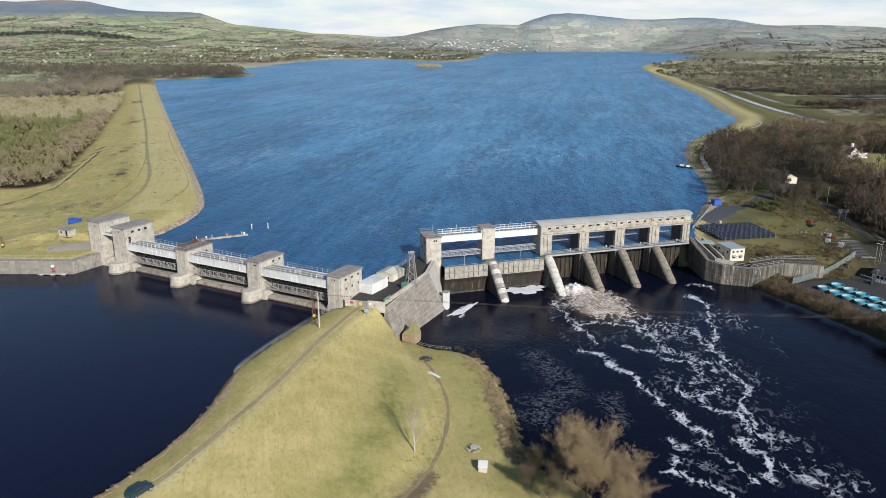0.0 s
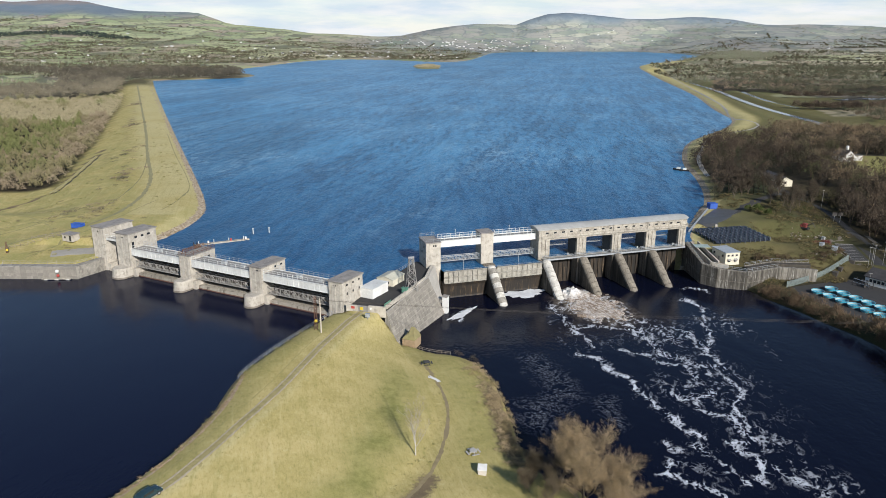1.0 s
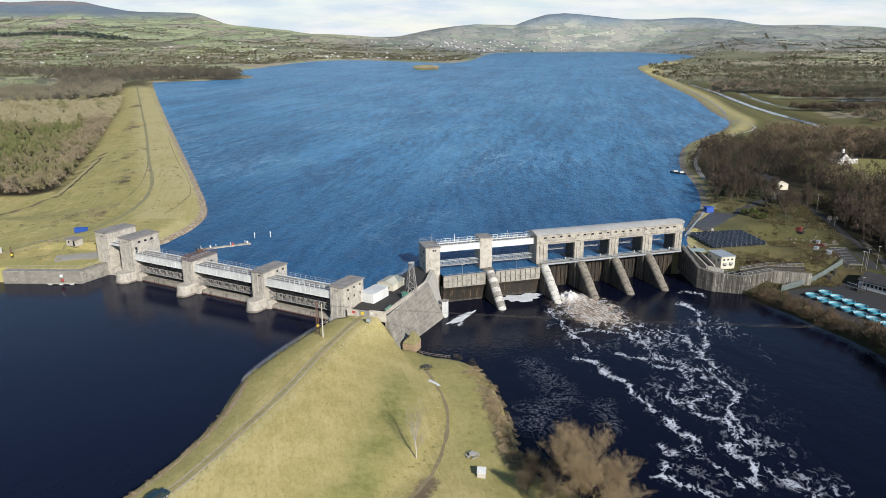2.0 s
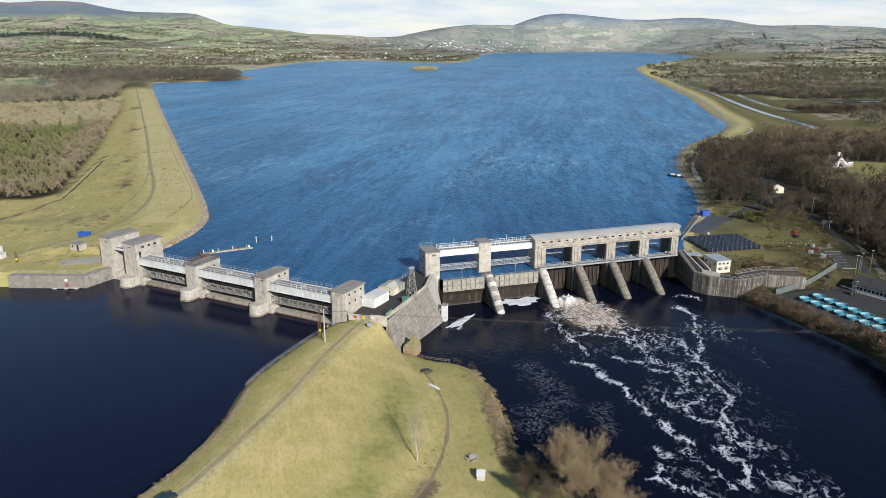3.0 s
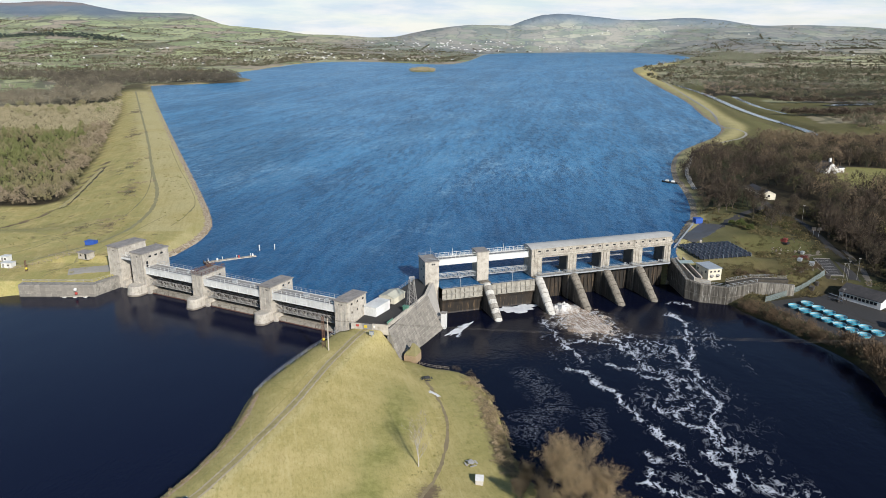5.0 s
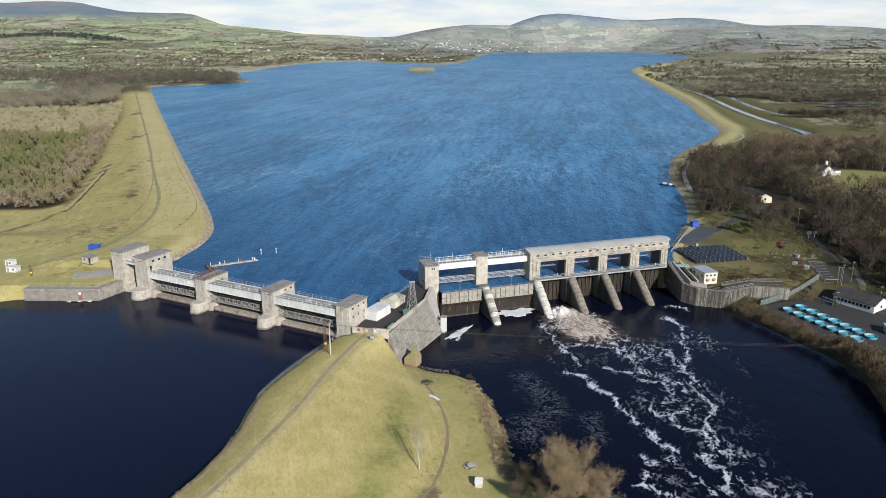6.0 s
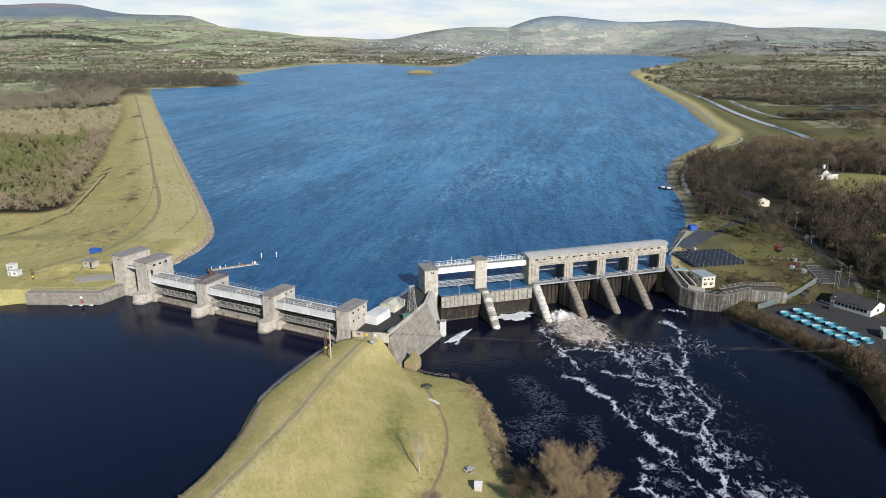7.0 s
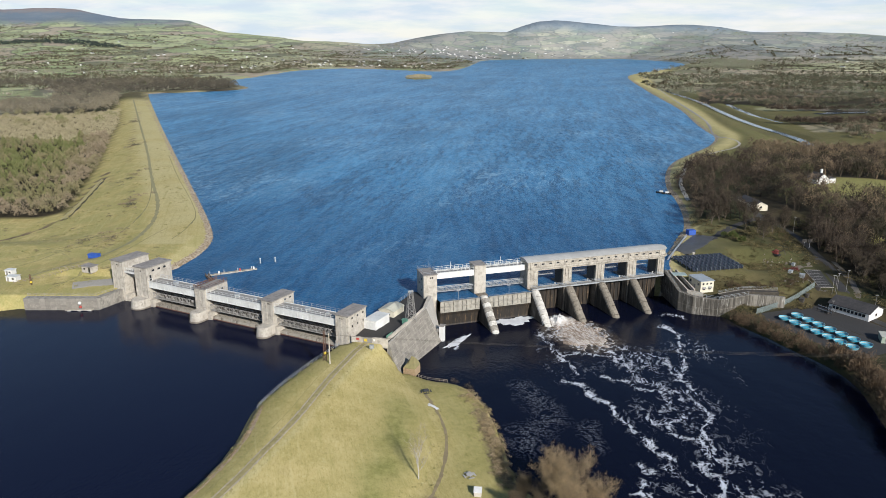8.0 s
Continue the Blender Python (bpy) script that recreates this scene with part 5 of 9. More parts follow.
# ---------------------------------------------------------------- quays and river walls


def solid(name, pts, z0, z1, material, label, category="wall"):
    me = bpy.data.meshes.new(name)
    bm = prism(bmesh.new(), pts, z0, z1)
    bmesh.ops.bevel(bm, geom=list(bm.edges), offset=0.06, segments=1, affect="EDGES", clamp_overlap=True)
    bm.to_mesh(me)
    bm.free()
    me.materials.append(material)
    return tagged(new(name, me), label, category, kind="structure")


solid("quay", [(-26.5, 201.5), (-16.0, 198.8), (-5.6, 223.8), (-3.8, 237.5), (-9.5, 243.5), (-23.5, 211.5)], -2, 10.0, ASPHALT, "dark surfaced quay between intake and weir", "quay")
# battered retaining wall beside the river
bm = bmesh.new()
foot, crest, back = [(-12.5, 193.8), (0.6, 220.5), (-2.6, 237.0)], [(-15.9, 197.6), (-5.0, 223.6), (-3.2, 237.0)], [(-16.5, 198.0), (-5.7, 224.0), (-3.9, 237.2)]
tops, low = [9.2, 10.9, 10.9], -2.0
rings = [[(f[0] + 0.4, f[1] - 0.2, low), (c[0], c[1], h), (b[0], b[1], h), (b[0], b[1], low)] for f, c, b, h in zip(foot, crest, back, tops)]
swept(bm, rings)
me = bpy.data.meshes.new("retaining_wall")
bm.to_mesh(me)
bm.free()
me.materials.append(surface("pale_wall_joints", (0.46, 0.43, 0.38), (0.34, 0.31, 0.27), 1.5, 0.2, 0.92, 0.3))
tagged(new("wall_quay", me), "steep battered grey concrete wall rising from the river", "wall", kind="structure")
solid("wall_right_bank", [(88.6, 268.5), (89.4, 250.5), (93.4, 246.0), (102.5, 243.2), (103.0, 244.4), (94.0, 247.3), (90.6, 251.2), (90.4, 268.8)], -2, [10.0, 7.4, 6.9, 6.4, 6.4, 6.9, 7.4, 10.0], RIVER_WALL, "stained concrete river wall")
solid("wall_right_return", [(102.7, 243.3), (116.0, 249.0), (128.5, 247.5), (128.6, 248.6), (116.0, 250.2), (102.4, 244.5)], -2, [6.4, 6.4, 6.0, 6.0, 6.4, 6.4], RIVER_WALL, "stained concrete river wall")
solid("wall_left_bank", [(-148, 236.6), (-121.6, 236.5), (-116.4, 247.2), (-118.0, 249.0), (-123.2, 239.6), (-148.2, 239.8)], 3.0, 9.9, OLD_CONCRETE, "long grey stone-faced canal wall")


def face_panels(name, parent, lo0, lo1, hi0, hi1, cols, rows, material, out, gap=0.035):
    """Cast panels on a sloping wall face: corners low and high, each panel a part a little proud of the wall."""
    lo0, lo1, hi0, hi1, out = (Vector(v) for v in (lo0, lo1, hi0, hi1, out))
    at = lambda u, v: lo0.lerp(lo1, u).lerp(hi0.lerp(hi1, u), v)
    rng = np.random.default_rng(cols * 31 + rows)
    for j in range(rows):
        for i in range(cols):
            u0, u1, v0, v1 = (i + gap) / cols, (i + 1 - gap) / cols, (j + gap) / rows, (j + 1 - gap) / rows
            q = [at(u0, v0), at(u1, v0), at(u1, v1), at(u0, v1)]
            d = out * float(rng.uniform(0.04, 0.1))
            part(name, swept(bmesh.new(), [[p - out * 0.05 for p in q], [p + d for p in q]]), material, parent)


quay_face = bpy.data.objects["wall_quay"]
face_panels("panel", quay_face, (-12.1, 193.6, -1.9), (1.0, 220.3, -1.9), (-15.9, 197.6, 9.2), (-5.0, 223.6, 10.9), 17, 11, BLOCK_CONCRETE, (0.75, -0.35, 0.5))
bank_face = bpy.data.objects["wall_right_bank"]
face_panels("panel", bank_face, (88.6, 268.5, -1), (89.4, 250.5, -1), (88.6, 268.5, 9.9), (89.4, 250.5, 7.3), 8, 2, WALL_PANEL, (-1, 0, 0))
face_panels("panel", bank_face, (89.4, 250.5, -1), (93.4, 246.0, -1), (89.4, 250.5, 7.3), (93.4, 246.0, 6.8), 3, 2, WALL_PANEL, (-0.75, -0.66, 0))
face_panels("panel", bank_face, (93.4, 246.0, -1), (102.5, 243.2, -1), (93.4, 246.0, 6.8), (102.5, 243.2, 6.3), 5, 2, WALL_PANEL, (-0.3, -0.95, 0))
face_panels("panel", bpy.data.objects["wall_right_return"], (102.7, 243.3, -1), (116.0, 249.0, -1), (102.7, 243.3, 6.3), (116.0, 249.0, 6.3), 7, 2, WALL_PANEL, (0.4, -0.92, 0))
canal_face = bpy.data.objects["wall_left_bank"]
face_panels("panel", canal_face, (-148, 236.6, 4.5), (-121.6, 236.5, 4.5), (-148, 236.6, 9.8), (-121.6, 236.5, 9.8), 14, 5, BLOCK_CONCRETE, (0, -1, 0))

# ---------------------------------------------------------------- tracks and paved places

WORN_TRACK = surface("worn_earth_and_grass", (0.37, 0.31, 0.135), (0.23, 0.195, 0.082), 0.9, 0.35, 0.95, 0.4)
GREY_RUT = surface("bare_wheel_rut", (0.44, 0.375, 0.265), (0.26, 0.215, 0.135), 1.4, 0.3, 0.95, 0.3)
CREST_ROAD = rounded([(-22.5, 199.5), (-25.0, 193.7), (-28.4, 182), (-31.2, 172.2), (-34.8, 154.4), (-40.2, 136.7), (-44.2, 123.8), (-47.3, 115.6), (-58, 98), (-90, 50), (-160, -60)])


def beside(line, off):
    out = []
    for i, (x, y) in enumerate(line):
        (ax, ay), (bx, by) = line[max(0, i - 1)], line[min(len(line) - 1, i + 1)]
        n = math.hypot(bx - ax, by - ay)
        out.append((x - (by - ay) / n * off, y + (bx - ax) / n * off))
    return out


ribbon("track_crest", CREST_ROAD, 2.9, 0.05, WORN_TRACK, "worn olive-brown vehicle track along the grassy crest", 0.8, 0.25)
for off in (-0.75, 0.75):
    ribbon("track_rut", beside(CREST_ROAD, off), 0.75, 0.14, GREY_RUT, "bare pale wheel rut in the worn track", ragged=0.3)
ribbon("path_bank_edge", [(-45.3, 158), (-45.1, 150), (-45.5, 144), (-47.1, 134), (-49.7, 124.5), (-53.4, 115), (-58.5, 105), (-69.8, 85)], 1.5, 0.06, surface("crumbling_bank_earth", (0.48, 0.37, 0.25), (0.27, 0.2, 0.125), 1.2, 0.4, 0.95, 0.5), "crumbling brown earth along the canal bank", 0.8, 0.45)
ribbon("track_rut", beside(CREST_ROAD, -3.3), 0.6, 0.05, TRACK, "faint line worn in the grass beside the track", ragged=0.5)
ribbon("path_low", rounded([(-4.6, 177.5), (-2.0, 169.7), (0.2, 162.2), (1.3, 154.0), (0.8, 144.0), (-1.0, 133.1), (-4.4, 125.3), (-10, 116), (-22, 98), (-60, 30)]), 2.4, 0.05, MUD, "muddy brown footpath curving through grass", ragged=0.25)
ribbon("path_gravel_patch", [(-3.6, 171.2), (-2.2, 170.0), (-1.0, 168.2)], 2.3, 0.12, WHITE_WALL, "small patch of white gravel on the path", 0.5, 0.3)
LEFT_TRACK = rounded([(-160, 262), (-150, 272), (-141, 290), (-136.6, 311.6), (-141.9, 345), (-155, 386), (-182, 447), (-233, 573), (-330, 800), (-470, 1130)])
OLIVE_RUT = surface("grassy_track", (0.3, 0.268, 0.13), (0.2, 0.18, 0.085), 0.5, 0.12, 0.95, 0.3)
ribbon("track_embankment", LEFT_TRACK, 3.0, 0.08, OLIVE_RUT, "worn olive-brown track along the grassy embankment", 2.0, 0.4)
DYKE = [(-229, 478), (-217, 430), (-208.5, 395), (-205, 378)]
ribbon("ditch_bed", rounded([(-226.5, 480), (-214, 430), (-205.2, 393), (-202, 374)]), 1.5, 0.05, surface("wet_ditch", (0.045, 0.04, 0.024), (0.028, 0.024, 0.016), 0.9, 0.3, 0.95, 0.3), "dark wet ditch at the foot of the wood", 1.5, 0.3)
ribbon("path_dyke", rounded(DYKE), 3.4, 0.75, surface("dyke_grass", (0.42, 0.36, 0.17), (0.31, 0.275, 0.115), 0.9, 0.2, 0.95, 0.4), "low grassy dyke beside the ditch", 1.5, 0.2)
ribbon("track_meadow", rounded([(-215, 330), (-195, 318), (-175, 305), (-158, 290), (-150, 276)]), 2.2, 0.06, TRACK, "rutted muddy track across the meadow", 1.5, 0.3)
ribbon("path_lock_apron", [(-137, 250), (-131, 252.5), (-123, 255)], 9.0, 0.07, GRAVEL, "bare gravel apron beside the lock tower", 1.0, 0.12)
WET_RUT = surface("wet_brown_rut", (0.24, 0.215, 0.09), (0.18, 0.16, 0.07), 0.8, 0.3, 0.9, 0.3)
for line, wide in (([(-176, 268), (-167.3, 281.7), (-164.8, 298.0), (-155.3, 310.1), (-150.4, 336.4), (-156.6, 374.4), (-177.1, 434.6), (-205, 505)], 1.3), ([(-144.1, 245.0), (-140.1, 258.5), (-136.5, 272.5), (-133.8, 291.2), (-132.2, 316.1), (-130.3, 330)], 1.0), ([(-121, 310), (-120.3, 327.9), (-125.1, 359.2), (-145.8, 408.4), (-171.3, 464.0), (-214, 566)], 1.1), ([(-215, 322), (-194.4, 332.3), (-188.4, 345.4), (-179.8, 349.9)], 1.2), ([(-190, 268), (-172, 290), (-160, 306), (-146, 318)], 1.0)):
    ribbon("track_meadow_rut", rounded(line), wide, 0.06, WET_RUT, "brown wheel rut across the rough meadow", 1.5, 0.4)
RIGHT_TRACK = rounded([(141, 395), (150, 440), (163, 472), (186, 533), (224, 577), (250, 600), (270, 640), (264, 688), (285, 760), (306, 833), (366, 1148), (470, 1650), (540, 1950)])
ribbon("track_lakeside", RIGHT_TRACK, 3.2, 0.08, GRAVEL, "pale gravel track along the lake embankment", 4.0)
ribbon("road_yard", rounded([(163, 215), (154, 236), (154, 250), (158, 262), (164.5, 287), (167.5, 306), (172, 335), (164, 352), (150, 340), (136, 326), (122, 312)]), 5.0, 0.07, ASPHALT, "narrow dark service road up to the weir", 2.0, 0.05)
ribbon("road_forecourt", [(103, 294), (112, 303), (124, 320)], 11.0, 0.08, surface("wet_tarmac", (0.085, 0.083, 0.08), (0.05, 0.05, 0.05), 0.8, 0.2, 0.5, 0.1), "wet grey tarmac forecourt", 1.5, 0.08)
ribbon("road_house", rounded([(164, 352), (166, 362), (167, 372), (168, 384)]), 7.0, 0.08, ASPHALT, "dark tarmac yard before the gabled house", 2.0, 0.1)
ribbon("path_works", rounded([(160, 291), (154, 291), (149.5, 284), (145.5, 273), (145.5, 263), (150, 258.5)]), 4.0, 0.08, surface("damp_gravel", (0.17, 0.145, 0.115), (0.11, 0.095, 0.075), 1.5, 0.3, 0.95, 0.4), "pale gravel works yard", 1.5, 0.15)
ribbon("road_tank_yard", [(124, 244), (128, 232), (133, 219), (139, 205)], 21.0, 0.06, ASPHALT, "dark gravelled hatchery yard", 1.5, 0.03)
ribbon("path_verge", rounded([(170, 292), (168, 278), (164, 265), (160, 254)]), 3.4, 0.08, surface("pale_verge", (0.13, 0.112, 0.09), (0.085, 0.075, 0.06), 1.2, 0.3, 0.95, 0.4), "pale trodden verge beside the service road", 1.5, 0.3)
ribbon("road_hatchery", [(137, 247), (147, 229), (155, 209), (161, 190)], 15.0, 0.05, ASPHALT, "dark tarmac round the hatchery building", 1.5, 0.05)
CANAL_WATER = water_material("pale_canal_water", (0.03, 0.055, 0.08), 0.12, 0.12)
ribbon("water_canal", CANAL, 9.0, 0.0, CANAL_WATER, "narrow canal shining with sky light", 8.0, 0.0, level=0.35)
ribbon("water_pond", rounded([(520, 996), (531, 999), (571, 1012), (612, 1016), (680, 1010)]), 20.0, 0.0, CANAL_WATER, "long pool on the plain shining with sky light", 8.0, 0.2, level=2.9)
ribbon("water_drain", CANAL_ARM, 9.0, 0.0, CANAL_WATER, "narrow drain shining with sky light", 8.0, 0.0, level=0.3)

# ---------------------------------------------------------------- on the quay

GREEN_PAINT = surface("green_painted_steel", (0.10, 0.24, 0.17), (0.08, 0.2, 0.14), 2.0, 0.4, 0.6, 0.1)
YELLOW = surface("yellow_painted_sign", (0.62, 0.45, 0.04), (0.55, 0.4, 0.04), 2.0, 0.4, 0.6, 0.05)
RED_PAINT = surface("red_paint", (0.42, 0.06, 0.045), (0.34, 0.05, 0.04), 2.0, 0.4, 0.6, 0.05)
BLUE_PAINT = surface("blue_painted_steel", (0.03, 0.10, 0.42), (0.025, 0.08, 0.34), 1.5, 0.4, 0.55, 0.1)
TIMBER = surface("grey_weathered_timber", (0.30, 0.25, 0.19), (0.22, 0.18, 0.14), 3.0, 0.5, 0.9, 0.3)
CYAN = surface("cyan_tank_lining", (0.06, 0.42, 0.56), (0.05, 0.36, 0.5), 1.0, 0.3, 0.3, 0.05)
TYRE = surface("black_rubber", (0.02, 0.02, 0.02), (0.03, 0.03, 0.03), 4.0, 1.0, 0.8, 0.1)
CAR_PAINT = surface("dark_teal_car_paint", (0.02, 0.045, 0.055), (0.018, 0.04, 0.05), 1.0, 0.2, 0.25, 0.0)
STONE = surface("ochre_rubble_stone", (0.42, 0.30, 0.18), (0.28, 0.21, 0.13), 1.6, 0.4, 0.95, 0.5)


def gabled(t, w, d, eave, ridge, wall, roof, over=0.35, along="y"):
    """Walls with gables and a roof of two slopes; the ridge runs along y from 0 to d."""
    bm = bmesh.new()
    ring = [[(0, y, -0.6), (w, y, -0.6), (w, y, eave), (w / 2, y, ridge), (0, y, eave)] for y in (0, d)]
    swept(bm, ring)
    part("wall", bm, wall, t)
    k = (ridge - eave) / (w / 2)
    for sgn in (0, 1):
        x0, x1 = (-over, w / 2) if sgn == 0 else (w + over, w / 2)
        z0 = eave - k * over
        bm = bmesh.new()
        swept(bm, [[(x0, y, z0 + 0.04), (x1, y, ridge + 0.04), (x1, y, ridge + 0.2), (x0, y, z0 + 0.2)] for y in (-over, d + over)])
        part("roof", bm, roof, t, "pitched roof slope")


def container(m, w, d, h, wall, roof, label):
    t = thing("container", m, label, "container")
    body = boxed(0, w, 0, d, 0.05, h - 0.1, bevel=0.03)
    for i in range(int(d / 0.6)):
        box(body, w, w + 0.05, 0.3 + i * 0.6, 0.55 + i * 0.6, 0.3, h - 0.3)
    part("body", body, wall, t)
    part("roof", boxed(-0.12, w + 0.12, -0.12, d + 0.12, h - 0.1, h + 0.08, bevel=0.04), roof, t)
    part("door", boxed(w * 0.2, w * 0.8, -0.06, 0.0, 0.15, h - 0.5, bevel=0.02), roof, t)
    return t


container(pose(-24.6, 208.2, 10.0, 0, 0, -28), 4.6, 8.2, 3.0, WHITE_WALL, WHITE_PAINT, "white steel storage container standing on the quay")
cb = thing("cabin", pose(-20.6, 219.6, 10.0, 0, 0, -26), "cream site cabin with a shallow pitched roof on the quay", "cabin")
gabled(cb, 5.6, 7.0, 2.0, 2.8, CREAM, surface("cream_sheet_roof", (0.55, 0.53, 0.42), (0.48, 0.46, 0.37), 1.5, 0.3, 0.7, 0.1), 0.2)
window(cb, on_face("front", 3.9, -0.02, 1.1), 0.7, 0.8)


def lattice_tower(m, base, top, h, material, label, name="pylon", cross=5, r=0.1):
    t = thing(name, m, label, name)
    corners = [(-1, -1), (1, -1), (1, 1), (-1, 1)]
    at = lambda c, f: Vector((c[0] * (base + (top - base) * f) / 2, c[1] * (base + (top - base) * f) / 2, h * f))
    for c in corners:
        part("leg", bar(bmesh.new(), at(c, 0), at(c, 1), r, 4), material, t)
    for i in range(cross):
        f0, f1 = (i / cross) ** 0.85, ((i + 1) / cross) ** 0.85
        for a, c in zip(corners, corners[1:] + corners[:1]):
            for p, q in ((at(a, f0), at(c, f1)), (at(c, f0), at(a, f1)), (at(a, f1), at(c, f1))):
                part("brace", bar(bmesh.new(), p, q, r * 0.55, 4), material, t)
    return t


py = lattice_tower(pose(-9.8, 214.6, 10.0, 0, 0, 20), 3.0, 1.1, 10.2, GREY_STEEL, "grey lattice steel pylon standing on the quay")
part("crossarm", boxed(-0.9, 0.9, -0.2, 0.2, 9.8, 10.4), RAIL, py)
kiosk = thing("kiosk", pose(-11.6, 211.2, 10.0, 0, 0, -25), "small green equipment kiosk at the foot of the pylon", "kiosk")
part("body", boxed(-0.8, 0.8, -0.6, 0.6, 0, 1.7, bevel=0.05), GREEN_PAINT, kiosk)
part("lid", boxed(-0.95, 0.95, -0.75, 0.75, 1.7, 1.9, bevel=0.04), GREEN_PAINT, kiosk)

fence = thing("parapet", pose(0, 0, 0), "low concrete parapet along the top of the quay wall", "parapet")
for (ax, ay), (bx, by), z in (((-16.1, 198.4), (-5.9, 223.6), 10.0), ((-5.9, 223.6), (-4.2, 236.6), 10.0)):
    a, b = Vector((ax, ay, z)), Vector((bx, by, z))
    d = (b - a).normalized()
    s = Vector((-d.y, d.x, 0)) * 0.22
    bm = bmesh.new()
    swept(bm, [[p - s, p + s, p + s + Vector((0, 0, 1.15)), p - s + Vector((0, 0, 1.15))] for p in (a, b)])
    part("coping", bm, CONCRETE, fence)
mesh_fence = thing("mesh_fence", pose(0, 0, 0), "green mesh fence at the corner of the quay", "fence")
part("panel", swept(bmesh.new(), [[(x, y, 10.0), (x, y + 0.06, 10.0), (x, y + 0.06, 11.7), (x, y, 11.7)] for x, y in ((-16.6, 198.0), (-15.0, 201.6))]), GREEN_PAINT, mesh_fence)
rail = thing("railing", pose(0, 0, 0), "grey railing on the lake side of the quay", "railing")
railing(rail, (-22.6, 213.0, 10.0), (-10.2, 242.0, 10.0), 1.1, 2.2)


def quay_gate():
    t = thing("gateway", pose(-27.4, 199.6, 0, 0, 0, -13), "concrete gateway with a closed grey steel gate and signs", "gate")
    part("pier", boxed(0, 3.6, -0.25, 0.25, 8.0, 11.0, bevel=0.05), CONCRETE, t)
    part("pier", boxed(6.6, 11.6, -0.25, 0.25, 8.0, 11.2, bevel=0.05), CONCRETE, t)
    g = boxed(3.62, 6.58, -0.08, 0.08, 9.2, 11.0)
    for i in range(9):
        box(g, 3.75 + i * 0.33, 3.82 + i * 0.33, -0.14, -0.08, 9.25, 10.95)
    part("gate_leaf", g, GREY_STEEL, t)
    part("warning_sign", boxed(4.1, 5.1, -0.22, -0.16, 9.7, 10.6, bevel=0.02), YELLOW, t, "yellow warning sign")
    part("notice", boxed(7.0, 7.6, -0.32, -0.26, 10.0, 10.7, bevel=0.02), WHITE_PAINT, t, "white notice")
    part("notice", boxed(1.6, 2.6, -0.32, -0.26, 10.0, 10.7, bevel=0.02), RED_PAINT, t, "faded red notice")


quay_gate()
cab = thing("meter_box", pose(-20.7, 193.2, 9.2, 0, 0, -10), "small grey meter box on a post in the grass", "box")
part("post", boxed(-0.1, 0.1, -0.1, 0.1, -0.3, 0.7), GREY_STEEL, cab)
part("body", boxed(-0.6, 0.6, -0.35, 0.35, 0.5, 1.6, bevel=0.04), RAIL, cab)

gauge = thing("gauge_house", pose(0.4, 221.6, 0, 0, 0, -22), "small white gauge house fixed to the wall end", "hut")
part("body", boxed(-0.8, 0.8, -0.9, 0.9, -1.0, 5.4, bevel=0.06), WHITE_WALL, gauge)
part("roof", boxed(-1.0, 1.0, -1.1, 1.1, 5.4, 5.6, bevel=0.04), ROOF_FELT, gauge)
part("bracket", boxed(-1.8, -0.8, -0.7, 0.7, 3.2, 4.2, bevel=0.06), GREY_STEEL, gauge)

stub = thing("stone_abutment", pose(-9.6, 196.6, 0, 0, 0, -22), "old ochre stone abutment with grass on its top", "abutment")
part("masonry", boxed(-1.2, 2.6, -2.2, 2.2, -1.5, 2.6, bevel=0.15), STONE, stub)
part("turf", swept(bmesh.new(), [[(-1.2 + q, -2.2 + q, z), (2.6 - q, -2.2 + q, z), (2.6 - q, 2.2 - q, z + q), (-1.2 + q, 2.2 - q, z + q)] for q, z in ((0, 2.55), (0.5, 3.3), (1.4, 3.9))]), surface("dry_turf", (0.26, 0.22, 0.1), (0.2, 0.18, 0.08), 1.0, 0.3, 0.95, 0.5), stub, "dry grass on the top")
for i in range(5):
    for j in range(3):
        b = part("stone", boxed(-1.15 + i * 0.75, -0.44 + i * 0.75, -2.26, -2.2, 0.1 + j * 0.8, 0.8 + j * 0.8, bevel=0.03), STONE, stub)

# ---------------------------------------------------------------- on the tongue


def ground_at(x, y):
    return float(land(np.array([x]), np.array([y]))[0])


def bank_fence(line, label, material, h=1.15, gap=1.9):
    t = thing("fence", pose(0, 0, 0), label, "fence")
    for (ax, ay), (bx, by) in zip(line, line[1:]):
        railing(t, (ax, ay, ground_at(ax, ay)), (bx, by, ground_at(bx, by)), h, gap, material, 0.05, (1.0, 0.55))


bank_fence(rounded([(-29.8, 201.8), (-36.0, 189.2), (-41.0, 178.0), (-44.5, 166.5), (-46.8, 160.0)], 1), "grey tubular fence along the canal bank", RAIL)
bank_fence(rounded([(-6.8, 192.4), (-3.0, 189.6), (1.8, 188.2)], 1), "low wooden fence at the river's edge", TIMBER, 1.0, 1.6)

pole = thing("utility_pole", pose(-31.7, 183.4, ground_at(-31.7, 183.4)), "pale wooden utility pole standing in the grass", "pole")
part("shaft", swept(bmesh.new(), [[(math.cos(a * math.pi / 4) * r, math.sin(a * math.pi / 4) * r, z) for a in range(8)] for z, r in ((-0.3, 0.2), (5, 0.17), (9.4, 0.13))]), surface("pale_pole_timber", (0.52, 0.46, 0.37), (0.42, 0.37, 0.3), 3.0, 0.6, 0.9, 0.2), pole)
mast = lattice_tower(pose(-33.4, 185.8, ground_at(-33.4, 185.8)), 0.8, 0.5, 9.2, RUST, "rusty red lattice mast with a yellow beacon", "mast", 9, 0.05)
bm = bmesh.new()
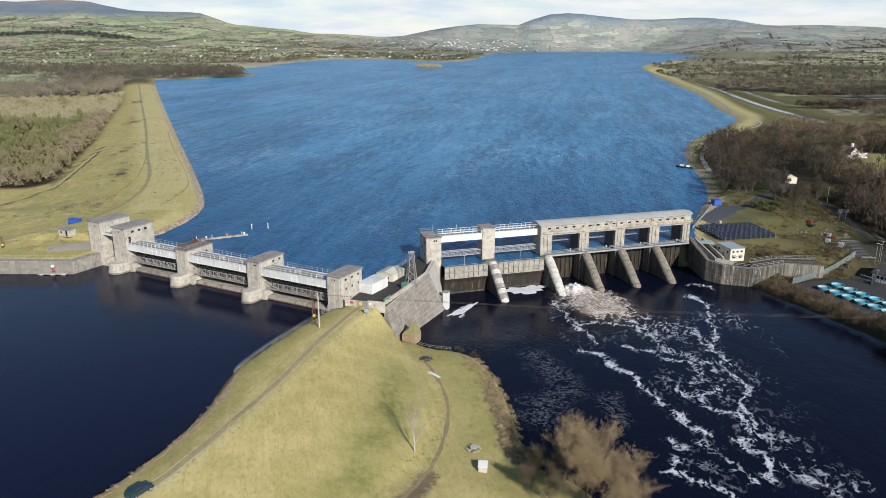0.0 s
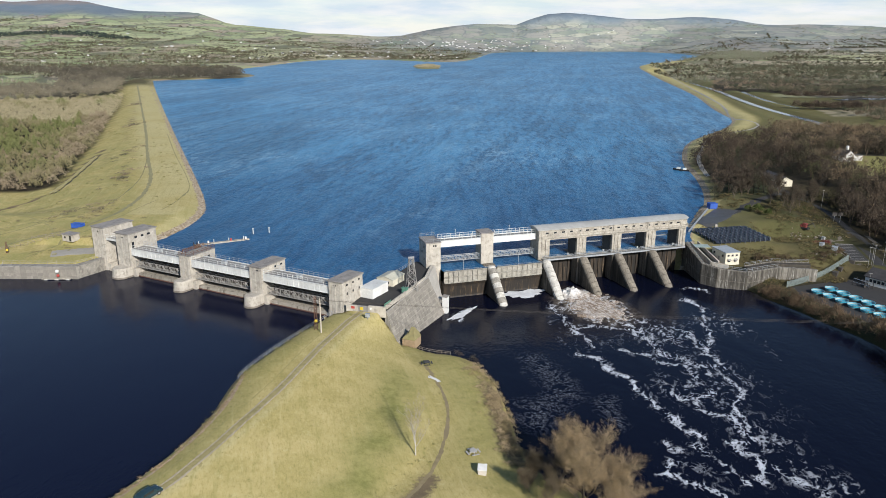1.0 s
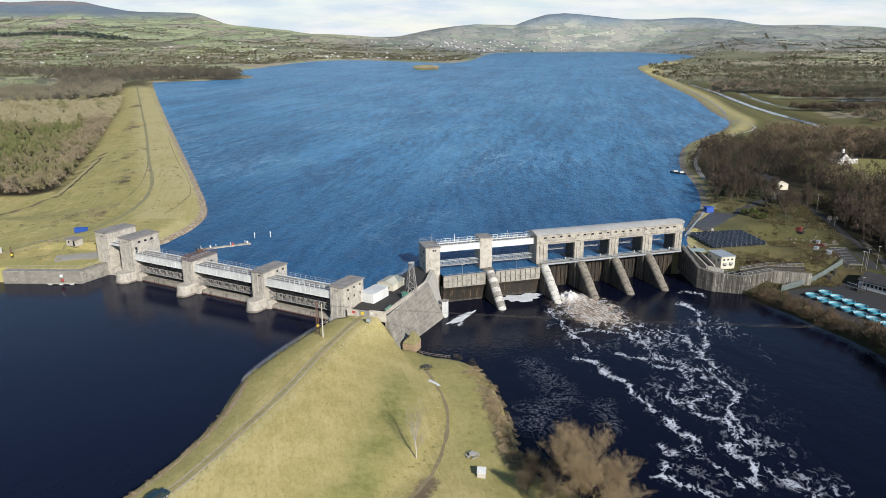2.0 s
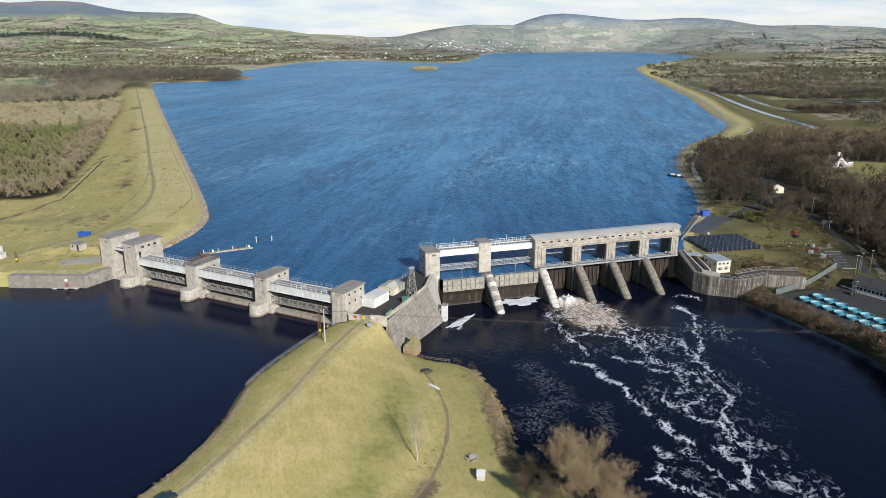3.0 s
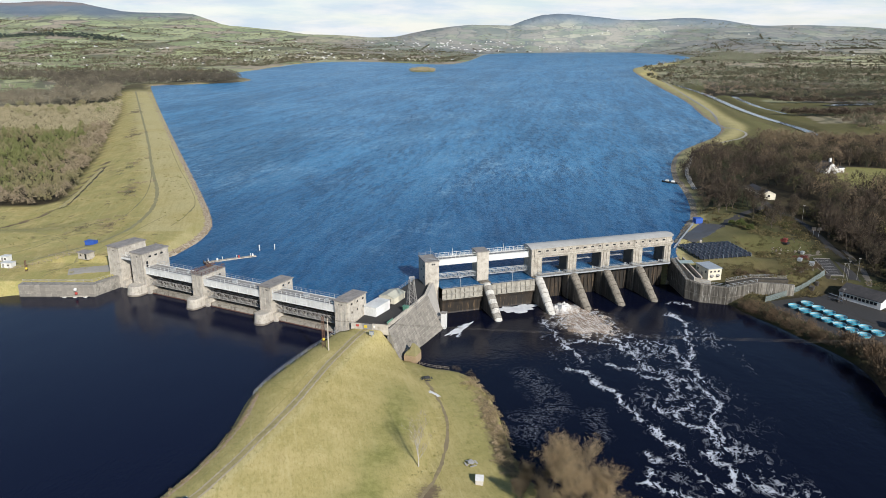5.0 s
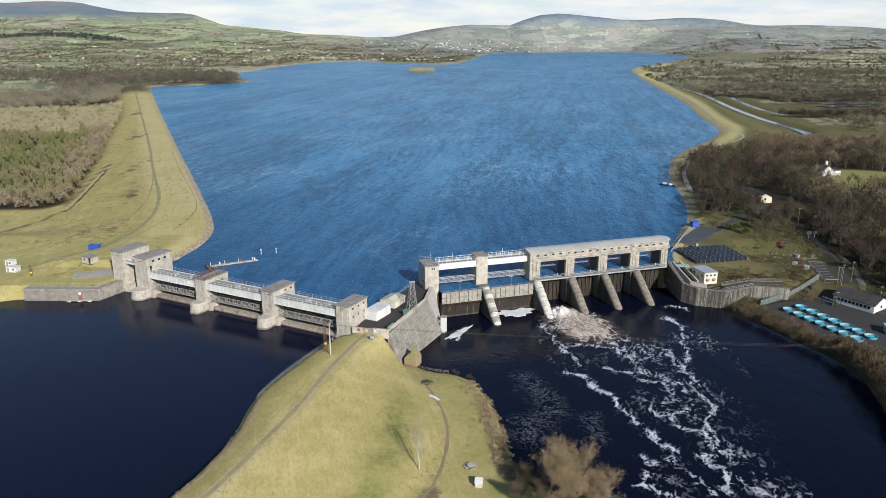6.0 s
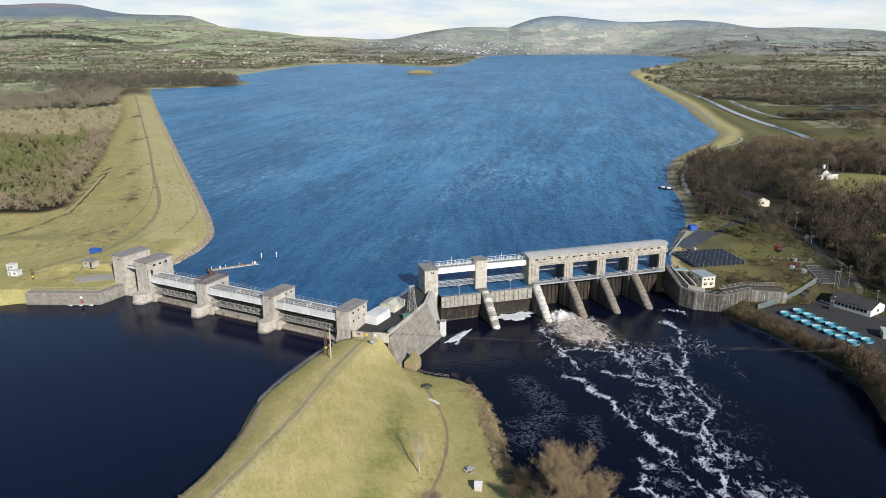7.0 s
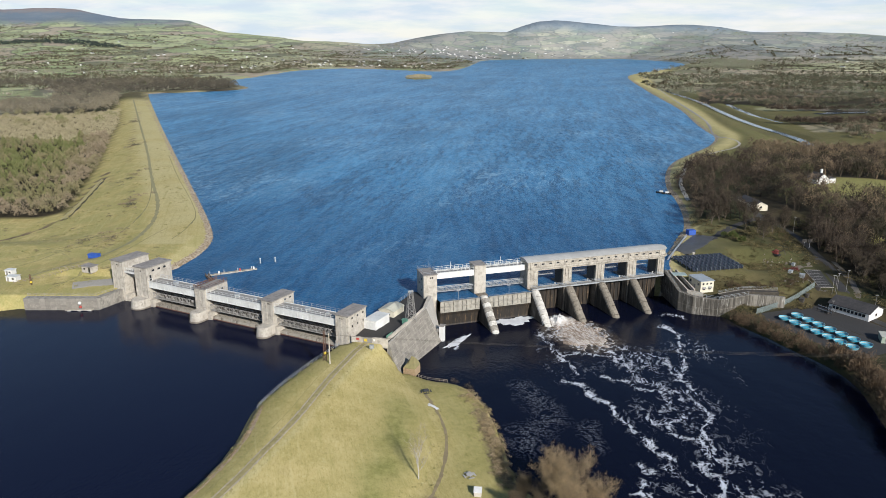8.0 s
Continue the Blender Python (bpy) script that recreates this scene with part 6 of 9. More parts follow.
bmesh.ops.create_uvsphere(bm, u_segments=10, v_segments=6, radius=0.42, matrix=pose(0.1, -0.5, 2.6))
part("beacon", bm, YELLOW, mast, "round yellow beacon")

shed = thing("bin_store", pose(7.7, 130.6, ground_at(7.7, 130.6), 0, 0, -6), "pale timber bin store with a sloping lid on the grass", "bin")
sw = bmesh.new()
swept(sw, [[(x, -0.7, -0.2), (x, 0.7, -0.2), (x, 0.7, 1.5), (x, -0.7, 1.15)] for x in (-0.8, 0.8)])
part("body", sw, surface("pale_boarding", (0.52, 0.48, 0.42), (0.44, 0.4, 0.35), 2.0, 0.5, 0.9, 0.2), shed)
lid = bmesh.new()
swept(lid, [[(x, -0.85, 1.14), (x, 0.82, 1.55), (x, 0.82, 1.65), (x, -0.85, 1.24)] for x in (-0.9, 0.9)])
part("lid", lid, WHITE_WALL, shed, "pale sloping lid")


def picnic_table(x, y, turn, material, label, r=1.0):
    t = thing("picnic_table", pose(x, y, ground_at(x, y), 0, 0, turn), label, "table")
    top = bmesh.new()
    bmesh.ops.create_cone(top, cap_ends=True, segments=8, radius1=r, radius2=r, depth=0.08, matrix=pose(0, 0, 0.75))
    part("tabletop", top, material, t)
    for i in range(4):
        a = i * math.pi / 2
        m = pose(0, 0, 0, 0, 0, math.degrees(a))
        leg = part("leg", bar(bmesh.new(), (0.25, 0, 0.72), (0.8, 0, -0.05), 0.06, 4), material, t)
        leg.matrix_local = m
        seat = part("seat", boxed(r + 0.25, r + 0.6, -0.75, 0.75, 0.42, 0.48, bevel=0.01), material, t)
        seat.matrix_local = m
        sup = part("seat_bearer", boxed(0.2, r + 0.5, -0.05, 0.05, 0.34, 0.42), material, t)
        sup.matrix_local = m


picnic_table(6.2, 137.6, 22, surface("bleached_bench_timber", (0.45, 0.43, 0.4), (0.36, 0.34, 0.31), 3.0, 0.6, 0.9, 0.2), "bleached grey octagonal picnic table on the grass", 0.8)
picnic_table(-4.3, 178.6, 10, surface("black_bench_paint", (0.05, 0.05, 0.05), (0.08, 0.075, 0.07), 3.0, 0.6, 0.8, 0.2), "dark picnic bench beside the path", 0.9)


def car(m, label):
    t = thing("car", m, label, "car")
    prof = [(-2.2, 0.35), (-2.25, 0.75), (-2.05, 0.95), (-1.2, 1.02), (-0.75, 1.5), (0.9, 1.56), (1.75, 1.35), (2.15, 0.95), (2.2, 0.4)]
    bm = bmesh.new()
    rings = []
    for x, q in ((-0.9, 0.94), (-0.75, 1.0), (0.75, 1.0), (0.9, 0.94)):
        rings.append([(x * (0.86 if z > 1.2 else 1.0), y, 0.35 + (z - 0.35) * q) for y, z in prof])
    swept(bm, rings)
    part("body", bm, CAR_PAINT, t)
    glass = bmesh.new()
    swept(glass, [[(x, -1.14, 1.06), (x, -0.8, 1.46), (x, -0.77, 1.49), (x, -1.16, 1.09)] for x in (-0.62, 0.62)])
    part("windscreen", glass, BLACK_GLASS, t)
    for sx in (-0.83, 0.83):
        part("side_window", boxed(sx - 0.03, sx + 0.03, -0.6, 1.4, 1.05, 1.42), BLACK_GLASS, t)
        for y in (-1.4, 1.35):
            w = part("wheel", bar(bmesh.new(), (sx - 0.12, y, 0.33), (sx + 0.12, y, 0.33), 0.33, 14), TYRE, t)
            part("rim", bar(bmesh.new(), (sx * 1.16 - 0.02, y, 0.33), (sx * 1.16 + 0.02, y, 0.33), 0.2, 10), RAIL, w)
        part("headlight", boxed(sx * 0.75 - 0.15, sx * 0.75 + 0.15, -2.27, -2.2, 0.68, 0.82), WHITE_PAINT, t)


car(pose(-48.6, 113.2, ground_at(-48.6, 113.2) + 0.1, 0, 0, 150), "dark teal car parked on the crest track")

# ---------------------------------------------------------------- left bank: lock side

lh = thing("hut", pose(-139.0, 262.2, ground_at(-137, 264), 0, 0, -22), "small flat-roofed concrete hut on the meadow", "hut")
part("wall", boxed(0, 4.8, 0, 3.4, -0.5, 2.0, bevel=0.05), CONCRETE, lh)
part("roof", boxed(-0.3, 5.1, -0.3, 3.7, 2.0, 2.25, bevel=0.04), ROOF_FELT, lh)
# closed slab; the doorway's inner shade is put into its black colour
part("door", boxed(3.5, 4.3, -0.06, 0.02, -0.2, 1.8), BLACK_GLASS, lh, "black slab standing for a dark open doorway")
window(lh, on_face("front", 1.5, -0.02, 1.1), 0.8, 0.7)
container(pose(-147.2, 284.5, ground_at(-145, 286), 0, 0, -12), 4.4, 2.4, 1.8, BLUE_PAINT, BLUE_PAINT, "blue steel container on the meadow")
for x, y, w, lbl in ((-165.0, 256.0, 4.2, "small white flat-roofed shed on the meadow"), (-170.0, 264.0, 3.0, "low white shed on the meadow")):
    t = thing("shed", pose(x, y, ground_at(x, y), 0, 0, -8), lbl, "shed")
    part("wall", boxed(0, w, 0, 2.6, -0.5, 1.9, bevel=0.04), WHITE_WALL, t)
    part("roof", boxed(-0.2, w + 0.2, -0.2, 2.8, 1.9, 2.05, bevel=0.03), WHITE_PAINT, t)
    part("door", boxed(0.5, 1.3, -0.05, 0.02, -0.2, 1.6), GREY_STEEL, t)
    window(t, on_face("front", w * 0.7, -0.02, 1.1), 0.7, 0.6)
bank_fence([(-148, 239.9), (-136, 239.9), (-123.5, 239.9), (-119.5, 246)], "row of pale posts along the canal wall", PALE_CONCRETE, 1.0, 3.0)
bank_fence([(-160, 252), (-152, 258), (-143, 264), (-139, 270), (-150, 262)], "old wooden stock fence on the meadow", TIMBER, 1.2, 2.2)
beac = lattice_tower(pose(-152.5, 250.5, ground_at(-152.5, 250.5)), 0.6, 0.35, 4.2, RUST, "thin rusty mast with a yellow marker on the meadow", "mast", 5, 0.035)
bm = bmesh.new()
bmesh.ops.create_uvsphere(bm, u_segments=10, v_segments=6, radius=0.45, matrix=pose(0.3, -0.4, 1.3))
part("marker", bm, YELLOW, beac, "yellow marker")
dock = thing("landing_stage", pose(-133.0, 235.2, 5.6, 0, 0, 1), "floating landing stage moored at the canal wall", "dock")
part("deck", boxed(0, 9.6, 0, 2.2, 0.25, 0.5, bevel=0.03), PALE_CONCRETE, dock)
for x in (0.6, 4.2, 7.8):
    part("float", boxed(x, x + 1.3, 0.1, 2.1, -0.3, 0.25, bevel=0.05), WHITE_PAINT, dock)
for x in (3.0, 8.2):
    part("ladder_rail", boxed(x - 0.08, x + 0.08, 2.3, 2.5, 0.2, 4.0), WHITE_PAINT, dock)
bm = bmesh.new()
bmesh.ops.create_uvsphere(bm, u_segments=12, v_segments=8, radius=0.62, matrix=pose(5.2, 0.5, 2.9))
part("white_buoy", bm, WHITE_PAINT, dock, "white marker disc")
bm = bmesh.new()
bmesh.ops.create_uvsphere(bm, u_segments=12, v_segments=8, radius=0.5, matrix=pose(5.4, 0.4, 1.5))
part("red_buoy", bm, RED_PAINT, dock, "red marker disc")
part("marker_pole", bar(bmesh.new(), (5.3, 0.5, 0.4), (5.3, 0.5, 3.4), 0.06, 5), RAIL, dock)

# the lake boom by the intake
pont = thing("pontoon", pose(-92.0, 263.6, 9.3, 0, 0, 27), "long grey floating pontoon with mooring posts in the lake", "pontoon")
for i in range(7):
    part("float_section", boxed(i * 2.9, i * 2.9 + 2.8, -0.75, 0.75, -0.2, 0.45, bevel=0.05), PALE_CONCRETE, pont)
for i in range(4):
    part("mooring_post", bar(bmesh.new(), (2.0 + i * 5.4, 0.55, 0.4), (2.0 + i * 5.4, 0.55, 1.5), 0.13, 6), WHITE_PAINT, pont)
for x, col, lab in ((5.0, WHITE_PAINT, "white fender"), (13.2, RED_PAINT, "red lifebuoy box"), (18.6, WHITE_PAINT, "white fender")):
    part("marker_box", boxed(x, x + 0.6, -0.4, 0.2, 0.45, 1.35, bevel=0.06), col, pont, lab)
gw = thing("gangway", pose(0, 0, 0), "rusty lattice gangway from an intake tower to the pontoon", "gangway")
gb = bmesh.new()
for off in (-0.55, 0.55):
    lattice(gb, (-77.0 + off * 0.86, 238.2 + off * 0.5, 10.6), (-91.2 + off * 0.86, 263.2 + off * 0.5, 9.8), 1.0, 0.07, 16)
part("truss", gb, RUST, gw)
part("footplate", swept(bmesh.new(), [[(x - 0.5, y - 0.3, z), (x + 0.5, y + 0.3, z), (x + 0.5, y + 0.3, z + 0.08), (x - 0.5, y - 0.3, z + 0.08)] for x, y, z in ((-77.0, 238.2, 10.55), (-91.2, 263.2, 9.75))]), TIMBER, gw, "weathered timber footplate")
for x, y in ((-74.5, 280.7), (-68.7, 282.4)):
    t = thing("channel_marker", pose(x, y, 7.0), "white channel marker post standing in the lake", "post", "channel markers")
    part("post", bar(bmesh.new(), (0, 0, 0), (0, 0, 4.2), 0.17, 8), WHITE_PAINT, t)
    part("cap", bar(bmesh.new(), (0, 0, 4.2), (0, 0, 4.6), 0.26, 8), WHITE_PAINT, t)

# ---------------------------------------------------------------- right bank

hut = thing("control_hut", pose(98.2, 252.2, 6.5, 0, 0, 14), "cream flat-roofed control hut with shuttered windows above the river wall", "hut")
part("wall", boxed(0, 5.6, 0, 8.2, -0.5, 4.0, bevel=0.05), CREAM, hut)
part("roof", boxed(-0.25, 5.85, -0.25, 8.45, 4.0, 4.2, bevel=0.04), surface("pale_blue_roof", (0.34, 0.38, 0.41), (0.28, 0.31, 0.34), 1.0, 0.3, 0.7, 0.1), hut)
for x in (1.1, 2.7, 4.3):
    window(hut, on_face("front", x, -0.02, 3.0), 0.7, 0.6)
for x in (1.5, 4.0):
    window(hut, on_face("front", x, -0.02, 1.2), 1.0, 1.0)
    part("awning", swept(bmesh.new(), [[(xx, -0.05, 1.9), (xx, -0.75, 1.3), (xx, -0.7, 1.25), (xx, -0.05, 1.8)] for xx in (x - 0.65, x + 0.65)]), GREY_STEEL, hut)
for y in (1.6, 6.6):
    window(hut, on_face("left", y, -0.02, 2.6), 0.9, 0.8)
part("door", boxed(-0.06, 0.0, 3.4, 4.4, -0.3, 1.9), GREY_STEEL, hut)

PANEL = surface("dark_blue_panel", (0.022, 0.026, 0.036), (0.032, 0.037, 0.05), 0.8, 0.3, 0.22, 0.0)


def panel_row(m, n):
    t = thing("panel_rack", m, "rack of dark tilted panels on grey steel legs", "panel rack", "panel racks above the hut")
    for i in range(n):
        p = part("panel", swept(bmesh.new(), [[(x, -0.9, 0.35), (x, 1.0, 1.55), (x, 0.97, 1.63), (x, -0.93, 0.43)] for x in (i * 2.05, i * 2.05 + 1.75)]), PANEL, t)
        part("frame_edge", boxed(i * 2.05 + 1.76, i * 2.05 + 1.83, -1.0, 1.0, -0.3, 1.6), RAIL, p)
    part("rail", boxed(-0.1, n * 2.05, 0.9, 1.0, 1.2, 1.4), RAIL, t)
    for i in range(0, n + 1, 3):
        part("leg", boxed(i * 2.05 - 0.08, i * 2.05 + 0.08, 0.85, 1.0, -0.6, 1.3), RAIL, t)


for k in range(6):
    x, y = 100.6 - k * 0.5, 269.4 + k * 3.1
    panel_row(pose(x, y, 9.0, 0, 0, 12), 11)

blue = container(pose(116.2, 320.0, ground_at(117, 321), 0, 0, 10), 3.4, 3.0, 2.4, BLUE_PAINT, BLUE_PAINT, "blue steel container on the shore by the weir")
jib = thing("gangway", pose(0, 0, 0), "pale grey slanting gangway beside the end of the weir", "gangway")
bm = bmesh.new()
lattice(bm, (95.0, 283.0, 9.9), (114.0, 317.0, 11.2), 0.7, 0.06, 14)
part("truss", bm, RAIL, jib)
part("footplate", swept(bmesh.new(), [[(x - 0.3, y, z), (x + 0.3, y, z), (x + 0.3, y, z + 0.12), (x - 0.3, y, z + 0.12)] for x, y, z in ((95.0, 283.0, 9.85), (114.0, 317.0, 11.15))]), RAIL, jib)
pil = thing("marker_stone", pose(107.5, 288.5, ground_at(107.5, 288.5)), "squat grey concrete marker post by the panels", "post")
part("shaft", boxed(-0.5, 0.5, -0.5, 0.5, -0.3, 2.6, bevel=0.08), CONCRETE, pil)

ramp = thing("fish_pass", pose(0, 0, 0), "concrete fish pass with dark water beside the weir", "fish pass")
for a, b in (((91.2, 268.5), (93.2, 251.5)), ((94.0, 269.0), (96.0, 252.2)), ((93.4, 251.5), (98.0, 248.4))):
    d = Vector((b[0] - a[0], b[1] - a[1], 0)).normalized()
    s = Vector((-d.y, d.x, 0)) * 0.25
    z = (10.2, 7.6) if a[1] > 260 else (7.6, 7.4)
    part("side_wall", swept(bmesh.new(), [[Vector((*p, 4.0)) - s, Vector((*p, 4.0)) + s, Vector((*p, h)) + s, Vector((*p, h)) - s] for p, h in ((a, z[0]), (b, z[1]))]), CONCRETE, ramp)
part("channel", prism(bmesh.new(), [(91.4, 268.6), (93.4, 251.8), (95.8, 252.2), (93.8, 268.8)], 3.0, [8.6, 6.4, 6.4, 8.6]), DARK_CONCRETE, ramp)
part("cover_plate", boxed(91.0, 96.5, 262.5, 266.0, 9.6, 9.8), surface("pale_green_plate", (0.34, 0.42, 0.4), (0.28, 0.35, 0.33), 1.0, 0.4, 0.6, 0.1), ramp, "pale green cover plate")
wr = thing("wall_railing", pose(0, 0, 0), "grey railing along the top of the river wall", "railing")
for a, b in (((89.6, 268.0, 10.0), (90.0, 251.0, 7.4)), ((93.8, 246.8, 6.9), (102.4, 244.0, 6.4)), ((102.8, 244.2, 6.4), (115.6, 249.6, 6.4))):
    railing(wr, a, b, 1.1, 2.2)

# a sunken channel behind the river wall, walled in and railed
ch = thing("drain_channel", pose(0, 0, 0), "low concrete channel with a dark bed behind the river wall", "channel")
part("bed", prism(bmesh.new(), [(104.6, 247.6), (116.0, 252.6), (128.0, 251.6), (128.2, 253.4), (115.6, 254.6), (104.0, 249.6)], 3.0, 6.5), DARK_CONCRETE, ch, "dark channel bed")
for a, b in (((104.0, 249.8), (115.6, 254.9)), ((115.6, 254.9), (128.2, 253.7))):
    d = Vector((b[0] - a[0], b[1] - a[1], 0)).normalized()
    q = Vector((-d.y, d.x, 0)) * 0.2
    part("side_wall", swept(bmesh.new(), [[Vector((*p, 4.0)) - q, Vector((*p, 4.0)) + q, Vector((*p, 6.85)) + q, Vector((*p, 6.85)) - q] for p in (a, b)]), RIVER_WALL, ch)
    railing(ch, (*a, 6.85), (*b, 6.85), 0.9, 2.4, RAIL, 0.035)

# tanks of the hatchery


def tank(x, y):
    t = thing("fish_tank", pose(x, y, 1.7), "round fish tank with a cyan lining and pale rim", "tank", "fish tanks in two rows")
    n = 20
    c = [(math.cos(2 * math.pi * i / n), math.sin(2 * math.pi * i / n)) for i in range(n)]
    bm = bmesh.new()
    rings = [[bm.verts.new((px * r, py * r, z)) for px, py in c] for r, z in ((1.55, -0.3), (2.0, 0.95), (2.08, 1.0), (2.0, 1.0))]
    for a, b in zip(rings, rings[1:]):
        for i in range(n):
            bm.faces.new((a[i], a[(i + 1) % n], b[(i + 1) % n], b[i]))
    part("shell", bm, surface_tank_out, t)
    bm = bmesh.new()
    rings = [[bm.verts.new((px * r, py * r, z)) for px, py in c] for r, z in ((1.99, 0.99), (1.88, 0.45))]
    for i in range(n):
        bm.faces.new((rings[0][i], rings[1][i], rings[1][(i + 1) % n], rings[0][(i + 1) % n]))
    bm.faces.new(rings[1])
    part("lining", bm, CYAN, t, "bright cyan lining")
    part("standpipe", bar(bmesh.new(), (0.1, 0, 0.3), (0.1, 0, 0.85), 0.1, 6), RAIL, t)
    return t


surface_tank_out = surface("pale_blue_tank_shell", (0.30, 0.38, 0.38), (0.22, 0.27, 0.27), 1.0, 0.4, 0.5, 0.1, streak=0.4)
first = tank(123.2, 235.7)
for (ax, ay), (bx, by) in (((123.2, 235.7), (133.4, 210.1)), ((129.0, 238.4), (138.9, 211.9))):
    for i in range(7):
        x, y = ax + (bx - ax) * i / 6, ay + (by - ay) * i / 6
        if (i, ax) != (0, 123.2):
            copy_thing(first, pose(x, y, 1.7, 0, 0, 37 * i))

lb = thing("hatchery_building", pose(143.9, 245.4, 1.7, 0, 0, -56), "long white hatchery building with a dark slate roof", "building")
wall = boxed(0, 14.5, 0, 10.0, -0.5, 2.8, bevel=0.04)
part("wall", wall, WHITE_WALL, lb)
for y0, y1, s in ((-0.4, 5.0, 1), (10.4, 5.0, -1)):
    part("roof", swept(bmesh.new(), [[(x, y0, 2.75), (x, y1, 4.9), (x, y1, 5.1), (x, y0, 2.95)] for x in (-0.4, 14.9)]), SLATE, lb, "dark slate roof slope")
part("gable", prism(bmesh.new(), [(14.4, 0.1), (14.5, 0.1), (14.5, 9.9), (14.4, 9.9)], 2.75, [2.8, 2.8, 2.8, 2.8]), WHITE_WALL, lb)
gb = bmesh.new()
swept(gb, [[(x, 0.05, 2.7), (x, 9.95, 2.7), (x, 5.0, 4.85)] for x in (0.05, 14.45)])
part("gable_wall", gb, WHITE_WALL, lb)
for i in range(9):
    window(lb, on_face("front", 1.9 + i * 1.35, -0.02, 1.75), 0.95, 1.0)
window(lb, on_face("right", 5.0, 14.52, 1.6), 1.0, 0.9)
part("door", boxed(0.3, 1.2, -0.06, 0.0, -0.2, 1.7), GREY_STEEL, lb)

# palisade along the works yard
pal = thing("palisade_fence", pose(0, 0, 0), "grey-green palisade fence round the hatchery yard", "fence")
PALE = surface("grey_green_palisade", (0.21, 0.25, 0.235), (0.16, 0.19, 0.18), 2.0, 0.4, 0.7, 0.1)
picket = bpy.data.meshes.new("picket")
bm = boxed(-0.13, 0.13, -0.03, 0.03, -0.3, 2.2)
bm.to_mesh(picket)
bm.free()
picket.materials.append(PALE)
run = [(115.5, 241.2), (128.8, 249.6), (145.2, 259.0)]
for (ax, ay), (bx, by) in zip(run, run[1:]):
    n = int(math.hypot(bx - ax, by - ay) / 0.42)
    for i in range(n):
        x, y = ax + (bx - ax) * i / n, ay + (by - ay) * i / n
        p = part("picket", picket, None, pal)
        p.matrix_local = pose(x, y, ground_at(x, y), 0, 0, math.degrees(math.atan2(by - ay, bx - ax)))

def parking_place():
    """A dark sloping lot with pale lines, and a kerb along its edge."""
    t = thing("parking_lot", pose(0, 0, 0), "dark tarmac parking lot with worn pale bay lines", "parking lot")
    a, b, c, d = Vector((154.4, 286.1)), Vector((160.8, 285.2)), Vector((155.0, 263.0)), Vector((149.6, 263.1))
    top = max(ground_at(*a.lerp(d, k / 6)) for k in range(7)) + 0.12
    top = max(top, *[ground_at(*b.lerp(c, k / 6)) + 0.12 for k in range(7)])
    part("slab", prism(bmesh.new(), [tuple(p) for p in (d, c, b, a)], top - 3.0, top), ASPHALT, t)
    for i in range(11):
        p, q = a.lerp(d, (i + 0.3) / 11), b.lerp(c, (i + 0.3) / 11)
        p, q = p.lerp(q, 0.06), p.lerp(q, 0.82)
        line = [(p.x, p.y - 0.1), (q.x, q.y - 0.1), (q.x, q.y + 0.1), (p.x, p.y + 0.1)]
        part("bay_line", prism(bmesh.new(), line, top - 0.05, top + 0.01), surface_line, t, "worn pale bay line")
    for p, q in ((a, d), (d, c), (a, b)):
        n = (q - p).normalized().orthogonal() * 0.15
        part("kerb", prism(bmesh.new(), [tuple(p - n), tuple(q - n), tuple(q + n), tuple(p + n)], top - 1.0, top + 0.1), OLD_CONCRETE, t)


surface_line = surface("worn_white_line", (0.42, 0.41, 0.39), (0.25, 0.24, 0.23), 2.0, 0.4, 0.9, 0.1, wear=0.5)
parking_place()

# lamp posts, a sign, a green shed and small stores round the yard
for x, y, h in ((150.4, 255.7, 7.5), (152.2, 256.8, 6.5), (157.1, 238.9, 8.0), (143.0, 241.2, 5.0)):
    p = thing("street_lamp", pose(x, y, ground_at(x, y)), "thin grey lamp post beside the hatchery yard", "lamp", "lamps of the yard")
    part("pole", bar(bmesh.new(), (0, 0, -0.3), (0, 0, h), 0.055, 6), GREY_STEEL, p)
    part("lamp_head", boxed(-0.6, 0.6, -0.16, 0.16, h, h + 0.14, bevel=0.03), GREY_STEEL, p)
sg = thing("road_sign", pose(165.7, 308.0, ground_at(165.7, 308)), "dark weathered sign boards on posts by the road", "sign")
for dx in (-1.2, 1.3):
    part("post", bar(bmesh.new(), (dx, 0, -0.3), (dx, 0, 3.6), 0.08, 6), RAIL, sg)
    part("board", boxed(dx - 1.0, dx + 1.0, -0.1, 0.0, 2.7, 4.2, bevel=0.04), DARK_STEEL, sg, "weathered dark board")
gs = thing("shed", pose(145.4, 214.5, 1.7, 0, 0, -20), "pale green boxed shed beside the tanks", "shed")
part("wall", boxed(0, 4.0, 0, 5.0, -0.3, 2.2, bevel=0.05), surface("pale_green_sheet", (0.36, 0.42, 0.33), (0.28, 0.33, 0.26), 1.0, 0.4, 0.7, 0.1, streak=0.3), gs)
part("roof", boxed(-0.2, 4.2, -0.2, 5.2, 2.2, 2.4, bevel=0.04), surface("pale_sheet_roof", (0.5, 0.5, 0.42), (0.42, 0.42, 0.36), 1.0, 0.4, 0.7, 0.1), gs)
part("door", boxed(1.2, 2.6, -0.06, 0.0, -0.2, 1.8), GREY_STEEL, gs)
gs = thing("shed", pose(143.0, 197.5, 1.7, 0, 0, -28), "low green shed with a pale mossy roof by the tanks", "shed")
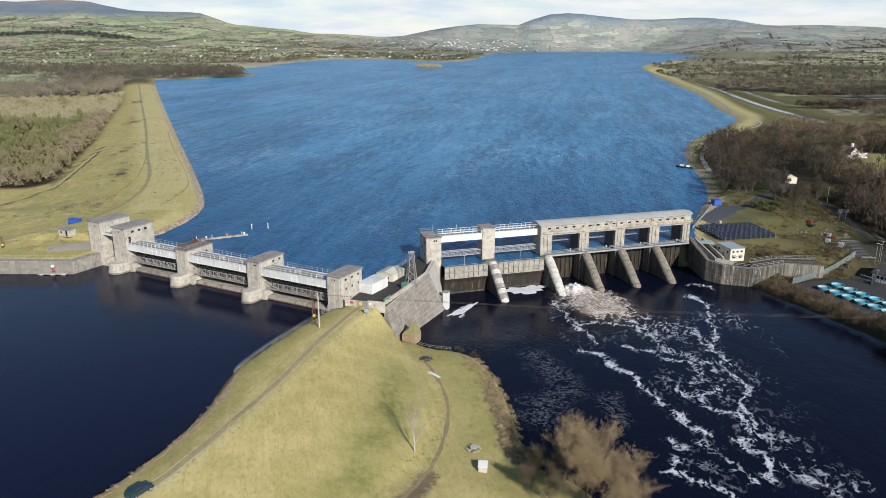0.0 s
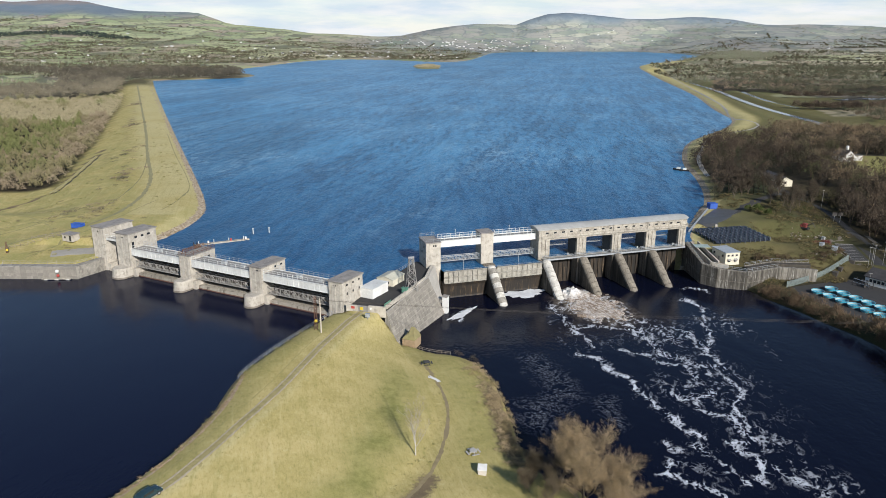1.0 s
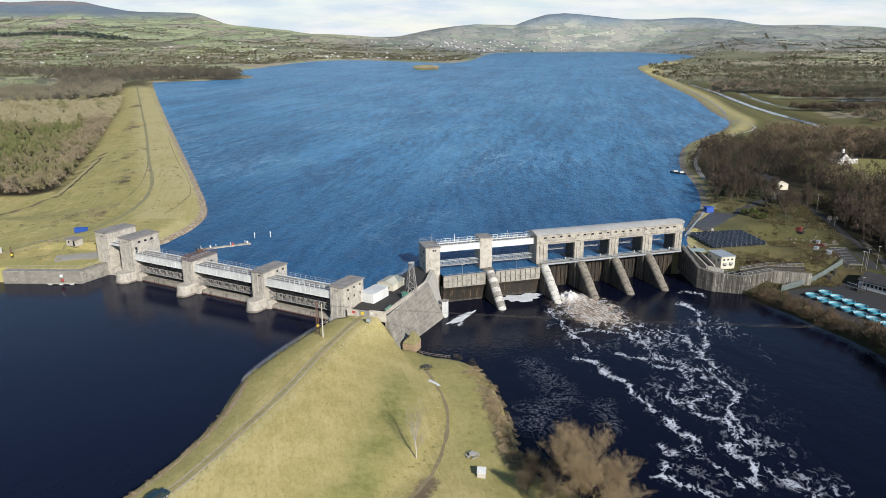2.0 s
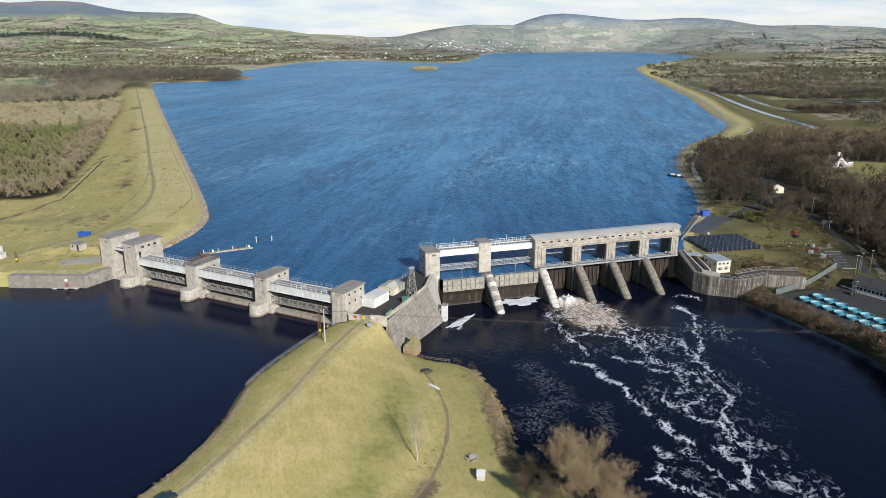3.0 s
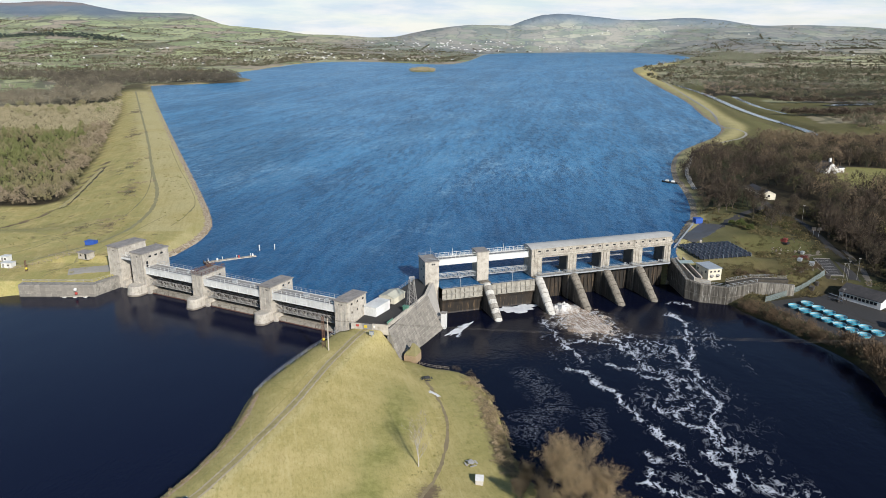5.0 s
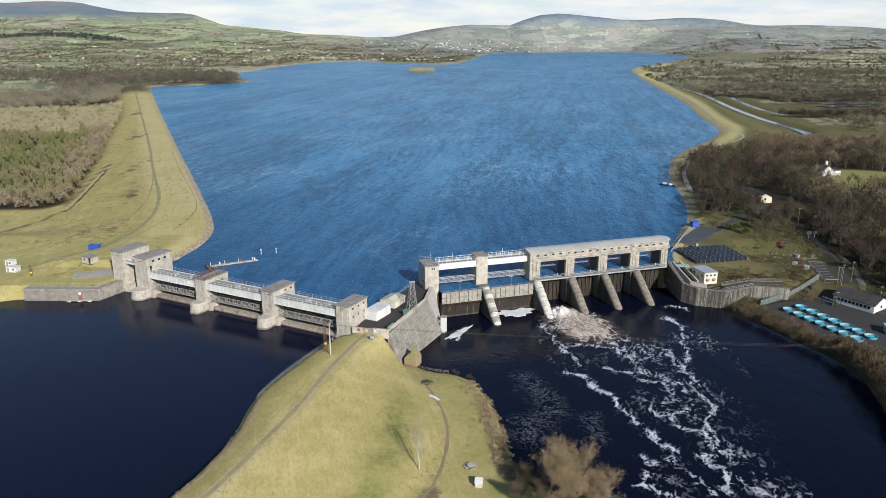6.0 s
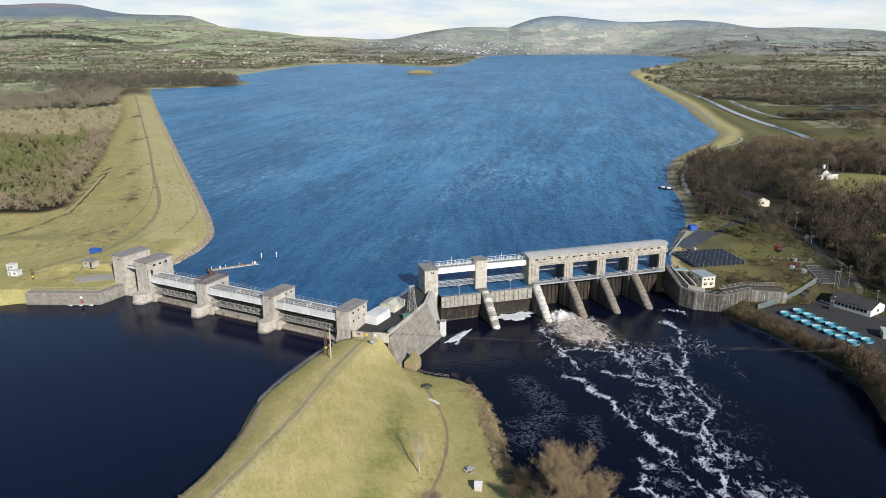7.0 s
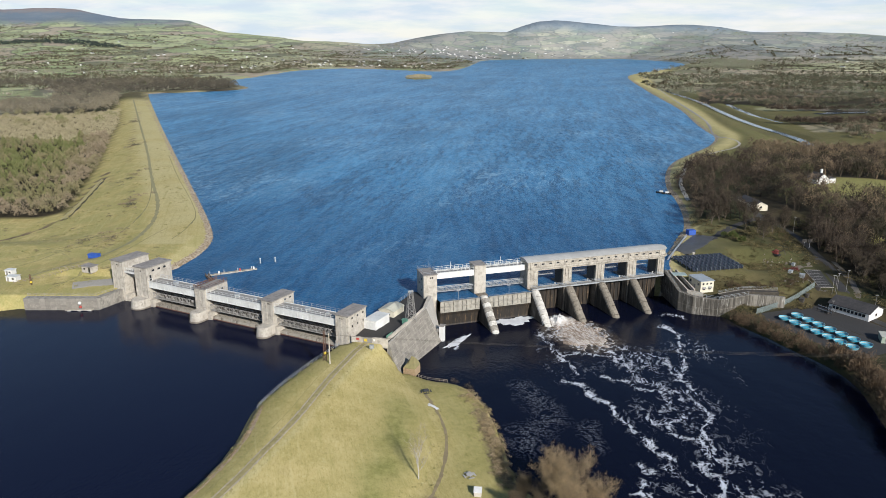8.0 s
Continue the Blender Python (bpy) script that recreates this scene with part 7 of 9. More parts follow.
gabled(gs, 5.0, 7.0, 1.9, 2.7, GREEN_PAINT, surface("mossy_sheet_roof", (0.4, 0.42, 0.32), (0.3, 0.32, 0.22), 1.0, 0.4, 0.8, 0.1), 0.25)
part("door", boxed(1.6, 2.8, -0.06, 0.0, -0.2, 1.8), GREY_STEEL, gs)
tk = thing("pipe_frame", pose(139.5, 244.5, 1.7, 0, 0, -65), "dark steel pipe frame and pump beside the tanks", "frame")
for x in (0, 2.0, 4.0, 6.0):
    part("post", bar(bmesh.new(), (x, 0, -0.3), (x, 0, 2.4), 0.09, 6), DARK_STEEL, tk)
    part("back_post", bar(bmesh.new(), (x, 1.8, -0.3), (x, 1.8, 2.4), 0.09, 6), DARK_STEEL, tk)
for z in (1.2, 2.4):
    part("pipe", bar(bmesh.new(), (0, 0, z), (6, 0, z), 0.12, 6), RAIL, tk)
part("pump", boxed(2.4, 3.8, 0.4, 1.5, -0.2, 1.1, bevel=0.1), DARK_STEEL, tk)
for x, y, w, c in ((139.8, 268.6, 2.0, "pale"), (143.2, 265.8, 2.6, "pale"), (137.5, 252.5, 2.2, "dark"), (140.3, 254.6, 1.6, "dark"), (146.6, 259.2, 2.4, "dark"), (152.6, 292.0, 1.6, "pale")):
    bx = thing("crate", pose(x, y, ground_at(x, y), 0, 0, 20 + 13 * w), "%s storage crate on the yard" % c, "crate", "crates of the yard")
    part("body", boxed(-w / 2, w / 2, -w * 0.35, w * 0.35, -0.3, 1.1, bevel=0.05), RAIL if c == "pale" else DARK_STEEL, bx)
    part("lid", boxed(-w / 2 - 0.08, w / 2 + 0.08, -w * 0.35 - 0.08, w * 0.35 + 0.08, 1.1, 1.22, bevel=0.03), RAIL if c == "pale" else DARK_STEEL, bx)

# wires from the pole on the crest over the river
far_pole = thing("utility_pole", pose(150, 156, ground_at(150, 156)), "wooden utility pole on the river bank", "pole")
part("shaft", bar(bmesh.new(), (0, 0, -0.5), (0, 0, 21.5), 0.16, 8), TIMBER, far_pole)
part("crossarm", boxed(-0.1, 0.1, -1.2, 1.2, 21.0, 21.2), TIMBER, far_pole)
zf = ground_at(150, 156) + 21.1
for k, dy in enumerate((-1.0, 0.0, 1.0)):
    wr2 = thing("power_wire", pose(0, 0, 0), "thin dark power wire slung over the river", "wire", "power wires")
    pts = []
    for i in range(25):
        q = i / 24
        pts.append((-31.7 + 181.7 * q, 183.4 + 0.25 * dy + (156 + dy - 183.4 - 0.25 * dy) * q, 18.2 + (zf - 18.2) * q - 3.2 * 4 * q * (1 - q) * 0.5))
    part("strand", swept(bmesh.new(), [[(px, py + 0.022 * math.cos(a), pz + 0.022 * math.sin(a)) for a in (0, 2.1, 4.2)] for px, py, pz in pts]), DARK_STEEL, wr2)

dg = thing("excavator", pose(147.0, 296.5, ground_at(147, 296.5), 0, 0, 40), "small red excavator parked among rubble", "excavator")
part("track_frame", boxed(-1.2, 1.2, -1.5, 1.5, 0.0, 0.7, bevel=0.15), TYRE, dg)
OLD_RED = surface("faded_red_paint", (0.25, 0.05, 0.04), (0.16, 0.04, 0.035), 1.5, 0.5, 0.7, 0.1, wear=0.5)
part("cab", boxed(-0.9, 0.9, -0.6, 1.0, 0.75, 2.4, bevel=0.12), OLD_RED, dg)
part("engine_cover", boxed(-1.1, 1.1, 1.0, 2.1, 0.75, 1.7, bevel=0.15), OLD_RED, dg)
part("boom", bar(bmesh.new(), (0, -0.6, 1.2), (0.2, -2.6, 3.0), 0.18, 6), DARK_STEEL, dg)
part("dipper", bar(bmesh.new(), (0.2, -2.6, 3.0), (0.3, -3.8, 1.2), 0.14, 6), DARK_STEEL, dg)

def rubble_heap(cx, cy, n, spread_x, spread_y, label):
    rng = random.Random(int(cx * 7 + cy))
    t = thing("rubble_heap", pose(cx, cy, ground_at(cx, cy)), label, "rubble", "rubble heaps")
    for i in range(n):
        x, y = rng.gauss(0, spread_x), rng.gauss(0, spread_y)
        r = rng.uniform(0.2, 0.55)
        bm = bmesh.new()
        bmesh.ops.create_icosphere(bm, subdivisions=1, radius=r, matrix=pose(0, 0, 0, rng.uniform(0, 90), rng.uniform(0, 90), 0))
        for v in bm.verts:
            v.co = v.co * rng.uniform(0.7, 1.2)
        z = max(0.0, 0.7 - 0.35 * math.hypot(x / spread_x, y / spread_y))
        bmesh.ops.translate(bm, verts=bm.verts, vec=(x, y, z + ground_at(cx + x, cy + y) - ground_at(cx, cy)))
        part("stone", bm, (BROWN_CONCRETE, BROWN_CONCRETE, OLD_CONCRETE, BROWN_CONCRETE)[rng.randrange(4)], t)


rubble_heap(143.5, 294.5, 16, 2.6, 1.4, "heap of pale rubble and scrap beside the excavator")
rubble_heap(151.5, 294.0, 14, 2.4, 1.4, "heap of broken stone beside the excavator")
rubble_heap(139.0, 262.0, 10, 2.6, 1.6, "low heap of stones beside the works yard")

h1 = thing("house", pose(168.8, 373.0, ground_at(172, 380), 0, 0, 3), "cream gabled bungalow with a dark roof among trees", "house")
gabled(h1, 7.6, 19.0, 2.5, 4.3, CREAM, SLATE)
window(h1, on_face("front", 3.9, -0.02, 1.4), 1.0, 1.1)
for y in (4, 9, 14):
    window(h1, on_face("left", y, -0.02, 1.3), 1.1, 1.0)
h2 = thing("house", pose(233.0, 433.5, ground_at(238, 438), 0, 0, 12), "white gabled house with a dark roof and chimney", "house")
gabled(h2, 8.5, 9.0, 3.0, 6.4, WHITE_WALL, SLATE)
window(h2, on_face("front", 4.2, -0.02, 1.8), 1.1, 1.2)
part("chimney", boxed(7.2, 8.3, 6.0, 7.2, 2.0, 8.2, bevel=0.05), WHITE_WALL, h2)
part("side_wing", boxed(8.5, 15.5, 2.5, 8.0, -0.5, 2.8, bevel=0.05), WHITE_WALL, h2)
part("wing_roof", boxed(8.3, 15.9, 2.1, 8.4, 2.8, 3.1, bevel=0.05), SLATE, h2)


def boat(m, label):
    t = thing("boat", m, label, "boat", "moored boats")
    rings = []
    for y, w, k in ((-2.6, 0.8, 0.0), (-1.0, 1.05, 0.0), (1.2, 0.95, 0.05), (2.5, 0.35, 0.2), (3.0, 0.05, 0.35)):
        rings.append([(-w, y, 0.75 + k), (-w * 0.7, y, -0.2 + k), (w * 0.7, y, -0.2 + k), (w, y, 0.75 + k)])
    part("hull", swept(bmesh.new(), rings), TYRE, t, "dark hull")
    part("cabin", boxed(-0.7, 0.7, -1.2, 0.9, 0.7, 1.7, bevel=0.12), WHITE_PAINT, t, "white cabin")


boat(pose(134.0, 424.0, 9.3, 0, 0, 60), "small dark motor boat with a white cabin moored at the bank")
boat(pose(136.6, 421.0, 9.3, 0, 0, 75), "small dark motor boat with a white cabin moored at the bank")

# lamp posts of the yard
for x, y in ((157.0, 258.0), (152.0, 255.5), (170.0, 330.0)):
    t = thing("lamp_post", pose(x, y, ground_at(x, y)), "tall thin grey lamp post in the works yard", "lamp", "yard lamps")
    part("pole", bar(bmesh.new(), (0, 0, 0), (0, 0, 8.5), 0.06, 6), GREY_STEEL, t)
    part("lamp_head", boxed(-0.5, 0.5, -0.15, 0.15, 8.45, 8.6), GREY_STEEL, t)

# ---------------------------------------------------------------- white water


def churn():
    """The boil where water leaves the open gate, and the fall that feeds it."""
    s = Nodes("churned_white_water")
    along = s.turned(-26, 1.0, 0.32)
    a, b, c = s.noise(along, 0.42, 6, 0.62, 2.2), s.noise(s.pos, 0.16, 4, 0.55, 0.8), s.noise(along, 1.1, 6, 0.68, 1.2)
    col = s.mix(s.step(c, 0.38, 0.64), (0.16, 0.108, 0.07), (0.36, 0.27, 0.19))
    rid = s.math("SUBTRACT", 1.0, s.math("MULTIPLY", s.math("ABSOLUTE", s.math("SUBTRACT", a, 0.5)), 11.0))
    col = s.mix(s.math("MULTIPLY", s.step(rid, 0.4, 0.95), 0.9), col, (0.7, 0.66, 0.61))
    col = s.mix(s.math("MULTIPLY", s.math("MULTIPLY", s.step(b, 0.5, 0.65), s.step(c, 0.45, 0.6)), 0.7), col, (0.6, 0.55, 0.49))
    near = s.attr("spray").outputs["Fac"]
    col = s.mix(near, col, (0.72, 0.70, 0.66))
    s.bump(c, 0.6, 0.3)
    m = s.done(col, 0.6)
    n = 110
    u, v = np.meshgrid(np.linspace(-1, 1, n), np.linspace(-1, 1, n))
    x, y = (u * 12.5).ravel(), (v * 18).ravel()
    wob = 0.24 * bumps(x, y, 0.4, 1.0) + 0.16 * bumps(x, y, 1.1, 2.0) + 0.1 * bumps(x, y, 2.7, 3.0)
    r = np.hypot((x - 0.12 * y) / (10.5 - 0.12 * y), y / 16.5)
    rough = 0.22 * np.abs(bumps(x, y, 1.1)) + 0.16 * np.abs(bumps(x, y, 2.6, 4.0)) + 0.12 * np.abs(bumps(x, y, 5.1, 3.0))
    z = (1 - smooth(r + wob, 0.35, 0.95)) * (0.28 + 1.0 * rough) - 0.11
    plume = np.exp(-(((x + 0.6) / 3.4) ** 2 + ((y - 12.0) / 3.2) ** 2))
    z += plume * (1.15 + 4.0 * rough)
    me = from_arrays("white_water", np.stack([x, y, z], 1), grid_faces(n, n), m, True)
    me.attributes.new("spray", "FLOAT", "POINT").data.foreach_set("value", np.clip(1.6 * plume, 0, 0.9).astype(np.float32))
    ob = new("white_water", me)
    ob.matrix_world = pose(47.5, 228.0, 0.0, 0, 0, 22)
    tagged(ob, "brown and white boiling water below the open weir gate", "water", kind="stuff")
    # thin foam sheets that lie below the wide bays
    foam = surface("settled_foam", (0.72, 0.73, 0.74), (0.58, 0.59, 0.6), 0.8, 0.3, 0.8, 0.4)
    for k, (cx, cy, rx, ry, turn) in enumerate(((26.6, 239.3, 7.4, 3.3, 20), (5.6, 220.4, 6.4, 1.3, 54))):
        ring = []
        for i in range(40):
            a = 2 * math.pi * i / 40
            w = 1 + 0.22 * math.sin(3 * a + k) + 0.16 * math.sin(7 * a + 2 * k) + 0.1 * math.sin(13 * a)
            ring.append((math.cos(a) * rx * w, math.sin(a) * ry * w))
        bm = prism(bmesh.new(), ring, -0.05, 0.07)
        me = bpy.data.meshes.new("foam_sheet")
        bm.to_mesh(me)
        bm.free()
        me.materials.append(foam)
        ob = new("foam_sheet", me)
        ob.matrix_world = pose(cx, cy, 0.01 * k, 0, 0, turn)
        tagged(ob, "thin raft of white foam floating below the weir", "foam", "foam rafts", "stuff")


churn()

# ---------------------------------------------------------------- trees and scrub


def foliage(name, c1, c2, c3):
    """Bark or leaf colour between three tones: by tree, and by twig."""
    s = Nodes(name)
    t = s.attr("tone").outputs["Fac"]
    col = s.mix(s.step(t, 0.0, 0.5), c1, c2)
    col = s.mix(s.step(t, 0.5, 1.0), col, c3)
    col = s.mix(s.math("MULTIPLY", s.island(), 0.55), col, tuple(v * 0.45 for v in c1))
    return s.done(col, 0.9, Specular_IOR_Level=0.1)


SCRUB = foliage("mixed_winter_scrub", (0.31, 0.25, 0.17), (0.25, 0.225, 0.115), (0.175, 0.2, 0.07))
BARE = foliage("bare_winter_twigs", (0.06, 0.047, 0.036), (0.125, 0.094, 0.068), (0.048, 0.05, 0.028))
WILLOW = foliage("pale_willow_twigs", (0.43, 0.37, 0.235), (0.38, 0.33, 0.205), (0.33, 0.29, 0.175))
LAKE_WOOD = foliage("grey_brown_wood_twigs", (0.27, 0.235, 0.165), (0.16, 0.14, 0.105), (0.068, 0.062, 0.052))
HEDGE = foliage("distant_hedge_trees", (0.25, 0.235, 0.175), (0.22, 0.235, 0.155), (0.31, 0.275, 0.21))
PLAIN = foliage("plain_thickets", (0.27, 0.205, 0.145), (0.075, 0.09, 0.055), (0.19, 0.15, 0.105))
BARK = surface("grey_brown_bark", (0.15, 0.12, 0.09), (0.1, 0.08, 0.06), 4.0, 0.6, 0.95, 0.3)
BIRCH = surface("pale_birch_bark", (0.50, 0.46, 0.40), (0.36, 0.32, 0.27), 3.0, 0.6, 0.9, 0.2)


def in_area(area, gap, rng, holes=(), jitter=0.45):
    xs, ys = zip(*area)
    gx, gy = np.meshgrid(np.arange(min(xs), max(xs), gap), np.arange(min(ys), max(ys), gap))
    x, y = gx.ravel() + rng.normal(0, jitter * gap, gx.size), gy.ravel() + rng.normal(0, jitter * gap, gx.size)
    ok = inside(x, y, area)
    for h in holes:
        ok &= ~inside(x, y, h)
    return x[ok], y[ok]


def crowns(name, x, y, h, r, n, rng, material, label, tone, blade=(0.16, 0.022), up=0.7, low=0.12, trunks=False, z0=None, hollow=0.25, cone=0.0):
    """Many crowns of short blades as one mesh: x, y, height and radius of each, n blades a crown."""
    N = len(x)
    z = land(x, y) if z0 is None else z0
    d = rng.normal(size=(N, n, 3))
    d /= np.linalg.norm(d, axis=2)[:, :, None]
    d[:, :, 2] = np.abs(d[:, :, 2]) * 1.15 - 0.25
    rho = rng.uniform(hollow, 1.0, (N, n, 1)) ** 0.6
    rho *= 1 + 0.25 * np.sin(d[:, :, :1] * 5 + rng.uniform(0, 6, (N, 1, 1))) * np.cos(d[:, :, 1:2] * 4 + rng.uniform(0, 6, (N, 1, 1)))
    H, R = h[:, None], r[:, None]
    base = np.stack([x, y, z + h * (low + 0.36)], 1)[:, None, :]
    p = base + d * rho * np.stack([R, R, H * (0.62 - low / 2)], 2)
    if np.any(cone):                            # drawn in towards the top, as young conifers are
        f = np.clip((p[:, :, 2] - z[:, None]) / H, 0, 1)
        k = 1 - np.reshape(np.broadcast_to(cone, (N,)), (N, 1)) * f
        p[:, :, 0] = x[:, None] + (p[:, :, 0] - x[:, None]) * k
        p[:, :, 1] = y[:, None] + (p[:, :, 1] - y[:, None]) * k
    g = d + rng.normal(0, 0.45, d.shape) + np.array([0, 0, up])
    g /= np.linalg.norm(g, axis=2)[:, :, None]
    s = np.cross(g, rng.normal(size=g.shape))
    s /= np.linalg.norm(s, axis=2)[:, :, None] + 1e-9
    ln = (H * blade[0] * rng.uniform(0.6, 1.3, (N, n)))[:, :, None]
    wd = (H * blade[1] * rng.uniform(0.7, 1.3, (N, n)))[:, :, None]
    tri = np.stack([p - s * wd - g * ln * 0.4, p + s * wd - g * ln * 0.4, p + g * ln * 0.6], 2).reshape(-1, 3)
    tn = np.repeat(tone, n * 3)
    if trunks:
        k = 3
        w = (h * 0.014)[:, None]
        ang = rng.uniform(0, 6.28, (N, k))
        foot = np.stack([x, y, z - 0.3], 1)[:, None, :]
        tip = np.stack([x[:, None] + np.cos(ang) * R * 0.35, y[:, None] + np.sin(ang) * R * 0.35, (z + h * 0.75)[:, None] + 0 * ang], 2)
        a = foot + np.stack([w + 0 * ang, 0 * ang, 0 * ang], 2)
        b = foot - np.stack([w + 0 * ang, 0 * ang, 0 * ang], 2)
        tri = np.concatenate([tri, np.stack([a, b, tip], 2).reshape(-1, 3)])
        tn = np.concatenate([tn, np.repeat(tone, k * 3)])
    me = from_arrays(name, tri, np.arange(len(tri)).reshape(-1, 3), material)
    me.attributes.new("tone", "FLOAT", "POINT").data.foreach_set("value", tn.astype(np.float32))
    return tagged(new(name, me), label, "trees", kind="stuff")


def make_woods():
    rng = np.random.default_rng(5)
    # scrub wood behind the left embankment: green near, brown at the rim, pale willow beyond
    x, y = in_area(WOOD_LEFT, 6.6, rng, jitter=0.3)
    ok = (x > -0.62 * y - 40)
    x, y = x[ok], y[ok]
    depth = -signed(x, y, WOOD_LEFT)
    pale = smooth(y, 640, 740) + 0.2 * bumps(x, y, 0.03)
    near = pale < 0.5
    tone = np.clip(0.1 + 0.68 * smooth(depth, 8, 26) + 0.35 * bumps(x, y, 0.05), 0, 1)
    h = rng.uniform(4.0, 9.5, len(x)) * (1 + 0.25 * bumps(x, y, 0.04, 2.0))
    green = np.where(tone + rng.normal(0, 0.2, len(x)) > 0.62, 0.72, 0.0)
    crowns("scrub_wood", x[near], y[near], h[near] * np.where(green[near] > 0, 1.15, 1.0), np.minimum(h[near] * rng.uniform(0.4, 0.6, near.sum()), 4.4), 230, rng, SCRUB, "dense green and brown winter scrub", np.clip(tone[near] + rng.normal(0, 0.22, near.sum()), 0, 1), (0.13, 0.028), up=0.35, hollow=0.6, cone=green[near])
    f = ~near
    crowns("willow_scrub", x[f], y[f], 4.4 + 0.3 * h[f], rng.uniform(3.0, 4.4, f.sum()), 130, rng, WILLOW, "pale leafless willow scrub", rng.uniform(0, 1, f.sum()), (0.16, 0.026))
    meadow_left = [(-900, 1500), (-770, 1470), (-610, 1160), (-800, 1150)]
    x, y = in_area(WOOD_LEFT_FAR, 11.0, rng, [meadow_left])
    ok = bumps(x, y, 0.03, 3.0) > -0.75
    x, y = x[ok], y[ok]
    h = rng.uniform(7, 16, len(x))
    dark = np.clip(0.15 + 0.25 * bumps(x, y, 0.012, 1.0) + rng.normal(0, 0.18, len(x)) + 0.75 * smooth(y, 1170, 1300), 0, 1)
    crowns("far_wood", x, y, h, h * rng.uniform(0.42, 0.65, len(x)), 110, rng, LAKE_WOOD, "bare grey-brown wood by the lake", dark, (0.12, 0.032), up=0.25, hollow=0.5)
    k = 60
    x, y = rng.uniform(-620, -360, k), rng.uniform(800, 1010, k)
    ok = inside(x, y, [(-345, 790), (-440, 990), (-640, 960), (-600, 860)])
    x, y = x[ok], y[ok]
    h = rng.uniform(7, 12, len(x))
    crowns("round_trees", x, y, h, h * 0.6, 150, rng, SCRUB, "rounded green and brown trees at the wood's edge", rng.uniform(0.2, 1, len(x)), (0.16, 0.025))
    # woods on the right bank
    x, y = in_area(WOOD_RIGHT, 6.3, rng, [WOOD_CLEARING, [(158, 350), (188, 355), (188, 404), (160, 404)], [(226, 425), (256, 425), (256, 455), (226, 455)]])
    road = to_line(x, y, [(164, 313), (172, 335), (164, 352), (150, 340), (122, 312)]) > 6
    x, y = x[road], y[road]
    h = rng.uniform(4.0, 13.5, len(x)) * (0.75 + 0.25 * smooth(np.hypot(x - 150, y - 400), 10, 60))
    crowns("bank_wood", x, y, h, h * rng.uniform(0.34, 0.52, len(x)), 300, rng, BARE, "bare dark winter wood on the river bank", np.clip(0.45 + 0.4 * bumps(x, y, 0.03) + rng.normal(0, 0.4, len(x)), 0, 1), (0.10, 0.012), up=0.3, trunks=True, hollow=0.5)
    x, y = in_area(WOOD_SLOPE, 6.2, rng, [GREEN_PATCH], 0.4)
    ok = to_line(x, y, [(158, 262), (164.5, 287), (167.5, 306), (172, 335)]) > 5
    x, y = x[ok], y[ok]
    h = rng.uniform(6, 12.5, len(x))
    crowns("slope_wood", x, y, h, h * rng.uniform(0.32, 0.48, len(x)), 260, rng, BARE, "dark leafless wood above the service road", np.clip(rng.normal(0.35, 0.3, len(x)), 0, 1), (0.10, 0.013), up=0.3, trunks=True, hollow=0.5)
    big = [(175, 300), (200, 345), (190, 380), (215, 480), (300, 520), (420, 560), (420, 350), (300, 290), (230, 260)]
    x, y = in_area(big, 15, rng, [WOOD_CLEARING, GREEN_PATCH, [(226, 425), (256, 425), (256, 455), (226, 455)]])
    h = rng.uniform(9, 14.5, len(x))
    tone = rng.uniform(0, 1, len(x))
    crowns("tall_bare_trees", x, y, h, h * 0.5, 420, rng, foliage("tall_brown_crowns", (0.27, 0.2, 0.13), (0.16, 0.122, 0.082), (0.06, 0.075, 0.03)), "tall bare and ivied trees standing over the wood", tone, (0.10, 0.010), up=0.25, trunks=True, hollow=0.5)
    x, y = in_area([(250, 560), (330, 545), (430, 580), (430, 640), (330, 625), (255, 590)], 7, rng)
    h = rng.uniform(9, 14, len(x))
    crowns("willow_wood", x, y, h, h * 0.55, 200, rng, foliage("brown_willow_twigs", (0.25, 0.185, 0.115), (0.19, 0.145, 0.092), (0.13, 0.105, 0.07)), "brown leafless willows by the canal", rng.uniform(0, 1, len(x)), (0.11, 0.018), up=0.25, trunks=True, hollow=0.55)
    # plantations and scrub on the plain beyond the canal
    x, y = in_area(WOOD_PLAIN, 13, rng)
    ok = signed(x, y, LAKE_AREA) > 70
    x, y = x[ok], y[ok]
    band = bumps(x * 0.3, y, 0.03, 2.0) > 0.1
    ok = (bumps(x * 0.4, y, 0.022, 1.0) > 0.12) | band
    x, y, band = x[ok], y[ok], band[ok]
    h = rng.uniform(3, 7, len(x)) * np.where(band, 1.8, 1.0)
    crowns("plain_wood", x, y, h, h * 0.8, 46, rng, PLAIN, "dark plantation and brown scrub on the plain", np.clip(np.where(band, 0.5, 0.05) + rng.normal(0, 0.12, len(x)), 0, 1), (0.2, 0.06), up=0.3)
    x, y = in_area(WOOD_SHORE, 16, rng)
    h = rng.uniform(10, 16, len(x))
    crowns("shore_wood", x, y, h, h * 0.7, 30, rng, HEDGE, "dark wood along the far shore", rng.uniform(0, 0.6, len(x)), (0.3, 0.08))
    # scrub along the right river bank
    line = [(104, 240), (107, 232), (112, 223), (115.5, 213), (121, 202), (124, 190), (122, 176), (116, 160), (114, 140)]
    bx, by = [], []
    for (ax, ay), (cx, cy) in zip(line, line[1:]):
        k = int(math.hypot(cx - ax, cy - ay) * 2.4)
        t = rng.uniform(0, 1, k)
        bx.append(ax + (cx - ax) * t + rng.normal(1.2, 1.5, k))
        by.append(ay + (cy - ay) * t + rng.normal(-0.4, 1.5, k))
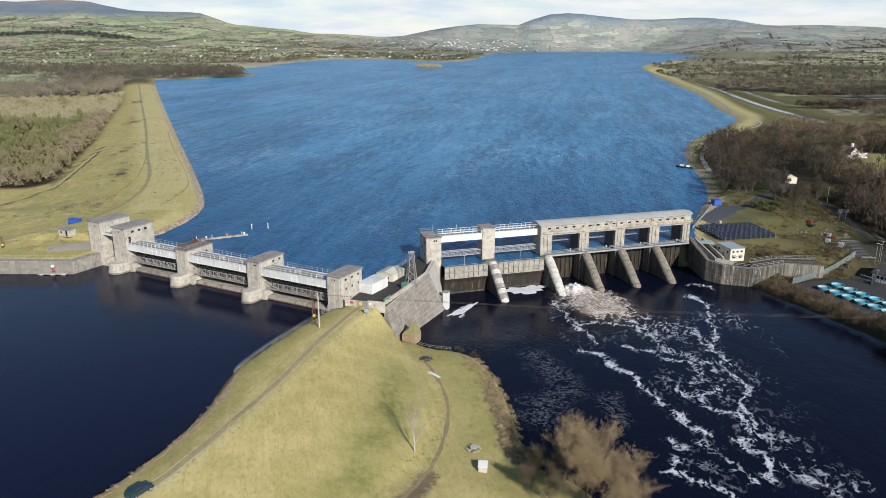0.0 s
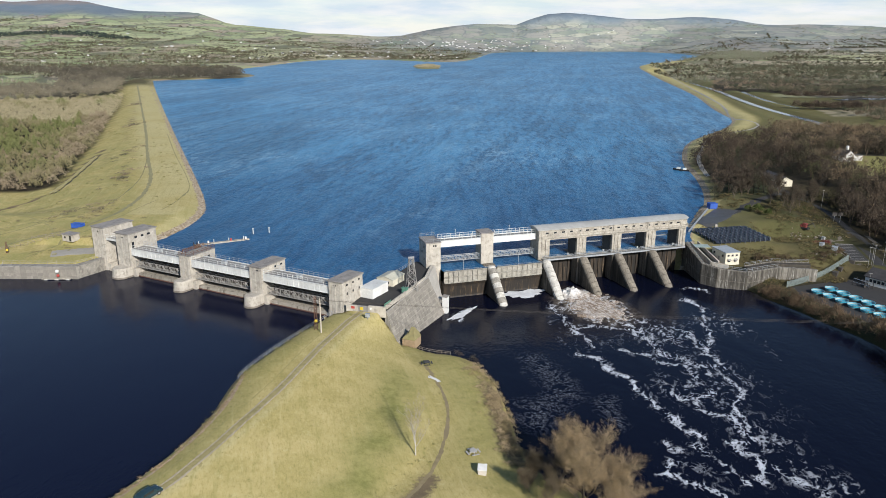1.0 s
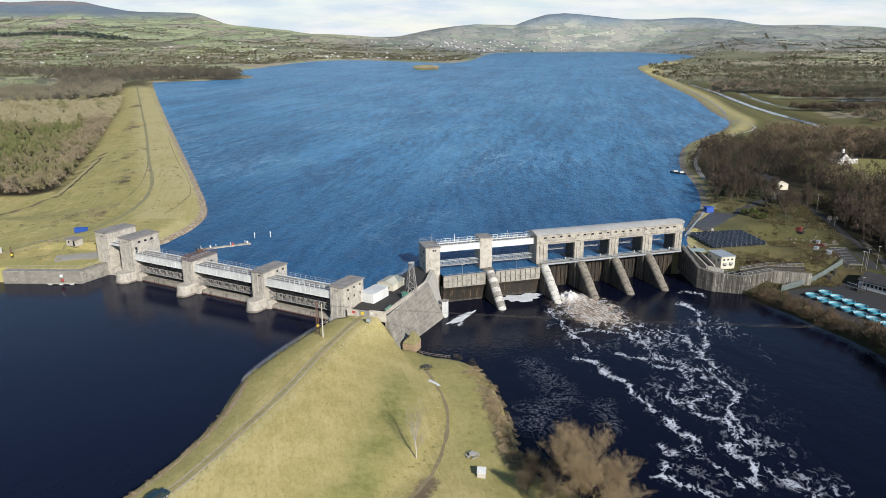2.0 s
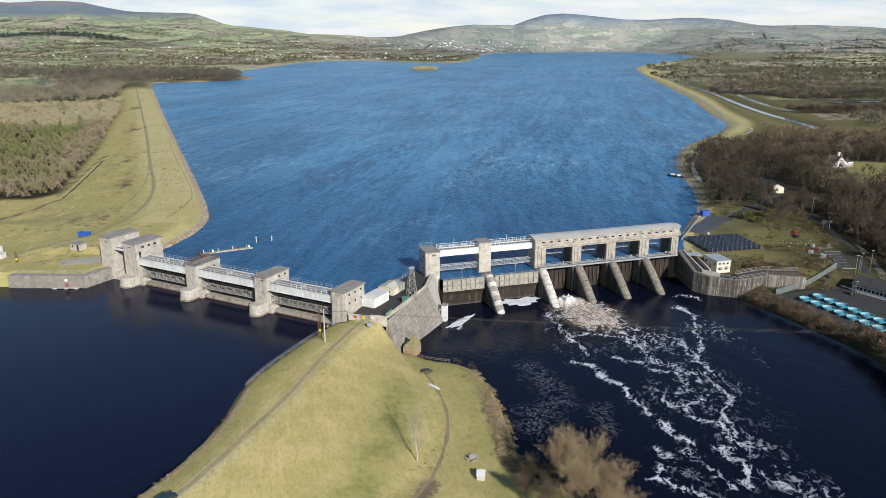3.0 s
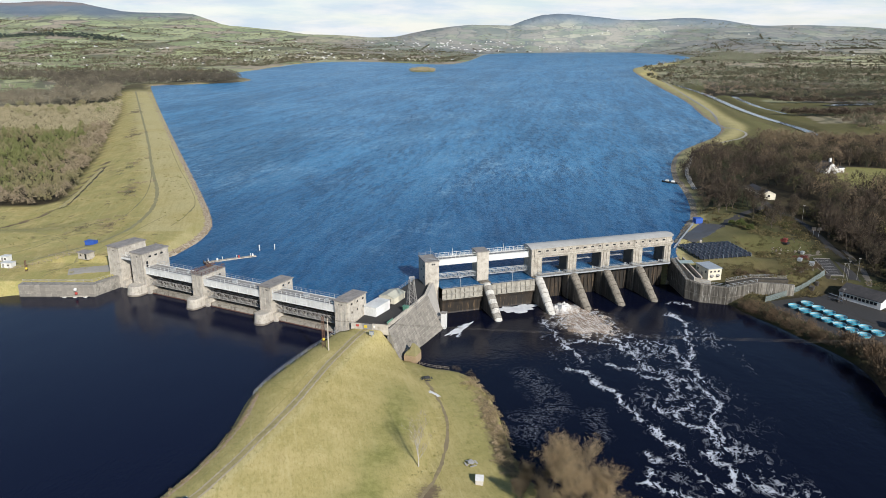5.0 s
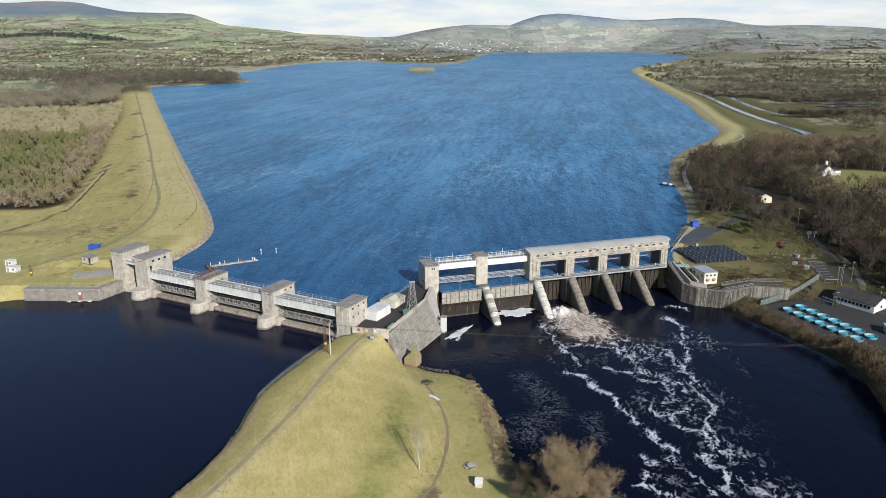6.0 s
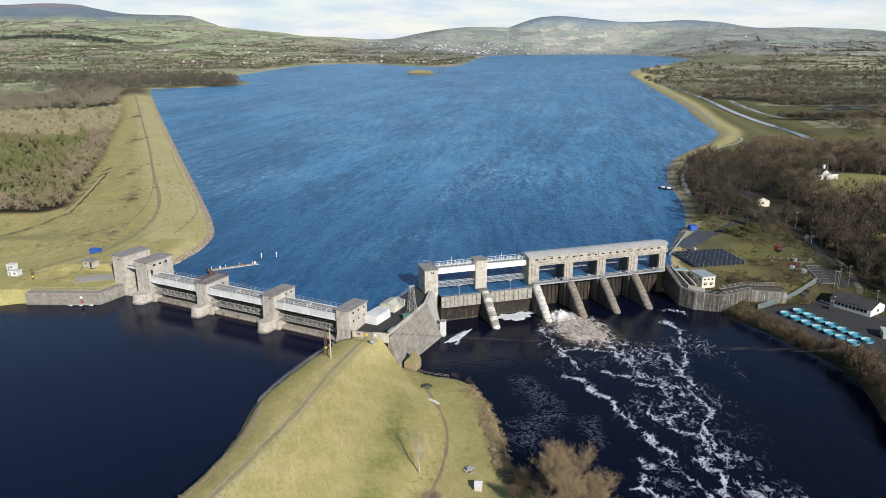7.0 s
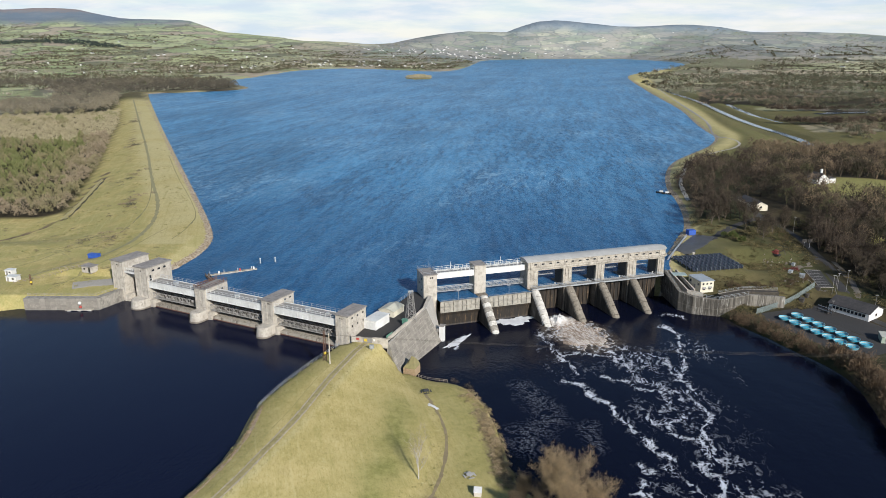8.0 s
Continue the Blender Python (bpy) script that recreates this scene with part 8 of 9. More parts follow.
    x, y = np.concatenate(bx), np.concatenate(by)
    ok = signed(x, y, RIVER_AREA) > -0.8
    x, y = x[ok], y[ok]
    h = rng.uniform(2.4, 6.0, len(x)) * (0.85 + 0.5 * smooth(-y, -225, -185))
    crowns("bank_scrub", x, y, h, h * 0.42, 240, rng, foliage("reddish_bank_scrub", (0.21, 0.145, 0.092), (0.15, 0.105, 0.068), (0.10, 0.075, 0.048)), "reddish brown leafless scrub along the river bank", rng.uniform(0, 1, len(x)), (0.13, 0.012), up=0.7)
    # brambles on the tongue's river bank
    t = rng.uniform(0, 1, 260)
    yy = 134 + 50 * t
    xx = np.interp(yy, [128, 135, 146, 159, 172, 184], [18.9, 17.8, 15.8, 14.8, 12.9, 8.9]) - np.abs(rng.normal(2.2, 1.9, 260)) + 0.5
    h = rng.uniform(0.35, 1.2, 260)
    crowns("brambles", xx, yy, h, h * 1.1, 110, rng, foliage("bramble_and_dead_grass", (0.46, 0.35, 0.22), (0.36, 0.28, 0.15), (0.15, 0.15, 0.06)), "tangled brown brambles and dead grass on the bank", np.clip(rng.normal(0.35, 0.35, 260), 0, 1), (0.3, 0.035))
    x = np.array([3.5, 4.6, 7.8, 8.6, -1.0, 1.0])
    y = np.array([188.3, 188.0, 185.6, 184.6, 189.6, 188.8])
    crowns("bank_bushes", x, y, np.array([2.2, 1.8, 2.6, 2.0, 1.4, 1.2]), np.array([1.0, 0.9, 1.1, 1.0, 0.7, 0.7]), 150, rng, BARE, "small leafless bushes at the river's edge", rng.uniform(0, 1, 6), (0.2, 0.016))
    # reeds and shrubs of the island
    x, y = in_area(ISLAND, 7, rng)
    h = rng.uniform(4, 8, len(x))
    crowns("island_scrub", x, y, h, h * 0.8, 40, rng, WILLOW, "pale scrub covering the low island", rng.uniform(0, 1, len(x)), (0.3, 0.08))
    # hedgerow trees over the far farmland
    k = 9500
    y = rng.uniform(1250, 4250, k) ** 1.0
    x = rng.uniform(-0.68, 0.68, k) * y
    keep = rng.uniform(0, 1, k) > 0.4 * (1 - smooth(y, 1800, 3000))
    x, y = x[keep], y[keep]
    d = signed(x, y, LAKE_AREA)
    grain = bumps(x, y, 0.012, 1.0) + bumps(x, y, 0.004, 3.0)
    ok = (d > 25) & (grain > -0.35) & (land(x, y) < 190)
    x, y = x[ok], y[ok]
    h = rng.uniform(6, 12, len(x)) * (0.8 + 0.2 * rng.uniform(0, 1, len(x)))
    crowns("hedgerow_trees", x, y, h, h * rng.uniform(0.6, 1.5, len(x)), 15, rng, HEDGE, "distant hedgerow trees and copses", rng.uniform(0, 1, len(x)), (0.42, 0.13))
    # hedges in rows between the far fields
    k = 620
    y0 = rng.uniform(1450, 3900, k)
    x0 = rng.uniform(-0.66, 0.66, k) * y0
    turn = np.radians(np.where(rng.uniform(0, 1, k) < 0.7, -4, 72) + rng.normal(0, 9, k))
    n = 26
    t = (np.arange(n)[None, :] - n / 2) * rng.uniform(5, 13, (k, 1)) + rng.normal(0, 2, (k, n))
    x, y = (x0[:, None] + np.cos(turn)[:, None] * t).ravel(), (y0[:, None] + np.sin(turn)[:, None] * t + rng.normal(0, 1.5, (k, n))).ravel()
    ok = (signed(x, y, LAKE_AREA) > 25) & (land(x, y) < 170)
    x, y = x[ok], y[ok]
    h = rng.uniform(2.5, 7.5, len(x)) * (1 + 0.5 * (rng.uniform(0, 1, len(x)) > 0.85))
    crowns("field_hedges", x, y, h, rng.uniform(4, 8, len(x)), 9, rng, foliage("dark_hedge_rows", (0.12, 0.105, 0.07), (0.095, 0.10, 0.06), (0.16, 0.13, 0.09)), "dark hedges in rows between distant fields", rng.uniform(0, 1, len(x)), (0.6, 0.3))
    # a dark plantation on the left hillside
    x, y = in_area([(-2080, 3440), (-1560, 3450), (-1400, 3400), (-1430, 3330), (-1700, 3350), (-2050, 3330)], 17, rng)
    h = rng.uniform(9, 15, len(x))
    crowns("hill_plantation", x, y, h, h * 0.7, 16, rng, foliage("dark_spruce", (0.04, 0.055, 0.05), (0.05, 0.065, 0.055), (0.06, 0.07, 0.055)), "dark spruce plantation on the far hillside", rng.uniform(0, 1, len(x)), (0.5, 0.16))
    # bushes on the rough ground of the right bank
    k = 1500
    x, y = rng.uniform(100, 215, k), rng.uniform(205, 352, k)
    free = (signed(x, y, LAKE_AREA) > 5) & (signed(x, y, RIVER_AREA) > 8)
    for cx, cy, hx, hy in ((108, 280, 19, 14), (102, 257, 9, 9), (136, 222, 19, 24), (151, 240, 14, 15), (153, 273, 9, 18), (116, 312, 15, 16), (118, 262, 14, 11)):
        free &= ~((np.abs(x - cx) < hx) & (np.abs(y - cy) < hy))
    for line in ([(159, 245), (160, 287), (172, 335), (164, 352), (122, 312)], [(150, 296), (143, 272), (152, 257)]):
        free &= to_line(x, y, line) > 5.5
    free &= (bumps(x, y, 0.07, 1.0) > -0.1) & ((bumps(x, y, 0.21, 2.0) > 0.0) | (x > 140))
    x, y = x[free], y[free]
    h = rng.uniform(0.4, 1.8, len(x)) * (1 + 1.6 * smooth(x, 140, 190))
    crowns("rough_bushes", x, y, h, h * 0.75, 110, rng, foliage("brown_and_olive_bushes", (0.115, 0.085, 0.055), (0.09, 0.085, 0.04), (0.07, 0.08, 0.03)), "low brown and olive bushes on rough ground", rng.uniform(0, 1, len(x)), (0.26, 0.03))
    # brown scrub on the ledge behind the river wall
    k = 150
    x = rng.uniform(112, 148, k)
    y = np.interp(x, [112, 130, 148], [257.5, 257.5, 266]) + rng.normal(0, 1.6, k)
    h = rng.uniform(0.7, 2.1, k)
    crowns("ledge_scrub", x, y, h, h * 0.7, 120, rng, foliage("brown_ledge_scrub", (0.15, 0.10, 0.065), (0.105, 0.078, 0.05), (0.085, 0.075, 0.038)), "low brown scrub on the ledge above the river wall", rng.uniform(0, 1, k), (0.22, 0.022))
    # dead grass and rushes between them
    k = 8500
    x, y = rng.uniform(97, 168, k), rng.uniform(236, 345, k)
    ok = (signed(x, y, LAKE_AREA) > 4) & (signed(x, y, RIVER_AREA) > 5) & (bumps(x, y, 0.13, 3.0) + 0.5 * bumps(x, y, 0.4, 1.0) > -0.35)
    for cx, cy, hx, hy in ((108, 278, 17, 11), (101, 257, 6, 8), (136, 222, 19, 24), (151, 240, 12, 13), (155, 274, 9, 15), (113, 306, 12, 14), (145, 262, 4, 8)):
        ok &= ~((np.abs(x - cx) < hx) & (np.abs(y - cy) < hy))
    ok &= to_line(x, y, [(154, 250), (158, 262), (164.5, 287), (167.5, 306), (172, 335), (164, 352), (150, 340), (136, 326), (122, 312)]) > 3.5
    x, y = x[ok], y[ok]
    h = rng.uniform(0.25, 0.75, len(x))
    crowns("dead_grass", x, y, h, h * 1.5, 16, rng, foliage("dead_grass_and_rush", (0.215, 0.17, 0.09), (0.14, 0.12, 0.055), (0.08, 0.068, 0.036)), "rough dead grass and rushes on the right bank", rng.uniform(0, 1, len(x)), (0.8, 0.13))
    # tussocks on the meadow and the embankments
    k = 5200
    x, y = rng.uniform(-330, -106, k), rng.uniform(244, 640, k)
    ok = (signed(x, y, LAKE_AREA) > 7) & ~inside(x, y, WOOD_LEFT) & (bumps(x, y, 0.09, 2.0) + 0.5 * bumps(x, y, 0.3, 1.0) > 0.28) & (x > -0.68 * y) & (to_line(x, y, LEFT_TRACK) > 3)
    x, y = x[ok], y[ok]
    h = rng.uniform(0.25, 0.75, len(x))
    crowns("grass_tussocks", x, y, h, h * 1.6, 16, rng, foliage("rush_tussocks", (0.36, 0.31, 0.15), (0.27, 0.255, 0.1), (0.2, 0.2, 0.07)), "rough tussocks of grass and rushes on the meadow", rng.uniform(0, 1, len(x)), (0.8, 0.16))
    # brown clumps of gorse and bramble on the embankment
    cx = np.repeat([-338.0, -262.0, -205.0, -178.0, -168.0, -152.0, -163.0], 16)
    cy = np.repeat([797.0, 612.0, 470.0, 395.0, 386.0, 318.0, 318.0], 16)
    x, y = cx + rng.normal(0, 3.0, len(cx)), cy + rng.normal(0, 9.0, len(cx)) * (0.5 + cy / 600)
    h = rng.uniform(0.5, 1.2, len(x)) * (0.7 + y / 900)
    crowns("gorse_clumps", x, y, h, h * 2.0, 90, rng, PLAIN, "brown clumps of bramble on the embankment", rng.uniform(0, 0.5, len(x)), (0.4, 0.06))
    k = 2600
    x, y = rng.uniform(-50, 16, k), rng.uniform(100, 196, k)
    ok = inside(x, y, TONGUE_AREA) & (signed(x, y, RIVER_AREA) > 2) & (signed(x, y, HEADRACE_AREA) > 1.2) & (to_line(x, y, CREST_ROAD) > 2.4) & ((inside(x, y, CREST_AREA) & (signed(x, y, HEADRACE_AREA) < 6)) | (to_line(x, y, CREST_EDGE) < 0.8) | (to_line(x, y, SLOPE_FOOT) < 3))
    x, y = x[ok], y[ok]
    h = rng.uniform(0.1, 0.26, len(x)) * np.where(signed(x, y, HEADRACE_AREA) < 3.2, 2.2, 1.0)
    crowns("grass_tufts", x, y, h, h * 1.4, 18, rng, foliage("dry_grass_tufts", (0.46, 0.39, 0.2), (0.33, 0.30, 0.12), (0.22, 0.22, 0.075)), "dry tufts of grass along the banks of the tongue", rng.uniform(0, 1, len(x)), (0.8, 0.12))
    edge = [(-44.9, 160), (-44.8, 150), (-45.2, 144), (-46.8, 134), (-49.4, 124.5), (-53.1, 115), (-58.2, 105)]
    k = 420
    t = rng.uniform(0, len(edge) - 1.001, k)
    i = t.astype(int)
    e = np.array(edge)
    q = e[i] + (e[i + 1] - e[i]) * (t - i)[:, None] + rng.normal(0, 0.45, (k, 2)) - np.array([0.7, 0.0])
    h = rng.uniform(0.15, 0.4, k)
    crowns("edge_grass", q[:, 0], q[:, 1], h, h * 1.2, 24, rng, foliage("dead_edge_grass", (0.52, 0.4, 0.26), (0.36, 0.26, 0.16), (0.22, 0.16, 0.1)), "dead brown grass along the crumbling canal edge", rng.uniform(0, 1, k), (0.6, 0.07))
    # stones and driftwood along the lake's edge
    along = [p for p in LEFT_BANK if p[1] < 760]
    bx, by = [], []
    for (ax, ay), (cx, cy) in zip(along, along[1:]):
        n = math.hypot(cx - ax, cy - ay)
        t = rng.uniform(0, 1, max(1, int(n * 2.2)))
        off = -rng.uniform(-0.3, 3.6, len(t))
        bx.append(ax + (cx - ax) * t + (cy - ay) / n * off)
        by.append(ay + (cy - ay) * t - (cx - ax) / n * off)
    x, y = np.concatenate(bx), np.concatenate(by)
    size = rng.uniform(0.1, 0.3, len(x)) * (1 + 0.5 * (rng.uniform(0, 1, len(x)) > 0.93))
    z = land(x, y)
    c8 = np.array([(-1, -1, -0.4), (1, -1, -0.4), (1, 1, -0.4), (-1, 1, -0.4), (-0.6, -0.7, 0.6), (0.7, -0.5, 0.7), (0.6, 0.6, 0.55), (-0.7, 0.6, 0.7)])
    v = np.stack([x, y, z], 1)[:, None, :] + c8[None] * size[:, None, None] * rng.uniform(0.6, 1.3, (len(x), 8, 3))
    q = np.array([(0, 1, 5, 4), (1, 2, 6, 5), (2, 3, 7, 6), (3, 0, 4, 7), (4, 5, 6, 7)])
    f = (q[None] + 8 * np.arange(len(x))[:, None, None]).reshape(-1, 4)
    st = Nodes("shore_stones")
    col = st.mix(st.step(st.island(), 0.1, 0.9), (0.17, 0.12, 0.08), (0.4, 0.33, 0.25))
    me = from_arrays("shore_stones", v.reshape(-1, 3), f, st.done(col, 0.9))
    tagged(new("shore_stones", me), "loose stones along the lake's edge", "stones", kind="stuff")
    # a dark belt beside the canal, and straight dark plantation edges beyond
    for ax, ay, bx2, by2, half, n0, mat2, lbl in ((411, 864, 545, 880, 14, 150, BARE, "dark belt of bare trees beside the canal"), (470, 1035, 760, 1055, 10, 150, BARE, "dark hedge beyond the pool"), (520, 1290, 1000, 1330, 16, 170, PLAIN, "dark straight edge of a plantation"), (600, 1480, 1150, 1560, 18, 150, PLAIN, "dark straight edge of a plantation")):
        t = rng.uniform(0, 1, n0)
        x, y = ax + (bx2 - ax) * t + rng.normal(0, 3, n0), ay + (by2 - ay) * t + rng.uniform(-half, half, n0)
        h = rng.uniform(6, 11, n0)
        crowns("tree_belt", x, y, h, h * 0.6, 80, rng, mat2, lbl, rng.uniform(0, 0.7, n0), (0.22, 0.035))
    # hedges and scrub on the right-hand plain, nearer
    k = 2600
    y = rng.uniform(480, 1250, k)
    x = rng.uniform(0.33, 0.75, k) * y + 60
    d = signed(x, y, LAKE_AREA)
    ok = (d > 150) & (bumps(x, y, 0.016, 5.0) > 0.05) & (to_line(x, y, CANAL) > 22) & ~inside(x, y, WOOD_RIGHT)
    x, y = x[ok], y[ok]
    h = rng.uniform(3, 9, len(x))
    crowns("plain_hedges", x, y, h, h * 0.7, 70, rng, PLAIN, "dark hedges and thickets on the plain", rng.uniform(0, 1, len(x)), (0.26, 0.05))


make_woods()


def branching(rng, height, spread_out, levels, kids, lean=0.0, start=0.16, thick=0.2):
    """The limbs of one tree as a list of (a, b, r0, r1, level)."""
    out = []

    def grow(p, d, ln, r, lv):
        seg = 3 if lv < 2 else 2
        for _ in range(seg):
            d2 = (d + Vector(rng.normal(0, 0.13, 3)) + Vector((0, 0, 0.06))).normalized()
            q = p + d2 * ln / seg
            out.append((p.copy(), q.copy(), r, r * 0.82, lv))
            p, d, r = q, d2, r * 0.82
            if lv < levels:
                for _ in range(max(1, kids[lv] // seg)):
                    a = rng.uniform(0, 2 * math.pi)
                    side = Vector((math.cos(a), math.sin(a), 0.25 + rng.uniform(0, 0.5))).normalized()
                    grow(p, (d * (1 - spread_out) + side * spread_out + Vector((0, 0, 0.15))).normalized(), ln * rng.uniform(0.5, 0.72), r * 0.55, lv + 1)

    grow(Vector((0, 0, -0.3)), Vector((lean, 0, 1)).normalized(), height * 0.5, thick, 0)
    return out


def limbs_mesh(name, segs, sides, material):
    vs, fs = [], []
    for a, b, r0, r1, lv in segs:
        k = sides if lv < 2 else 3
        d = (b - a).normalized()
        u = d.orthogonal().normalized()
        w = d.cross(u)
        n0 = len(vs)
        for p, r in ((a, r0), (b, r1)):
            for i in range(k):
                t = 2 * math.pi * i / k
                vs.append(p + (u * math.cos(t) + w * math.sin(t)) * r)
        for i in range(k):
            j = (i + 1) % k
            fs.append((n0 + i, n0 + j, n0 + k + j, n0 + k + i))
    return from_arrays(name, np.array([tuple(v) for v in vs]), np.array(fs), material)


def twig_mesh(name, segs, rng, per, ln, wd, material):
    tips = np.array([tuple(s[1]) for s in segs])
    ds = np.array([tuple((s[1] - s[0]).normalized()) for s in segs])
    p = np.repeat(tips, per, 0) + rng.normal(0, ln * 0.35, (len(tips) * per, 3))
    d = np.repeat(ds, per, 0) * 0.9 + rng.normal(0, 0.6, p.shape) + np.array([0, 0, 0.15])
    d /= np.linalg.norm(d, axis=1)[:, None]
    s = np.cross(d, rng.normal(size=d.shape))
    s /= np.linalg.norm(s, axis=1)[:, None] + 1e-9
    L = ln * rng.uniform(0.5, 1.4, (len(p), 1))
    tri = np.stack([p - s * wd, p + s * wd, p + d * L], 1).reshape(-1, 3)
    me = from_arrays(name, tri, np.arange(len(tri)).reshape(-1, 3), material)
    me.attributes.new("tone", "FLOAT", "POINT").data.foreach_set("value", np.repeat(rng.uniform(0, 1, len(p)), 3).astype(np.float32))
    return me


def tree(m, rng, height, label, bark, twigs, spread_out=0.55, kids=(9, 7, 5), levels=3, per=7, ln=0.9, wd=0.03, thick=0.2, lean=0.0, group=""):
    t = thing("tree", m, label, "tree", group)
    segs = branching(rng, height, spread_out, levels, kids, lean, thick=thick)
    part("trunk", limbs_mesh("trunk", [s for s in segs if s[4] == 0], 7, bark), None, t)
    part("branchwork", limbs_mesh("branchwork", [s for s in segs if s[4] > 0], 4, bark), None, t)
    part("crown", twig_mesh("crown", [s for s in segs if s[4] >= levels - 1], rng, per, ln, wd, twigs), None, t, "fine leafless twigs")
    return t


def single_trees():
    rng = np.random.default_rng(11)
    # one alder twig in two tones: sunlight and shade put into the colours
    lit_twigs = foliage("sunlit_alder_twigs", (0.49, 0.365, 0.21), (0.35, 0.255, 0.145), (0.2, 0.145, 0.085))
    shade_twigs = foliage("shaded_alder_twigs", (0.17, 0.13, 0.085), (0.12, 0.095, 0.062), (0.085, 0.07, 0.045))
    # the big trees by the river, and the undergrowth round their feet
    for x, y, h, lbl in ((27.4, 131.2, 14.4, "large bare tree with dense brown twigs on the river bank"), (22.6, 129.4, 12.2, "bare tree with dense brown twigs on the river bank"), (30.6, 125.4, 12.8, "bare tree with dense brown twigs on the river bank"), (25.4, 121.4, 12.2, "bare tree with dense brown twigs on the river bank"), (29.0, 115.0, 11.5, "bare tree with dense brown twigs on the river bank")):
        tree(pose(x, y, ground_at(x, y), 0, 0, rng.uniform(0, 360)), rng, h, lbl, BARK, lit_twigs, 0.74, (9, 9, 6), 3, 11, 0.62, 0.015, 0.26)
    for x, y, h in ((18.6, 132.6, 5.2), (17.4, 129.0, 5.8), (20.5, 125.6, 6.4), (16.2, 125.5, 5.0), (19.0, 120.5, 6.5)):
        tree(pose(x, y, ground_at(x, y), 0, 0, rng.uniform(0, 360)), rng, h, "low dark leafless thicket beside the tall trees", BARK, shade_twigs, 0.72, (9, 7, 5), 3, 7, 0.6, 0.02, 0.09, group="thickets by the river")
    # the slender birch on the slope
    tree(pose(-5.3, 135.7, ground_at(-5.3, 135.7)), rng, 12.0, "slender pale birch leaning on the grassy slope", BIRCH, foliage("birch_twigs", (0.42, 0.36, 0.28), (0.3, 0.25, 0.19), (0.2, 0.16, 0.12)), 0.42, (9, 5, 4), 3, 5, 0.6, 0.014, 0.15, 0.05)
    # trees on the right bank
    first = tree(pose(150, 338, ground_at(150, 338)), rng, 11.0, "bare spreading tree beside the service road", BARK, BARE, 0.55, (9, 6, 5), 3, 5, 0.9, 0.03, 0.22, group="bare trees of the right bank")
    shore = ((129, 345, 0.6), (133, 352, 0.7), (138, 341, 0.7), (141, 350, 0.8), (147, 356, 0.8), (137, 362, 0.7), (145, 366, 0.8), (153, 372, 0.9), (140, 374, 0.8), (149, 384, 0.9), (157, 388, 0.8), (142, 344, 0.8), (140, 355, 0.8), (150, 365, 0.9), (132, 335, 0.8))
    road = ((145, 326, 0.8), (158, 348, 0.9), (146, 309, 0.9), (149, 322, 0.75), (157, 324, 0.8), (155, 341, 0.8), (174, 347, 0.9), (165, 330, 0.9), (156, 330, 0.8), (151, 348, 0.9), (176, 352, 0.9), (186, 344, 1.0))
    slope = ((176, 300, 1.0), (184, 290, 1.15), (192, 276, 1.1), (178, 268, 1.0), (172, 246, 1.0), (174, 282, 0.9), (176, 316, 1.1), (181, 276, 1.2), (186, 262, 1.0), (170, 270, 0.8), (183, 326, 1.0), (195, 318, 1.1), (198, 290, 1.2), (207, 272, 1.2), (180, 250, 1.1), (190, 246, 1.2), (200, 262, 1.2), (188, 308, 1.0), (205, 300, 1.2), (214, 280, 1.1), (170, 256, 0.8))
    for x, y, s in shore + road + slope:
        t = copy_thing(first, pose(x, y, ground_at(x, y), 0, 0, rng.uniform(0, 360)))
        t.scale = (s, s, s)
    # round evergreen bushes
    for x, y, r in ((133.5, 312.0, 2.4), (135.5, 306.5, 2.0), (130.8, 315.5, 1.6)):
        t = crowns("evergreen_bush", np.array([x]), np.array([y]), np.array([r * 1.7]), np.array([r]), 900, rng, foliage("evergreen_leaves", (0.075, 0.10, 0.03), (0.10, 0.12, 0.04), (0.06, 0.085, 0.028)), "round olive-green evergreen bush", np.array([0.4]), (0.12, 0.03), low=0.05)
